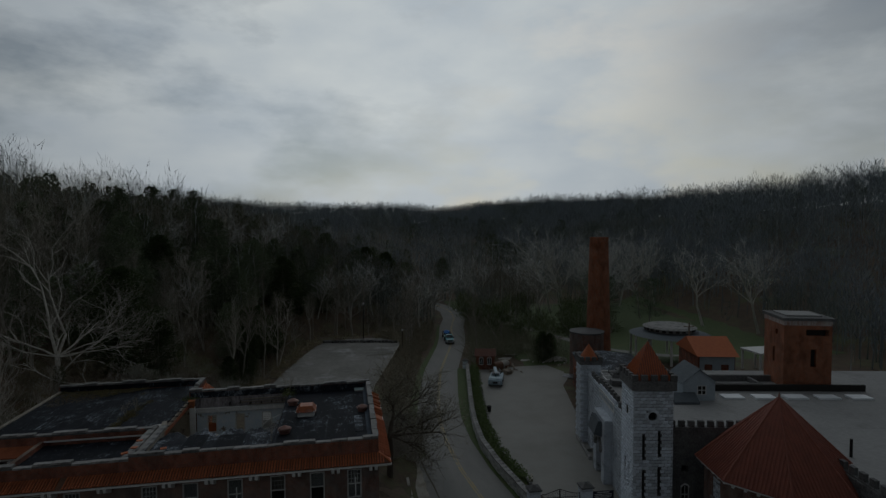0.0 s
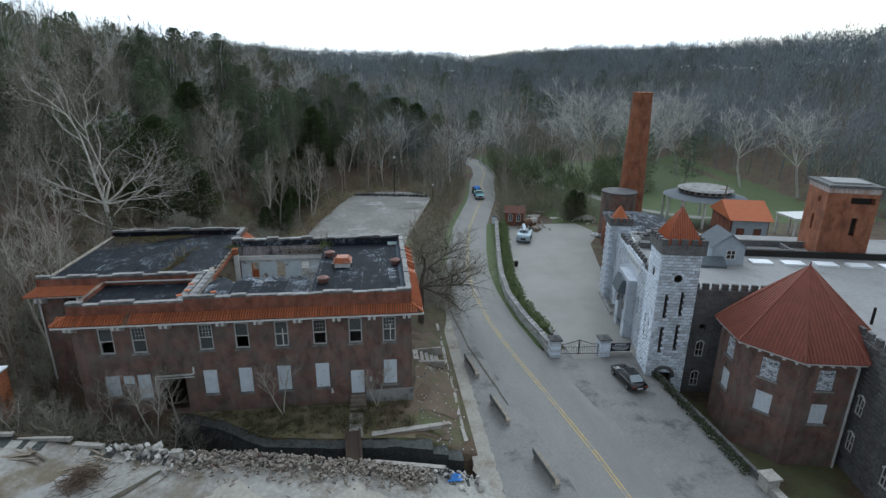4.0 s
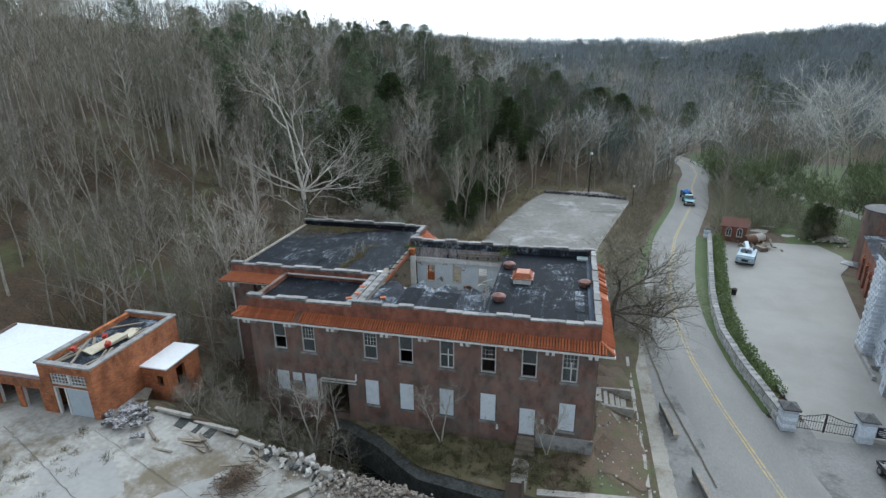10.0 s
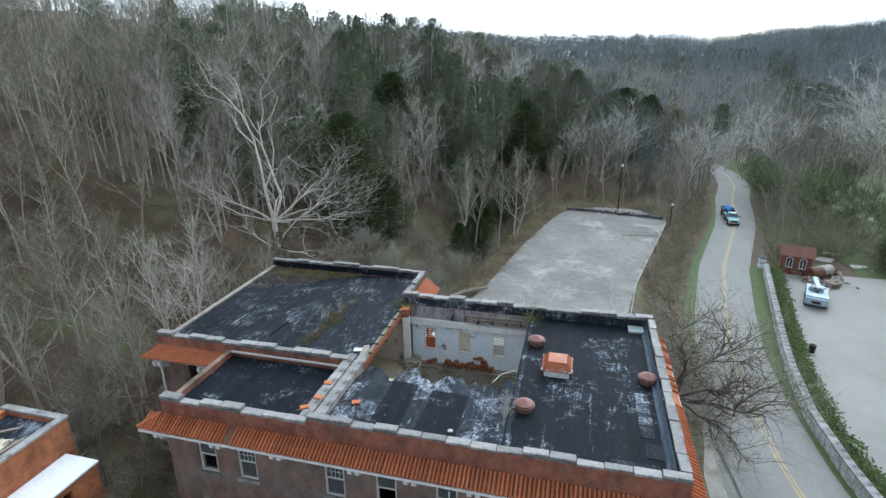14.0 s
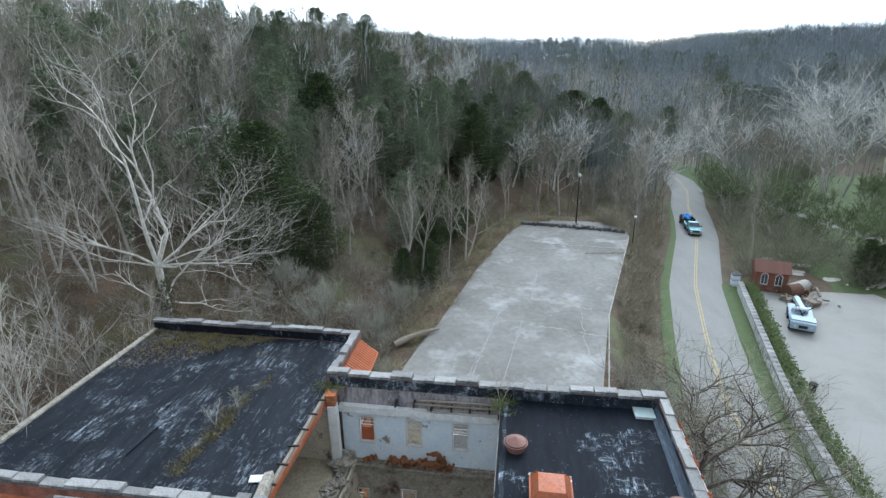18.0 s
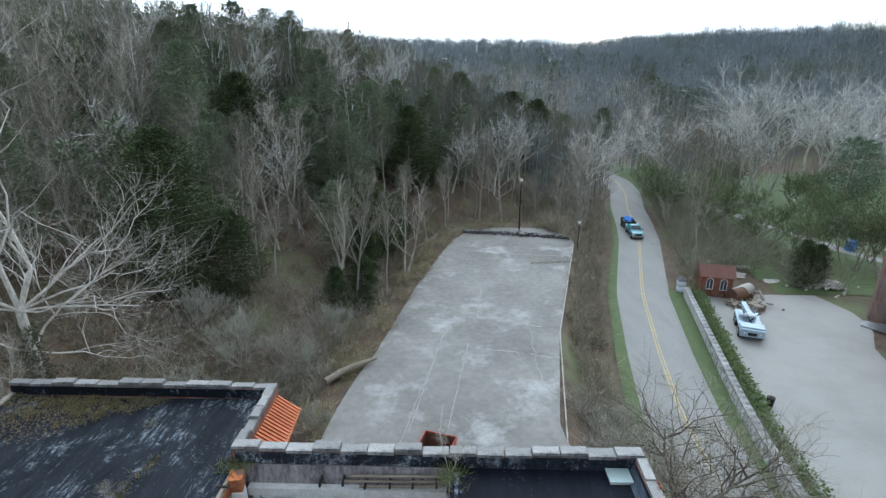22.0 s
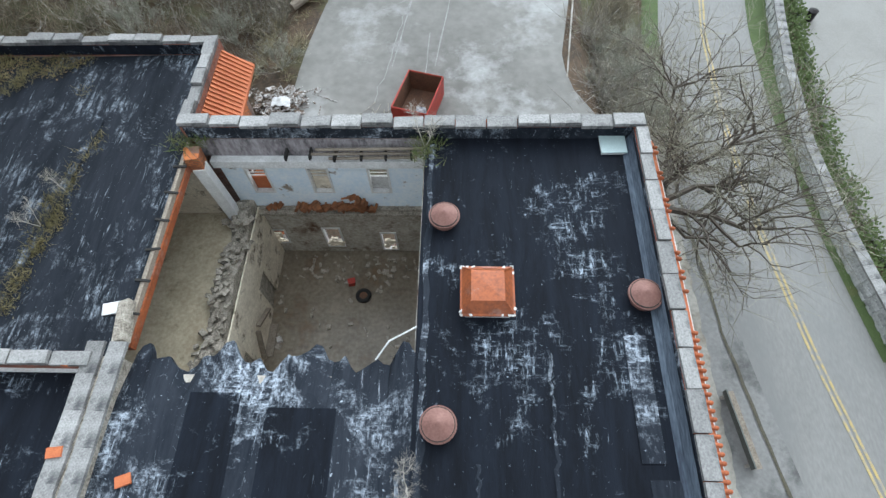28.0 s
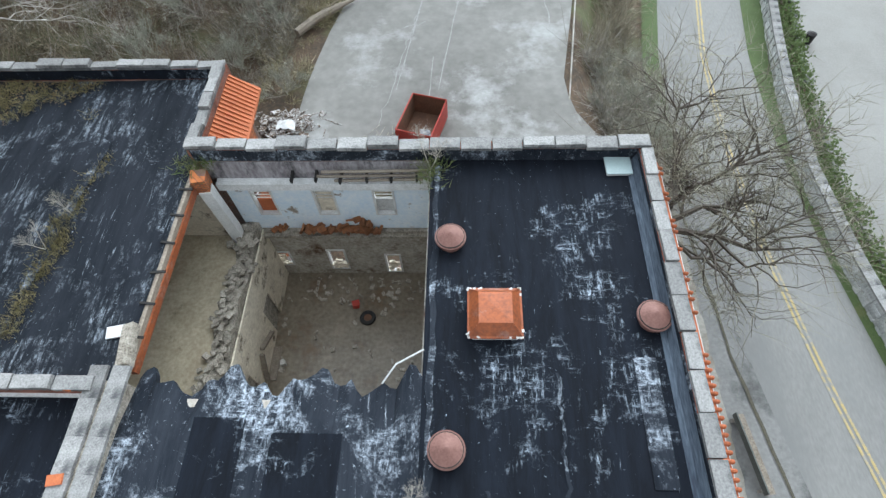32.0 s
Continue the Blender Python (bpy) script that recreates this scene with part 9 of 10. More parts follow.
def free(x, y):
    """Ground that carries trees: not the buildings, lots, road or yard."""
    if -16 < x < 30.5 and -12 < y < 20.5 and not (x < -7 and y > 2.5):
        return False
    if y < 76 and y > 18 and x > np.interp(y, (18, 26, 37, 52, 66, 76), (3.5, 6.5, 8.4, 11.4, 15, 17)) and x < 35:
        return False
    if abs(x - road_x(y)) < 5.2:
        return False
    if y < 62 and x > 30:
        return False
    return not (52 < x < 112 and y < 88)


CLEAR = ((-6.8, 39.6, 5.5), (9.8, 81, 5), (34, 119, 6), (7.1, 60.4, 3))
spots, tries = [], 0
while len(spots) < 620 and tries < 60000:
    tries += 1
    y = random.uniform(3, 135)
    x = np.interp(y, FOOT_Y, FOOT_X) - random.random() ** 1.3 * 66 + 4 if random.random() < 0.82 else random.uniform(38, 75)
    if not free(x, y) or any((x - a) ** 2 + (y - b) ** 2 < 5.5 for a, b in spots):
        continue
    if abs(x + 6.7) < 3.5 and abs(y - 22.9) < 3.5:
        continue
    if any((x - a) ** 2 + (y - b) ** 2 < c * c for a, b, c in CLEAR) or (-13 < x < 12 and 21 < y < 46 and random.random() < 0.93):
        continue
    if 20 < y < 100 and x < 36 and float(np.interp(y, FOOT_Y, FOOT_X)) - x < 13 and random.random() < 0.9:
        continue
    spots.append((x, y))
spots.sort(key=lambda p: math.hypot(p[0] - 14, p[1] - 8))
near_spots, joined_spots = set(spots[:345]), []
for x, y in spots:
    up_hill = float(np.interp(y, FOOT_Y, FOOT_X)) - x
    wood_ = noise.noise(Vector((x * 0.045, y * 0.045, 2.0)))
    if up_hill > (5 if y > 40 else 22) and random.random() < (0.44 if 46 < y < 92 and wood_ > -0.28 else 0.26 if y > 92 and wood_ > -0.15 else 0.2 if wood_ > 0.2 else 0.035):
        place(random.choice(cedars), x, y, random.uniform(0.6, 1.0))
    elif (x, y) in near_spots:
        place(random.choice(kinds[:3] if random.random() < 0.55 else kinds), x, y, random.uniform(0.55, 0.98))
    else:
        joined_spots.append((x, y))
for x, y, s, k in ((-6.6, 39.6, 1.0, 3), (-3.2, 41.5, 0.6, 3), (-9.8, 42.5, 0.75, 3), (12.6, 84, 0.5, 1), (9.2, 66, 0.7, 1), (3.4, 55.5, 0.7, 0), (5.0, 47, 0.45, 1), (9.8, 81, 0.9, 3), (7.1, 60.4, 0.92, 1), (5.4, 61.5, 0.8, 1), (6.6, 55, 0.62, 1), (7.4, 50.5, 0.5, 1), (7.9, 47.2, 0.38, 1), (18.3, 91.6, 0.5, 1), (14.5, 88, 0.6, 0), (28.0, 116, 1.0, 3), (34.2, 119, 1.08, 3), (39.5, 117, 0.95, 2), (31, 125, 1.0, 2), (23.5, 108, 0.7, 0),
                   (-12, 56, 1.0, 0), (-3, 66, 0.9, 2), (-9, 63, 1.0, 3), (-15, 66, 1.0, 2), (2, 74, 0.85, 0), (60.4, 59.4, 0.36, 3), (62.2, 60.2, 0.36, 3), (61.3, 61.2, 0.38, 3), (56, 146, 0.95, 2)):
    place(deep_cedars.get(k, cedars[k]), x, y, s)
pines = cedar_tree(14, 5.6, PINE, 9000, "broad soft green pine on the lawn", "pine_tree", 0.22, "pines on the lawn", 0.12, 0.17, 0.5, 46)
for x, y, s in ((90, 98, 1.15), (97, 103, 1.05), (106, 97, 1.0)):
    place(pines, x, y, s)
buddy = bare_tree(9, 0.16, 0.9, (6, 6, 9), BARK, BUD, stems=2, label="small tree in first green bud", group="budding trees", name="budding_tree")
for i in range(34):
    x, y = random.uniform(50, 92), random.uniform(60, 112)
    if free(x, y) or (x > 51 and y > 61):
        if abs(x - road_x(y)) > 5 and not (52 < x < 66 and y < 64) and (x - 88) ** 2 + (y - 60) ** 2 > 120:
            place(buddy, x, y, random.uniform(0.6, 1.15))
for x, y, s in ((35.4, 72.5, 0.8), (36.4, 76, 0.75), (33.5, 79, 0.7), (37.6, 82, 0.75), (30.5, 84, 0.7)):
    place(kinds[4], x, y, s)
pale = bare_tree(20, 0.36, 0.7, (8, 5, 3), BARK_SYC, material("white-grey twigs", (0.56, 0.56, 0.54), (0.42, 0.42, 0.41), scale=0.3, fine=2, bump=0), label="tall bare white-barked tree in the valley", group="white-barked trees", tw=0.045)
for x, y, s in ((41.0, 91, 0.7), (88, 118, 0.95), (101, 122, 1.0), (112, 112, 0.95), (122, 96, 1.05), (128, 82, 1.0), (96, 104, 0.85), (60, 108, 0.8), (72, 116, 0.85), (138, 90, 0.9), (30, 98, 0.7), (24, 92, 0.6), (98.6, 143, 1.2), (112, 140, 1.1), (120, 150, 1.1), (93, 112, 0.9), (78, 104, 0.75), (46, 104, 0.6), (43.5, 112, 0.6), (48.5, 118, 0.55), (88.9, 127, 1.25), (106, 136, 1.1), (117, 134, 1.15), (127, 128, 1.1), (63, 140, 0.75), (55, 128, 0.6),
                   (-22, 62, 0.6), (-14, 75, 0.62), (-5, 86, 0.6), (3, 95, 0.66), (16.5, 85.5, 0.5), (-30, 80, 0.62), (-18, 96, 0.64), (-8, 106, 0.66), (6, 112, 0.64), (18, 120, 0.7), (-28, 48, 0.55), (-2, 60, 0.55), (-16, 46, 0.5)):
    place(pale, x, y, s)

# the great sycamore behind the wing
random.seed(5)
syc_w, syc_t = Mesh(), Mesh()
trunk = [Vector(p) for p in ((0, 0, -0.5), (0.1, 0, 4), (0.0, 0.1, 8), (-0.1, 0.1, 10.6))]
syc_w.tube(trunk[2:], [0.28, 0.23], 10, cap=False)
for d, l, r in (((0.2, 0.1, 1), 9.5, 0.30), ((-0.35, 0.0, 1), 9.8, 0.32), ((0.6, 0.2, 0.9), 6.2, 0.22), ((-0.8, -0.2, 0.6), 6.0, 0.22), ((1.0, 0.2, 0.35), 5.6, 0.17), ((-1.0, 0.3, 0.2), 5.0, 0.16), ((0.9, 0.6, 0.1), 5, 0.13), ((1.0, 0.05, 0.08), 8.0, 0.16), ((0.9, -0.4, 0.0), 6.5, 0.13), ((-0.9, -0.5, 0.05), 6.0, 0.13), ((0.1, -1, 0.6), 4.0, 0.13), ((-0.3, 0.9, 0.8), 6, 0.18)):
    grow(syc_w, syc_t, trunk[random.choice((2, 3, 3))], Vector(d), l, r * 0.54, 1, 4, 0.62, 0.2, (7, 5, 4, 4), 0.30, 0.008)
syc = thing("sycamore_tree", (-6.75, 22.9, ground_z(-6.75, 22.9)), "great bare sycamore with bright white limbs behind the office", "tree")
part("trunk", syc_w, BARK_SYC, syc)
part("stem", Mesh().tube(trunk[:3], [0.55, 0.37, 0.28], 10, cap=False), BARK, syc, "dark ivy-grown foot of the stem")
ivy = Mesh()
for k in range(56):
    leaf_cloud(ivy, (0.1 + random.gauss(0, 0.12), random.gauss(0, 0.12), 0.2 + 0.17 * k), (1.25 - 0.014 * k, 1.25 - 0.014 * k, 0.3), 46, 0.10)
part("ivy", ivy, material("dull brown-green ivy", (0.10, 0.10, 0.06), (0.07, 0.075, 0.045), scale=2, bump=0), syc)
part("crown", syc_t, TWIG_PALE, syc)
# crooked tree between the office and the road
ap_w, ap_t = Mesh(), Mesh()
base = [Vector(p) for p in ((0, 0, -0.4), (0.1, 0.1, 2.2), (0.0, -0.4, 4.4), (0.25, -0.2, 5.8))]
ap_w.tube(base, [0.36, 0.31, 0.27, 0.2], 9, cap=False)
for d, l, r, k in (((1, 0.25, 0.15), 4.6, 0.19, 2), ((1, -0.5, 0.0), 5.4, 0.20, 2), ((0.6, 1, 0.25), 4.6, 0.17, 3), ((0.8, -0.9, 0.25), 4.2, 0.14, 2), ((0.5, 0.2, 1), 3.2, 0.14, 3), ((1, 0.7, 0.5), 4.8, 0.16, 3), ((1, 0.0, 0.5), 4.4, 0.15, 3)):
    grow(ap_w, ap_t, base[k], Vector(d), l, r * 0.92, 1, 4, 0.95, 0.12, (9, 9, 8, 5), 0.30, 0.0075)
ap = thing("crooked_tree", (27.2, 15.4, ground_z(27.2, 15.4)), "crooked bare tree with tangled twigs leaning over the road", "tree")
part("trunk", ap_w, material("dark wet bark", (0.075, 0.062, 0.05), (0.13, 0.11, 0.088), scale=3, fine=15, bump=0.6), ap)
part("crown", ap_t, material("olive-grey twigs", (0.32, 0.305, 0.235), (0.22, 0.21, 0.155), scale=0.5, bump=0), ap)
bush = bare_tree(3.8, 0.045, 0.55, (6, 4, 4), TWIG_PALE, material("pale grey-green bush twigs", (0.40, 0.40, 0.34), (0.28, 0.28, 0.22), scale=0.6, bump=0), stems=8, tw=0.011, up=0.45, name="bare_bush", label="pale grey many-stemmed bush at the foot of the slope", category="bush", group="bare bushes")
for x, y, k in ((0.2, 34.2, 1.35), (4.9, 35.5, 1.0), (3.2, 31.0, 0.7), (-4.2, 36.4, 1.0), (5.8, 42.0, 1.0), (7.6, 27.0, 0.55), (-1.6, 29.0, 0.8), (28.2, 26.6, 0.9), (29.6, 24.2, 0.8), (28.9, 30.0, 0.75), (-9.5, 11.0, 1.0), (-7.2, 7.6, 0.9), (-11.5, 16.0, 1.2), (-8.4, 19.5, 1.0), (-13.5, 6.0, 1.2)):
    place(bush, x, y, k)
# dead grey snag by the lot
sn_w, sn_t = Mesh(), Mesh()
grow(sn_w, sn_t, Vector((0, 0, -0.3)), Vector((0.1, 0, 1)), 9, 0.22, 0, 3, 0.6, 0.3, (6, 3, 3), 0.12, 0.014)
sn = thing("dead_tree", (4.5, 47.5, ground_z(4.5, 47.5)), "dead grey broken tree beside the parking lot", "tree")
part("trunk", sn_w, BARK_WHITE, sn)
part("crown", sn_t, TWIG_PALE, sn)
# dry saplings on the roof and at the office front
for x, y, z, s, lab in ((17.3, 2.6, DECK, 0.10, "bare sapling rooted in the roof seam"), (17.35, 14.1, DECK, 0.11, "bare sapling rooted at the roof's rear"), (4.5, 12.1, DECK - 0.05, 0.085, "dry weed tuft on the wing's roof"), (4.2, 10.6, DECK - 0.05, 0.075, "dry weed tuft on the wing's roof"),
                       (14.9, -1.0, -0.6, 0.30, "bare sapling before the office front"), (6.0, -3.0, -0.9, 0.36, "bare sapling before the office front"), (7.0, -1.0, -0.6, 0.34, "bare sapling before the office front"), (22.3, -0.7, -0.6, 0.22, "bare sapling before the office front"), (-4.0, -2.6, 0.6, 0.2, "bare sapling beside the garage"), (-3.2, -1.2, 0.0, 0.24, "bare sapling beside the garage"), (2.0, -0.6, -0.6, 0.33, "bare sapling before the office front"),
                       *((x, y, ground_z(x, y), random.uniform(0.13, 0.24), "slender bare sapling on the creek bank") for x, y in ((-3.2, -3.6), (-2.0, -4.6), (-1.2, -2.2), (0.4, -3.9), (1.5, -2.4), (2.8, -4.4), (3.9, -2.6), (4.8, -4.6), (7.6, -3.9), (8.6, -2.6), (-5.0, 1.0), (-3.0, 2.4), (-6.2, 3.2), (-2.2, 4.2), (-7.6, 1.8), (-9.0, 3.6)))):
    o = copy_thing(random.choice((kinds[1], kinds[4], kinds[5])), pose(x, y, z, random.uniform(-6, 6), random.uniform(-6, 6), random.uniform(0, 360)))
    o.scale = (s * 1.3, s * 1.3, s)
    o.name = "sapling"
    tagged(o, lab, "sapling", "saplings")

# ---- undergrowth and far woods ----
rs = np.random.RandomState(9)


def ribbons(p, d, w):
    """Thin three-cornered blades from points p along d: vertices and faces as arrays."""
    s = np.cross(d, rs.normal(size=d.shape))
    s /= np.linalg.norm(s, axis=1, keepdims=True) + 1e-9
    v = np.stack([p - s * w[:, None], p + s * w[:, None], p + d], 1).reshape(-1, 3)
    return v, np.arange(len(v)).reshape(-1, 3)


def stuff(name, v, f, mat, label, category):
    me = bpy.data.meshes.new(name)
    me.vertices.add(len(v))
    me.vertices.foreach_set("co", v.astype(np.float32).ravel())
    me.loops.add(len(f) * 3)
    me.loops.foreach_set("vertex_index", f.astype(np.int32).ravel())
    me.polygons.add(len(f))
    me.polygons.foreach_set("loop_start", np.arange(0, len(f) * 3, 3, dtype=np.int32))
    me.update()
    me.validate()
    me.materials.append(mat)
    return tagged(new(name, me), label, category, kind="stuff")


def shrubs(name, xy, h, n, mat, label, w=0.016, spread=0.55):
    """Clumps of bare stems fanning from the ground."""
    xy, h = np.asarray(xy), np.asarray(h)
    z = height(xy[:, 0], xy[:, 1])
    base = np.repeat(np.column_stack([xy, z]), n, 0)
    hh = np.repeat(h, n)
    d = rs.normal(size=(len(base), 3)) * spread
    d[:, 2] = np.abs(rs.normal(1.0, 0.3, len(base)))
    d /= np.linalg.norm(d, axis=1, keepdims=True)
    start = rs.uniform(0, 0.75, len(base))
    p = base + d * (start * hh)[:, None] + rs.normal(size=base.shape) * (hh * 0.10)[:, None] * [1, 1, 0.15]
    d2 = d + rs.normal(size=d.shape) * 0.55
    return stuff(name, *ribbons(p, d2 * (hh * rs.uniform(0.2, 0.55, len(hh)))[:, None], w * rs.uniform(0.5, 1.3, len(hh))), mat, label, "undergrowth")


def scatter(n, x0, x1, y0, y1, ok):
    out = []
    while len(out) < n:
        x, y = random.uniform(x0, x1), random.uniform(y0, y1)
        if ok(x, y):
            out.append((x, y))
    return out


bank_xy = scatter(520, 26, 46, 22, 100, lambda x, y: x < road_x(y) - 5.2 and x > np.interp(y, (22, 41, 66, 72, 100), (26.8, 27.5, 33.8, 30, 30)))
shrubs("bank_brush", bank_xy, [random.uniform(0.8, 2.5) for _ in bank_xy], 110, material("dry bank brush", (0.34, 0.30, 0.23), (0.22, 0.20, 0.14), scale=0.5, bump=0), "dry brown brush on the bank between lot and road", 0.024)
corner_xy = scatter(46, 25.5, 31.5, 18.5, 31, lambda x, y: x > 26.2)
shrubs("corner_brush", corner_xy, [random.uniform(1.5, 3.4) for _ in corner_xy], 120, TWIG_PALE, "pale bare bushes at the corner of the lot", 0.02)
hill_xy = scatter(750, -60, 30, 2, 120, lambda x, y: free(x, y) and x < np.interp(y, FOOT_Y, FOOT_X) + 3)
shrubs("slope_brush", hill_xy, [random.uniform(1.0, 3.2) for _ in hill_xy], 60, material("olive slope brush", (0.16, 0.15, 0.088), (0.21, 0.18, 0.125), scale=0.1, fine=0.8, bump=0), "bare brown brush under the trees of the slope", 0.03)
foot_xy = scatter(240, -14, 9, 3, 40, lambda x, y: free(x, y) or (-12 < x < -5 and 1 < y < 20)) + scatter(75, -4.2, 9.5, -6.2, 1.0, lambda x, y: lerp(x, PAD_X, PAD_Y) + 0.5 < y < (-0.5 if x > -0.2 else 9))
shrubs("thicket", foot_xy, [random.uniform(0.8, 2.2) for _ in foot_xy], 60, TWIG, "tangled bare thicket at the foot of the slope", 0.022)
low_xy = scatter(330, -14, 9, 21, 47, lambda x, y: free(x, y))
shrubs("low_thicket", low_xy, [random.uniform(0.8, 3.0) for _ in low_xy], 80, material("brown brush", (0.19, 0.155, 0.105), (0.29, 0.25, 0.19), scale=0.15, fine=1.2, bump=0), "brown tangled brush on the open foot of the slope", 0.014, 0.7)
foot2_xy = scatter(150, -6, 10, 28, 62, lambda x, y: free(x, y))
shrubs("pale_brush", foot2_xy, [random.uniform(1.2, 3.4) for _ in foot2_xy], 90, TWIG_PALE, "pale grey bushes between the cedars and the lot", 0.011, 0.6)
yard_xy = scatter(330, 1, 25, -4.2, -0.3, lambda x, y: y > lerp(x, YARD_X, YARD_Y) + 0.3)
shrubs("yard_weeds", yard_xy, [random.uniform(0.15, 0.8) for _ in yard_xy], 50, material("dull yard weeds", (0.11, 0.105, 0.05), (0.085, 0.075, 0.04), scale=1, bump=0), "dull dry weeds in the office yard", 0.012, 0.9)
pad_xy = scatter(90, -16, -4, -19, -11.5, lambda x, y: random.random() < math.exp(-((x + 9) / 3) ** 2 - ((y + 14.5) / 2) ** 2)) + scatter(8, -7, -3, -11, -9, lambda x, y: True) + scatter(16, -26, 8, -34, -12, lambda x, y: True)


def weeds(name, pts, h, n, mat, label, w=0.012):
    """Low tufts of blades rooted at the given points."""
    base = np.repeat(np.asarray(pts, float), n, 0)
    base[:, :2] += rs.normal(size=(len(base), 2)) * h * 0.9
    d = rs.normal(size=(len(base), 3)) * 0.6
    d[:, 2] = np.abs(rs.normal(0.8, 0.3, len(base)))
    return stuff(name, *ribbons(base, d * h * rs.uniform(0.4, 1.2, (len(base), 1)), w * rs.uniform(0.5, 1.4, len(base))), mat, label, "weeds")


weeds("pad_weeds", [(x, y, float(pad_z(x)) + 0.02) for x, y in pad_xy], 0.2, 60, material("trodden green-brown weeds", (0.20, 0.17, 0.10), (0.14, 0.125, 0.07), scale=0.8, bump=0), "thin green-brown weeds on the concrete pad", 0.014)
GREENWEED = material("fresh green weeds", (0.10, 0.15, 0.04), (0.16, 0.15, 0.07), scale=2, bump=0)
weeds("roof_weeds", [(8.5, 14.3, 8.62), (8.7, 14.2, 8.62), (8.2, 14.3, 8.62), (17.4, 14.0, 8.62), (17.4, 13.7, 8.62), (17.5, 14.2, 8.62), (17.4, 13.9, 9.0)], 0.36, 90, GREENWEED, "green weeds rooted at the corners of the collapsed roof", 0.014)
moss_pts = [(random.gauss(-1.0, 1.9), random.gauss(18.0, 0.6), DECK) for _ in range(60)]
weeds("roof_grass", [(x, min(y, 18.9), z) for x, y, z in moss_pts] + [(4.25 + 0.08 * (y - 9) + random.gauss(0, 0.16), y, DECK - 0.06) for y in (random.uniform(7.5, 15) for _ in range(42))], 0.2, 60, material("dry roof grass", (0.20, 0.165, 0.08), (0.12, 0.11, 0.05), scale=2, bump=0), "dry grass growing on the wing's roof", 0.012)
edge_xy = scatter(260, 2, 19, 26, 71, lambda x, y: -4.0 < x - lerp(y, (20.5, 26, 29, 33, 37, 52, 66, 70, 73), (8.4, 8.6, 8.9, 9.6, 10.6, 13.2, 16.5, 18.3, 23)) < -0.1) + scatter(90, 16, 36, 72.5, 84, lambda x, y: x < road_x(y) - 6)
shrubs("lot_edge_grass", edge_xy, [random.uniform(0.4, 1.5) for _ in edge_xy], 60, material("dry tan grass", (0.36, 0.31, 0.21), (0.22, 0.20, 0.11), scale=0.4, bump=0), "dry tan grass and brush at the edge of the parking lot", 0.02, 0.8)
val_xy = scatter(330, 46, 80, 58, 125, lambda x, y: x > road_x(y) + 4.5 and not (50 < x < 59 and y < 64) and x < 66 - 0.1 * (y - 60))
shrubs("valley_brush", val_xy, [random.uniform(1.5, 5.5) for _ in val_xy], 70, material("budding valley brush", (0.20, 0.21, 0.13), (0.27, 0.26, 0.20), scale=0.3, bump=0), "grey-green budding brush in the valley", 0.022)

# one far tree as thin blades, strewn over the far slopes
def far_wood(name, xy, h, mat, label, blades=46, w=0.055, conifer=False, stems=None, stem_w=0.12, low=0.32):
    """Far trees: an upright stem and a crown of rising twigs, or rounded conifers of loose needle sprays."""
    xy, h = np.asarray(xy), np.asarray(h)
    n = len(xy)
    z = height(xy[:, 0], xy[:, 1])
    v1, f1 = ribbons(np.column_stack([xy, z - 0.5]), np.column_stack([rs.normal(0, 0.03, (n, 2)) * h[:, None], h * 0.95]), stem_w * rs.uniform(0.7, 1.3, n))
    base, hh = np.repeat(np.column_stack([xy, z]), blades, 0), np.repeat(h, blades)
    k = rs.uniform(0.10 if conifer else low, 0.97, len(base))
    a = rs.uniform(0, 6.283, len(base))
    if conifer:
        fat = np.repeat(rs.uniform(0.17, 0.27, n), blades)
        wob = 1 + 0.25 * np.sin(3 * a + 9 * k + np.repeat(rs.uniform(0, 6, n), blades))
        rad = hh * fat * np.minimum(1, 0.6 + 1.5 * k) * np.sqrt(np.maximum(1 - k ** 2.2, 0.02)) * wob
        q = rs.uniform(0.3, 1.0, len(base)) ** 0.6
        p = base + np.column_stack([rad * q * np.cos(a), rad * q * np.sin(a), hh * k])
        d = np.column_stack([np.cos(a), np.sin(a), rs.normal(0.5, 0.5, len(base))]) * (hh * rs.uniform(0.025, 0.055, len(hh)))[:, None]
        w_ = 0.011 * hh * rs.uniform(0.6, 1.4, len(base))
    else:
        rad = hh * 0.2 * np.sin(np.pi * np.clip((k - low + 0.1) / (1.14 - low), 0, 1)) ** 0.7
        q = rs.uniform(0, 1, len(base)) ** 0.6
        p = base + np.column_stack([rad * q * np.cos(a), rad * q * np.sin(a), hh * k])
        d = np.column_stack([np.cos(a) * rs.uniform(0.1, 0.9, len(a)), np.sin(a) * rs.uniform(0.1, 0.9, len(a)), rs.uniform(0.5, 1.5, len(a))]) * (hh * 0.11)[:, None]
        w_ = w * rs.uniform(0.5, 1.3, len(base))
    v2, f2 = ribbons(p, d, w_)
    if stems is not None:
        stuff(name + "_stems", v1, f1, stems, "upright stems of the " + label, "woods")
        return stuff(name, v2, f2, mat, label, "woods")
    return stuff(name, np.concatenate([v1, v2]), np.concatenate([f1, f2 + len(v1)]), mat, label, "woods")


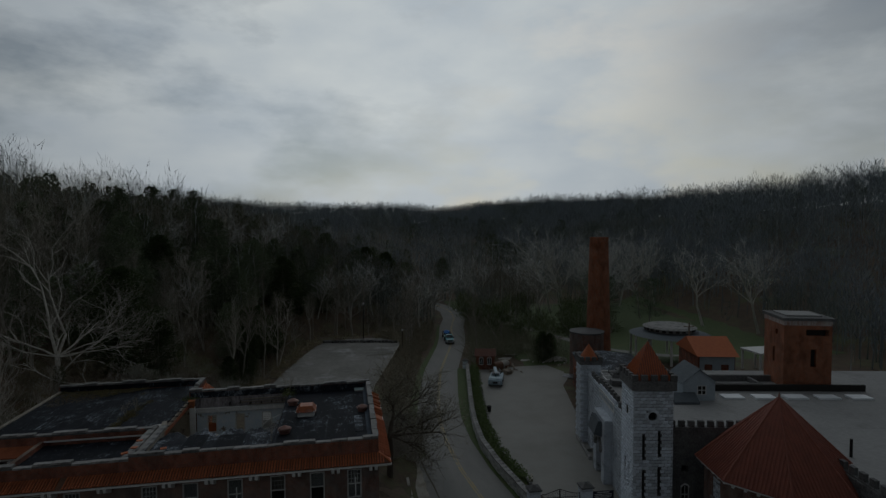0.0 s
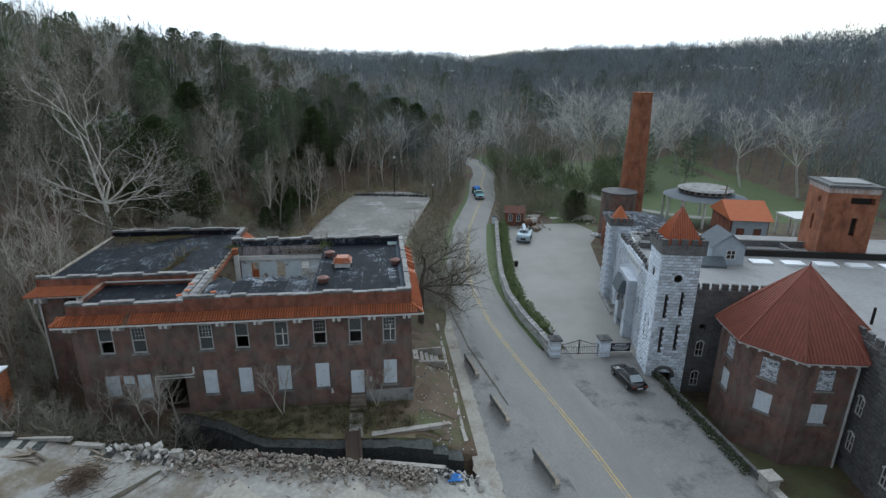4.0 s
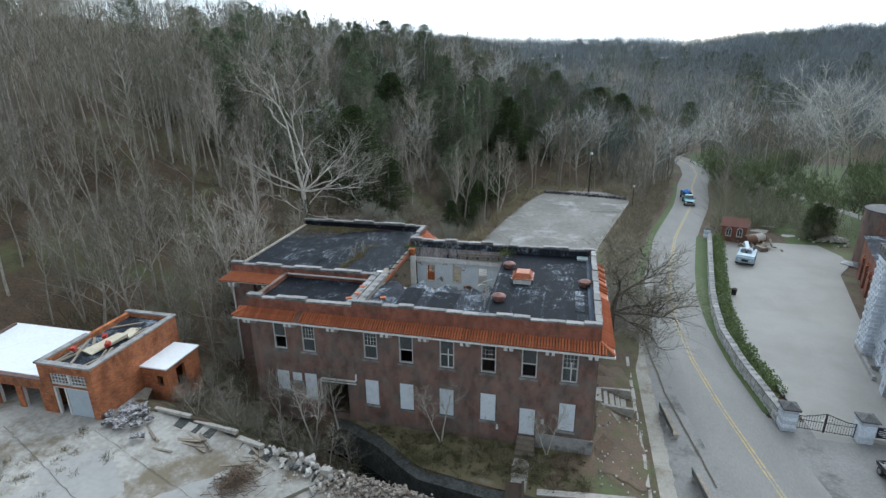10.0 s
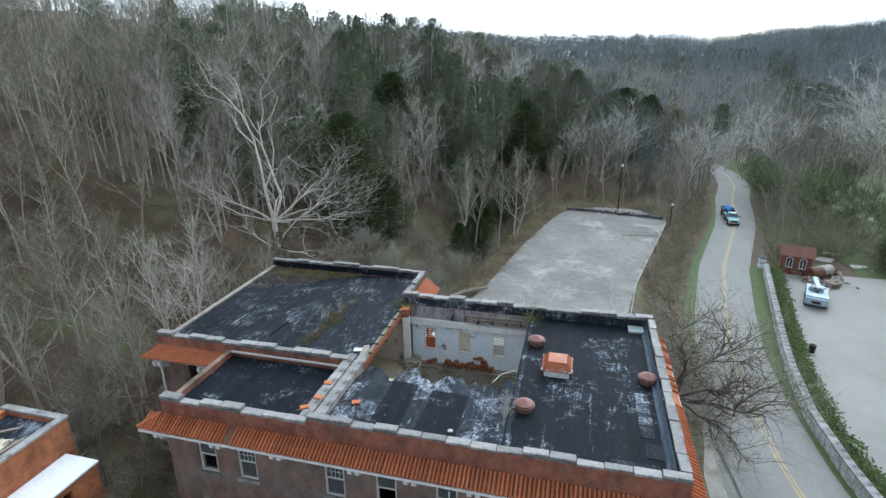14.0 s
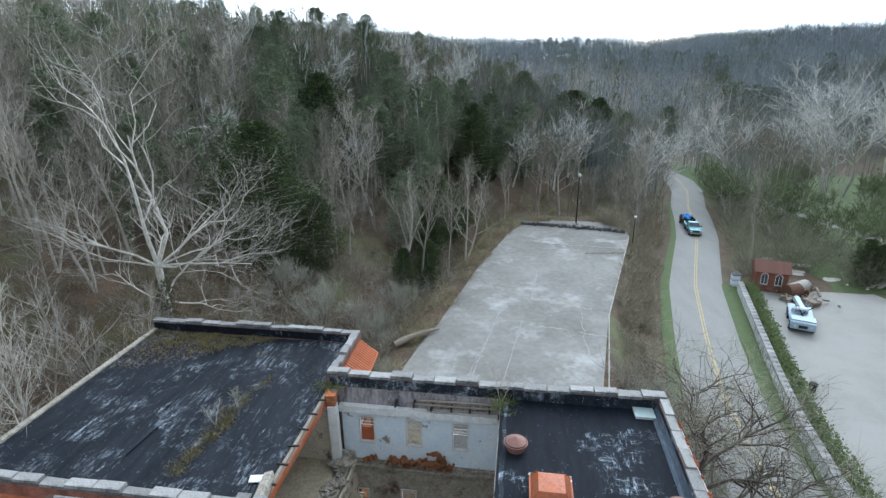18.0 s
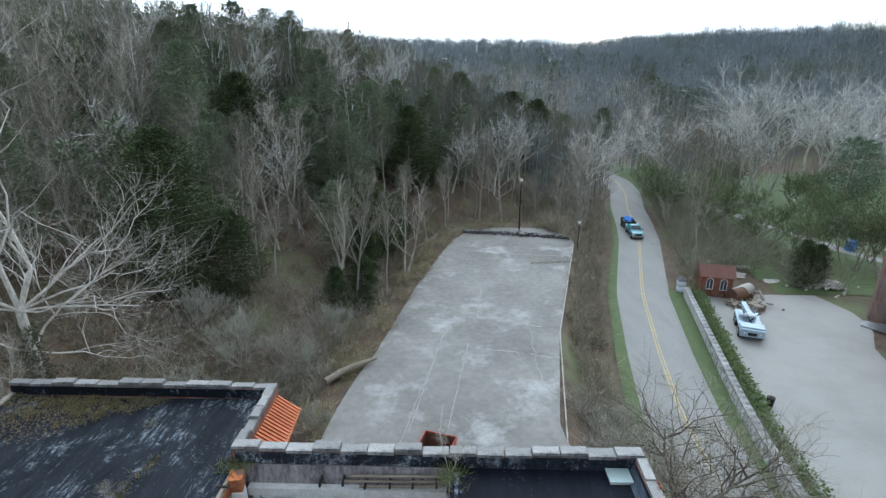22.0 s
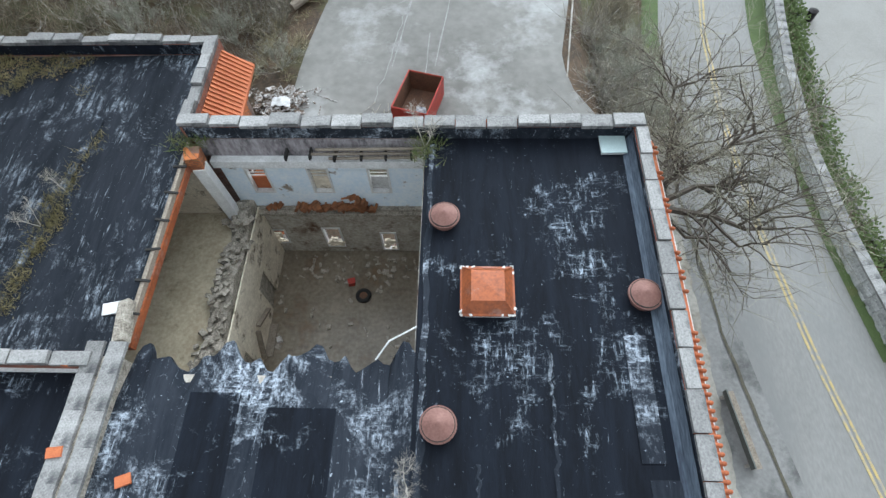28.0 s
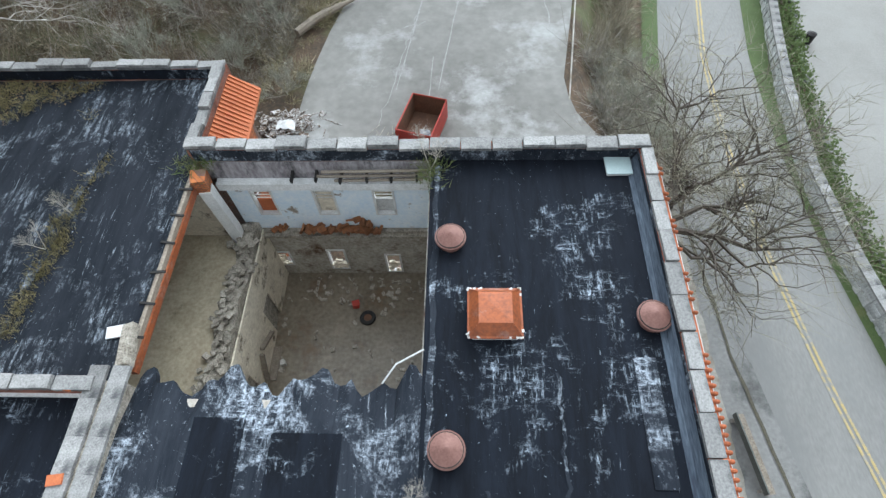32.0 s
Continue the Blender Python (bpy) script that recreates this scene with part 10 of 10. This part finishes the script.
def wood_spots(n, x0, x1, y0, y1, low, uphill=None, cedar=False):
    """Random spots on rising ground, clear of road, lot and buildings."""
    got = np.zeros((0, 2))
    while len(got) < n:
        x, y = rs.uniform(x0, x1, 4 * n), rs.uniform(y0, y1, 4 * n)
        ok = (height(x, y) > low) & ((np.abs(x - np.interp(y, ROAD_Y, ROAD_X)) > 6) | (y > 165))
        ok &= ~((x > -16) & (x < 30.5) & (y > -12) & (y < 20.5) & ~((x < -7) & (y > 2.5)))
        ok &= ~((y > 18) & (y < 76) & (x > np.interp(y, (18, 26, 37, 52, 66, 76), (3.5, 6.5, 8.4, 11.4, 15, 17))) & (x < 35))
        ok &= ~((y < 62) & (x > 30) & (x < 100)) & ~((x > 52) & (x < 112) & (y < 88))
        if uphill is not None:
            ok &= np.interp(y, FOOT_Y, FOOT_X) - x > uphill
        if cedar:
            ok &= bumps(x, y, 22, 8) > 0.12
        got = np.concatenate([got, np.column_stack([x[ok], y[ok]])])
    return got[:n]


STEM = material("pale woodland stems", (0.54, 0.52, 0.47), (0.28, 0.27, 0.24), scale=0.3, fine=2, bump=0)
near_left = wood_spots(1000, -110, 20, 2, 150, 1.0, 30)
ahead_ = np.concatenate([wood_spots(5600, -150, 260, 118, 440, 1.0), wood_spots(1500, -90, 200, 300, 400, 1.0)])
right_ = wood_spots(6600, 112, 300, -20, 470, -2.5)
far_wood("slope_woods", near_left, rs.uniform(9, 16, len(near_left)), TWIG, "bare woods covering the near slope", 70, 0.03, stems=STEM, stem_w=0.15)
far_wood("slope_trees", joined_spots, rs.uniform(11, 16, len(joined_spots)), TWIG, "bare trees higher up the slope", 220, 0.022, stems=STEM, stem_w=0.17)
far_wood("far_woods", ahead_, rs.uniform(10, 16, len(ahead_)), TWIG_FAR_HAZE, "bare grey woods on the far ridge", 48, 0.08)
ridge_ = wood_spots(1700, -110, 230, 290, 420, 1.0)
far_wood("ridge_thicket", ridge_, rs.uniform(4, 8, len(ridge_)), TWIG_FAR_HAZE, "grey thicket under the trees of the far ridge", 60, 0.14, low=0.02)
far_wood("right_woods", right_, rs.uniform(11, 18, len(right_)), TWIG_FAR_HAZE, "bare grey woods on the slope across the valley", 48, 0.08)
valley_ = np.concatenate([wood_spots(420, 5, 62, 92, 165, -10), wood_spots(200, 62, 150, 134, 190, -10), wood_spots(130, 124, 140, -20, 90, -10)])
# the valley twigs carry some bluish haze in their colour too
far_wood("valley_woods", valley_, rs.uniform(7, 14, len(valley_)), material("grey-green valley twigs with haze tint", (0.15, 0.18, 0.16), (0.225, 0.25, 0.25), scale=0.06, fine=0.5, bump=0), "grey-green budding woods on the valley floor", 90, 0.045)
pine_far = wood_spots(300, -60, 240, 120, 320, 1.0, None, True)
far_wood("pine_woods", pine_far, rs.uniform(8, 14, len(pine_far)), CEDAR, "dark pines among the far bare woods", 420, conifer=True)
ced_far = wood_spots(270, -100, 30, 30, 220, 2.0, 16, True)
far_wood("cedar_woods", ced_far, rs.uniform(8, 13, len(ced_far)), CEDAR, "dark cedars among the bare woods", 900, conifer=True)
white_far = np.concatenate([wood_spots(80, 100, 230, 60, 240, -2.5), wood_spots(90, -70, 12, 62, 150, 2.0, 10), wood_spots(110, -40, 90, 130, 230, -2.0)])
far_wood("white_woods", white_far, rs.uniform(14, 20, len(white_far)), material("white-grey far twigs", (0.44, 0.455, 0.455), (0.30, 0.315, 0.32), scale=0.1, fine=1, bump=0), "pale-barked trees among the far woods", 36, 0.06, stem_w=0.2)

for proto in (*kinds, *cedars, *deep_cedars.values(), pines, buddy, pale, bush):
    for o in (*proto.children_recursive, proto):
        bpy.data.objects.remove(o)
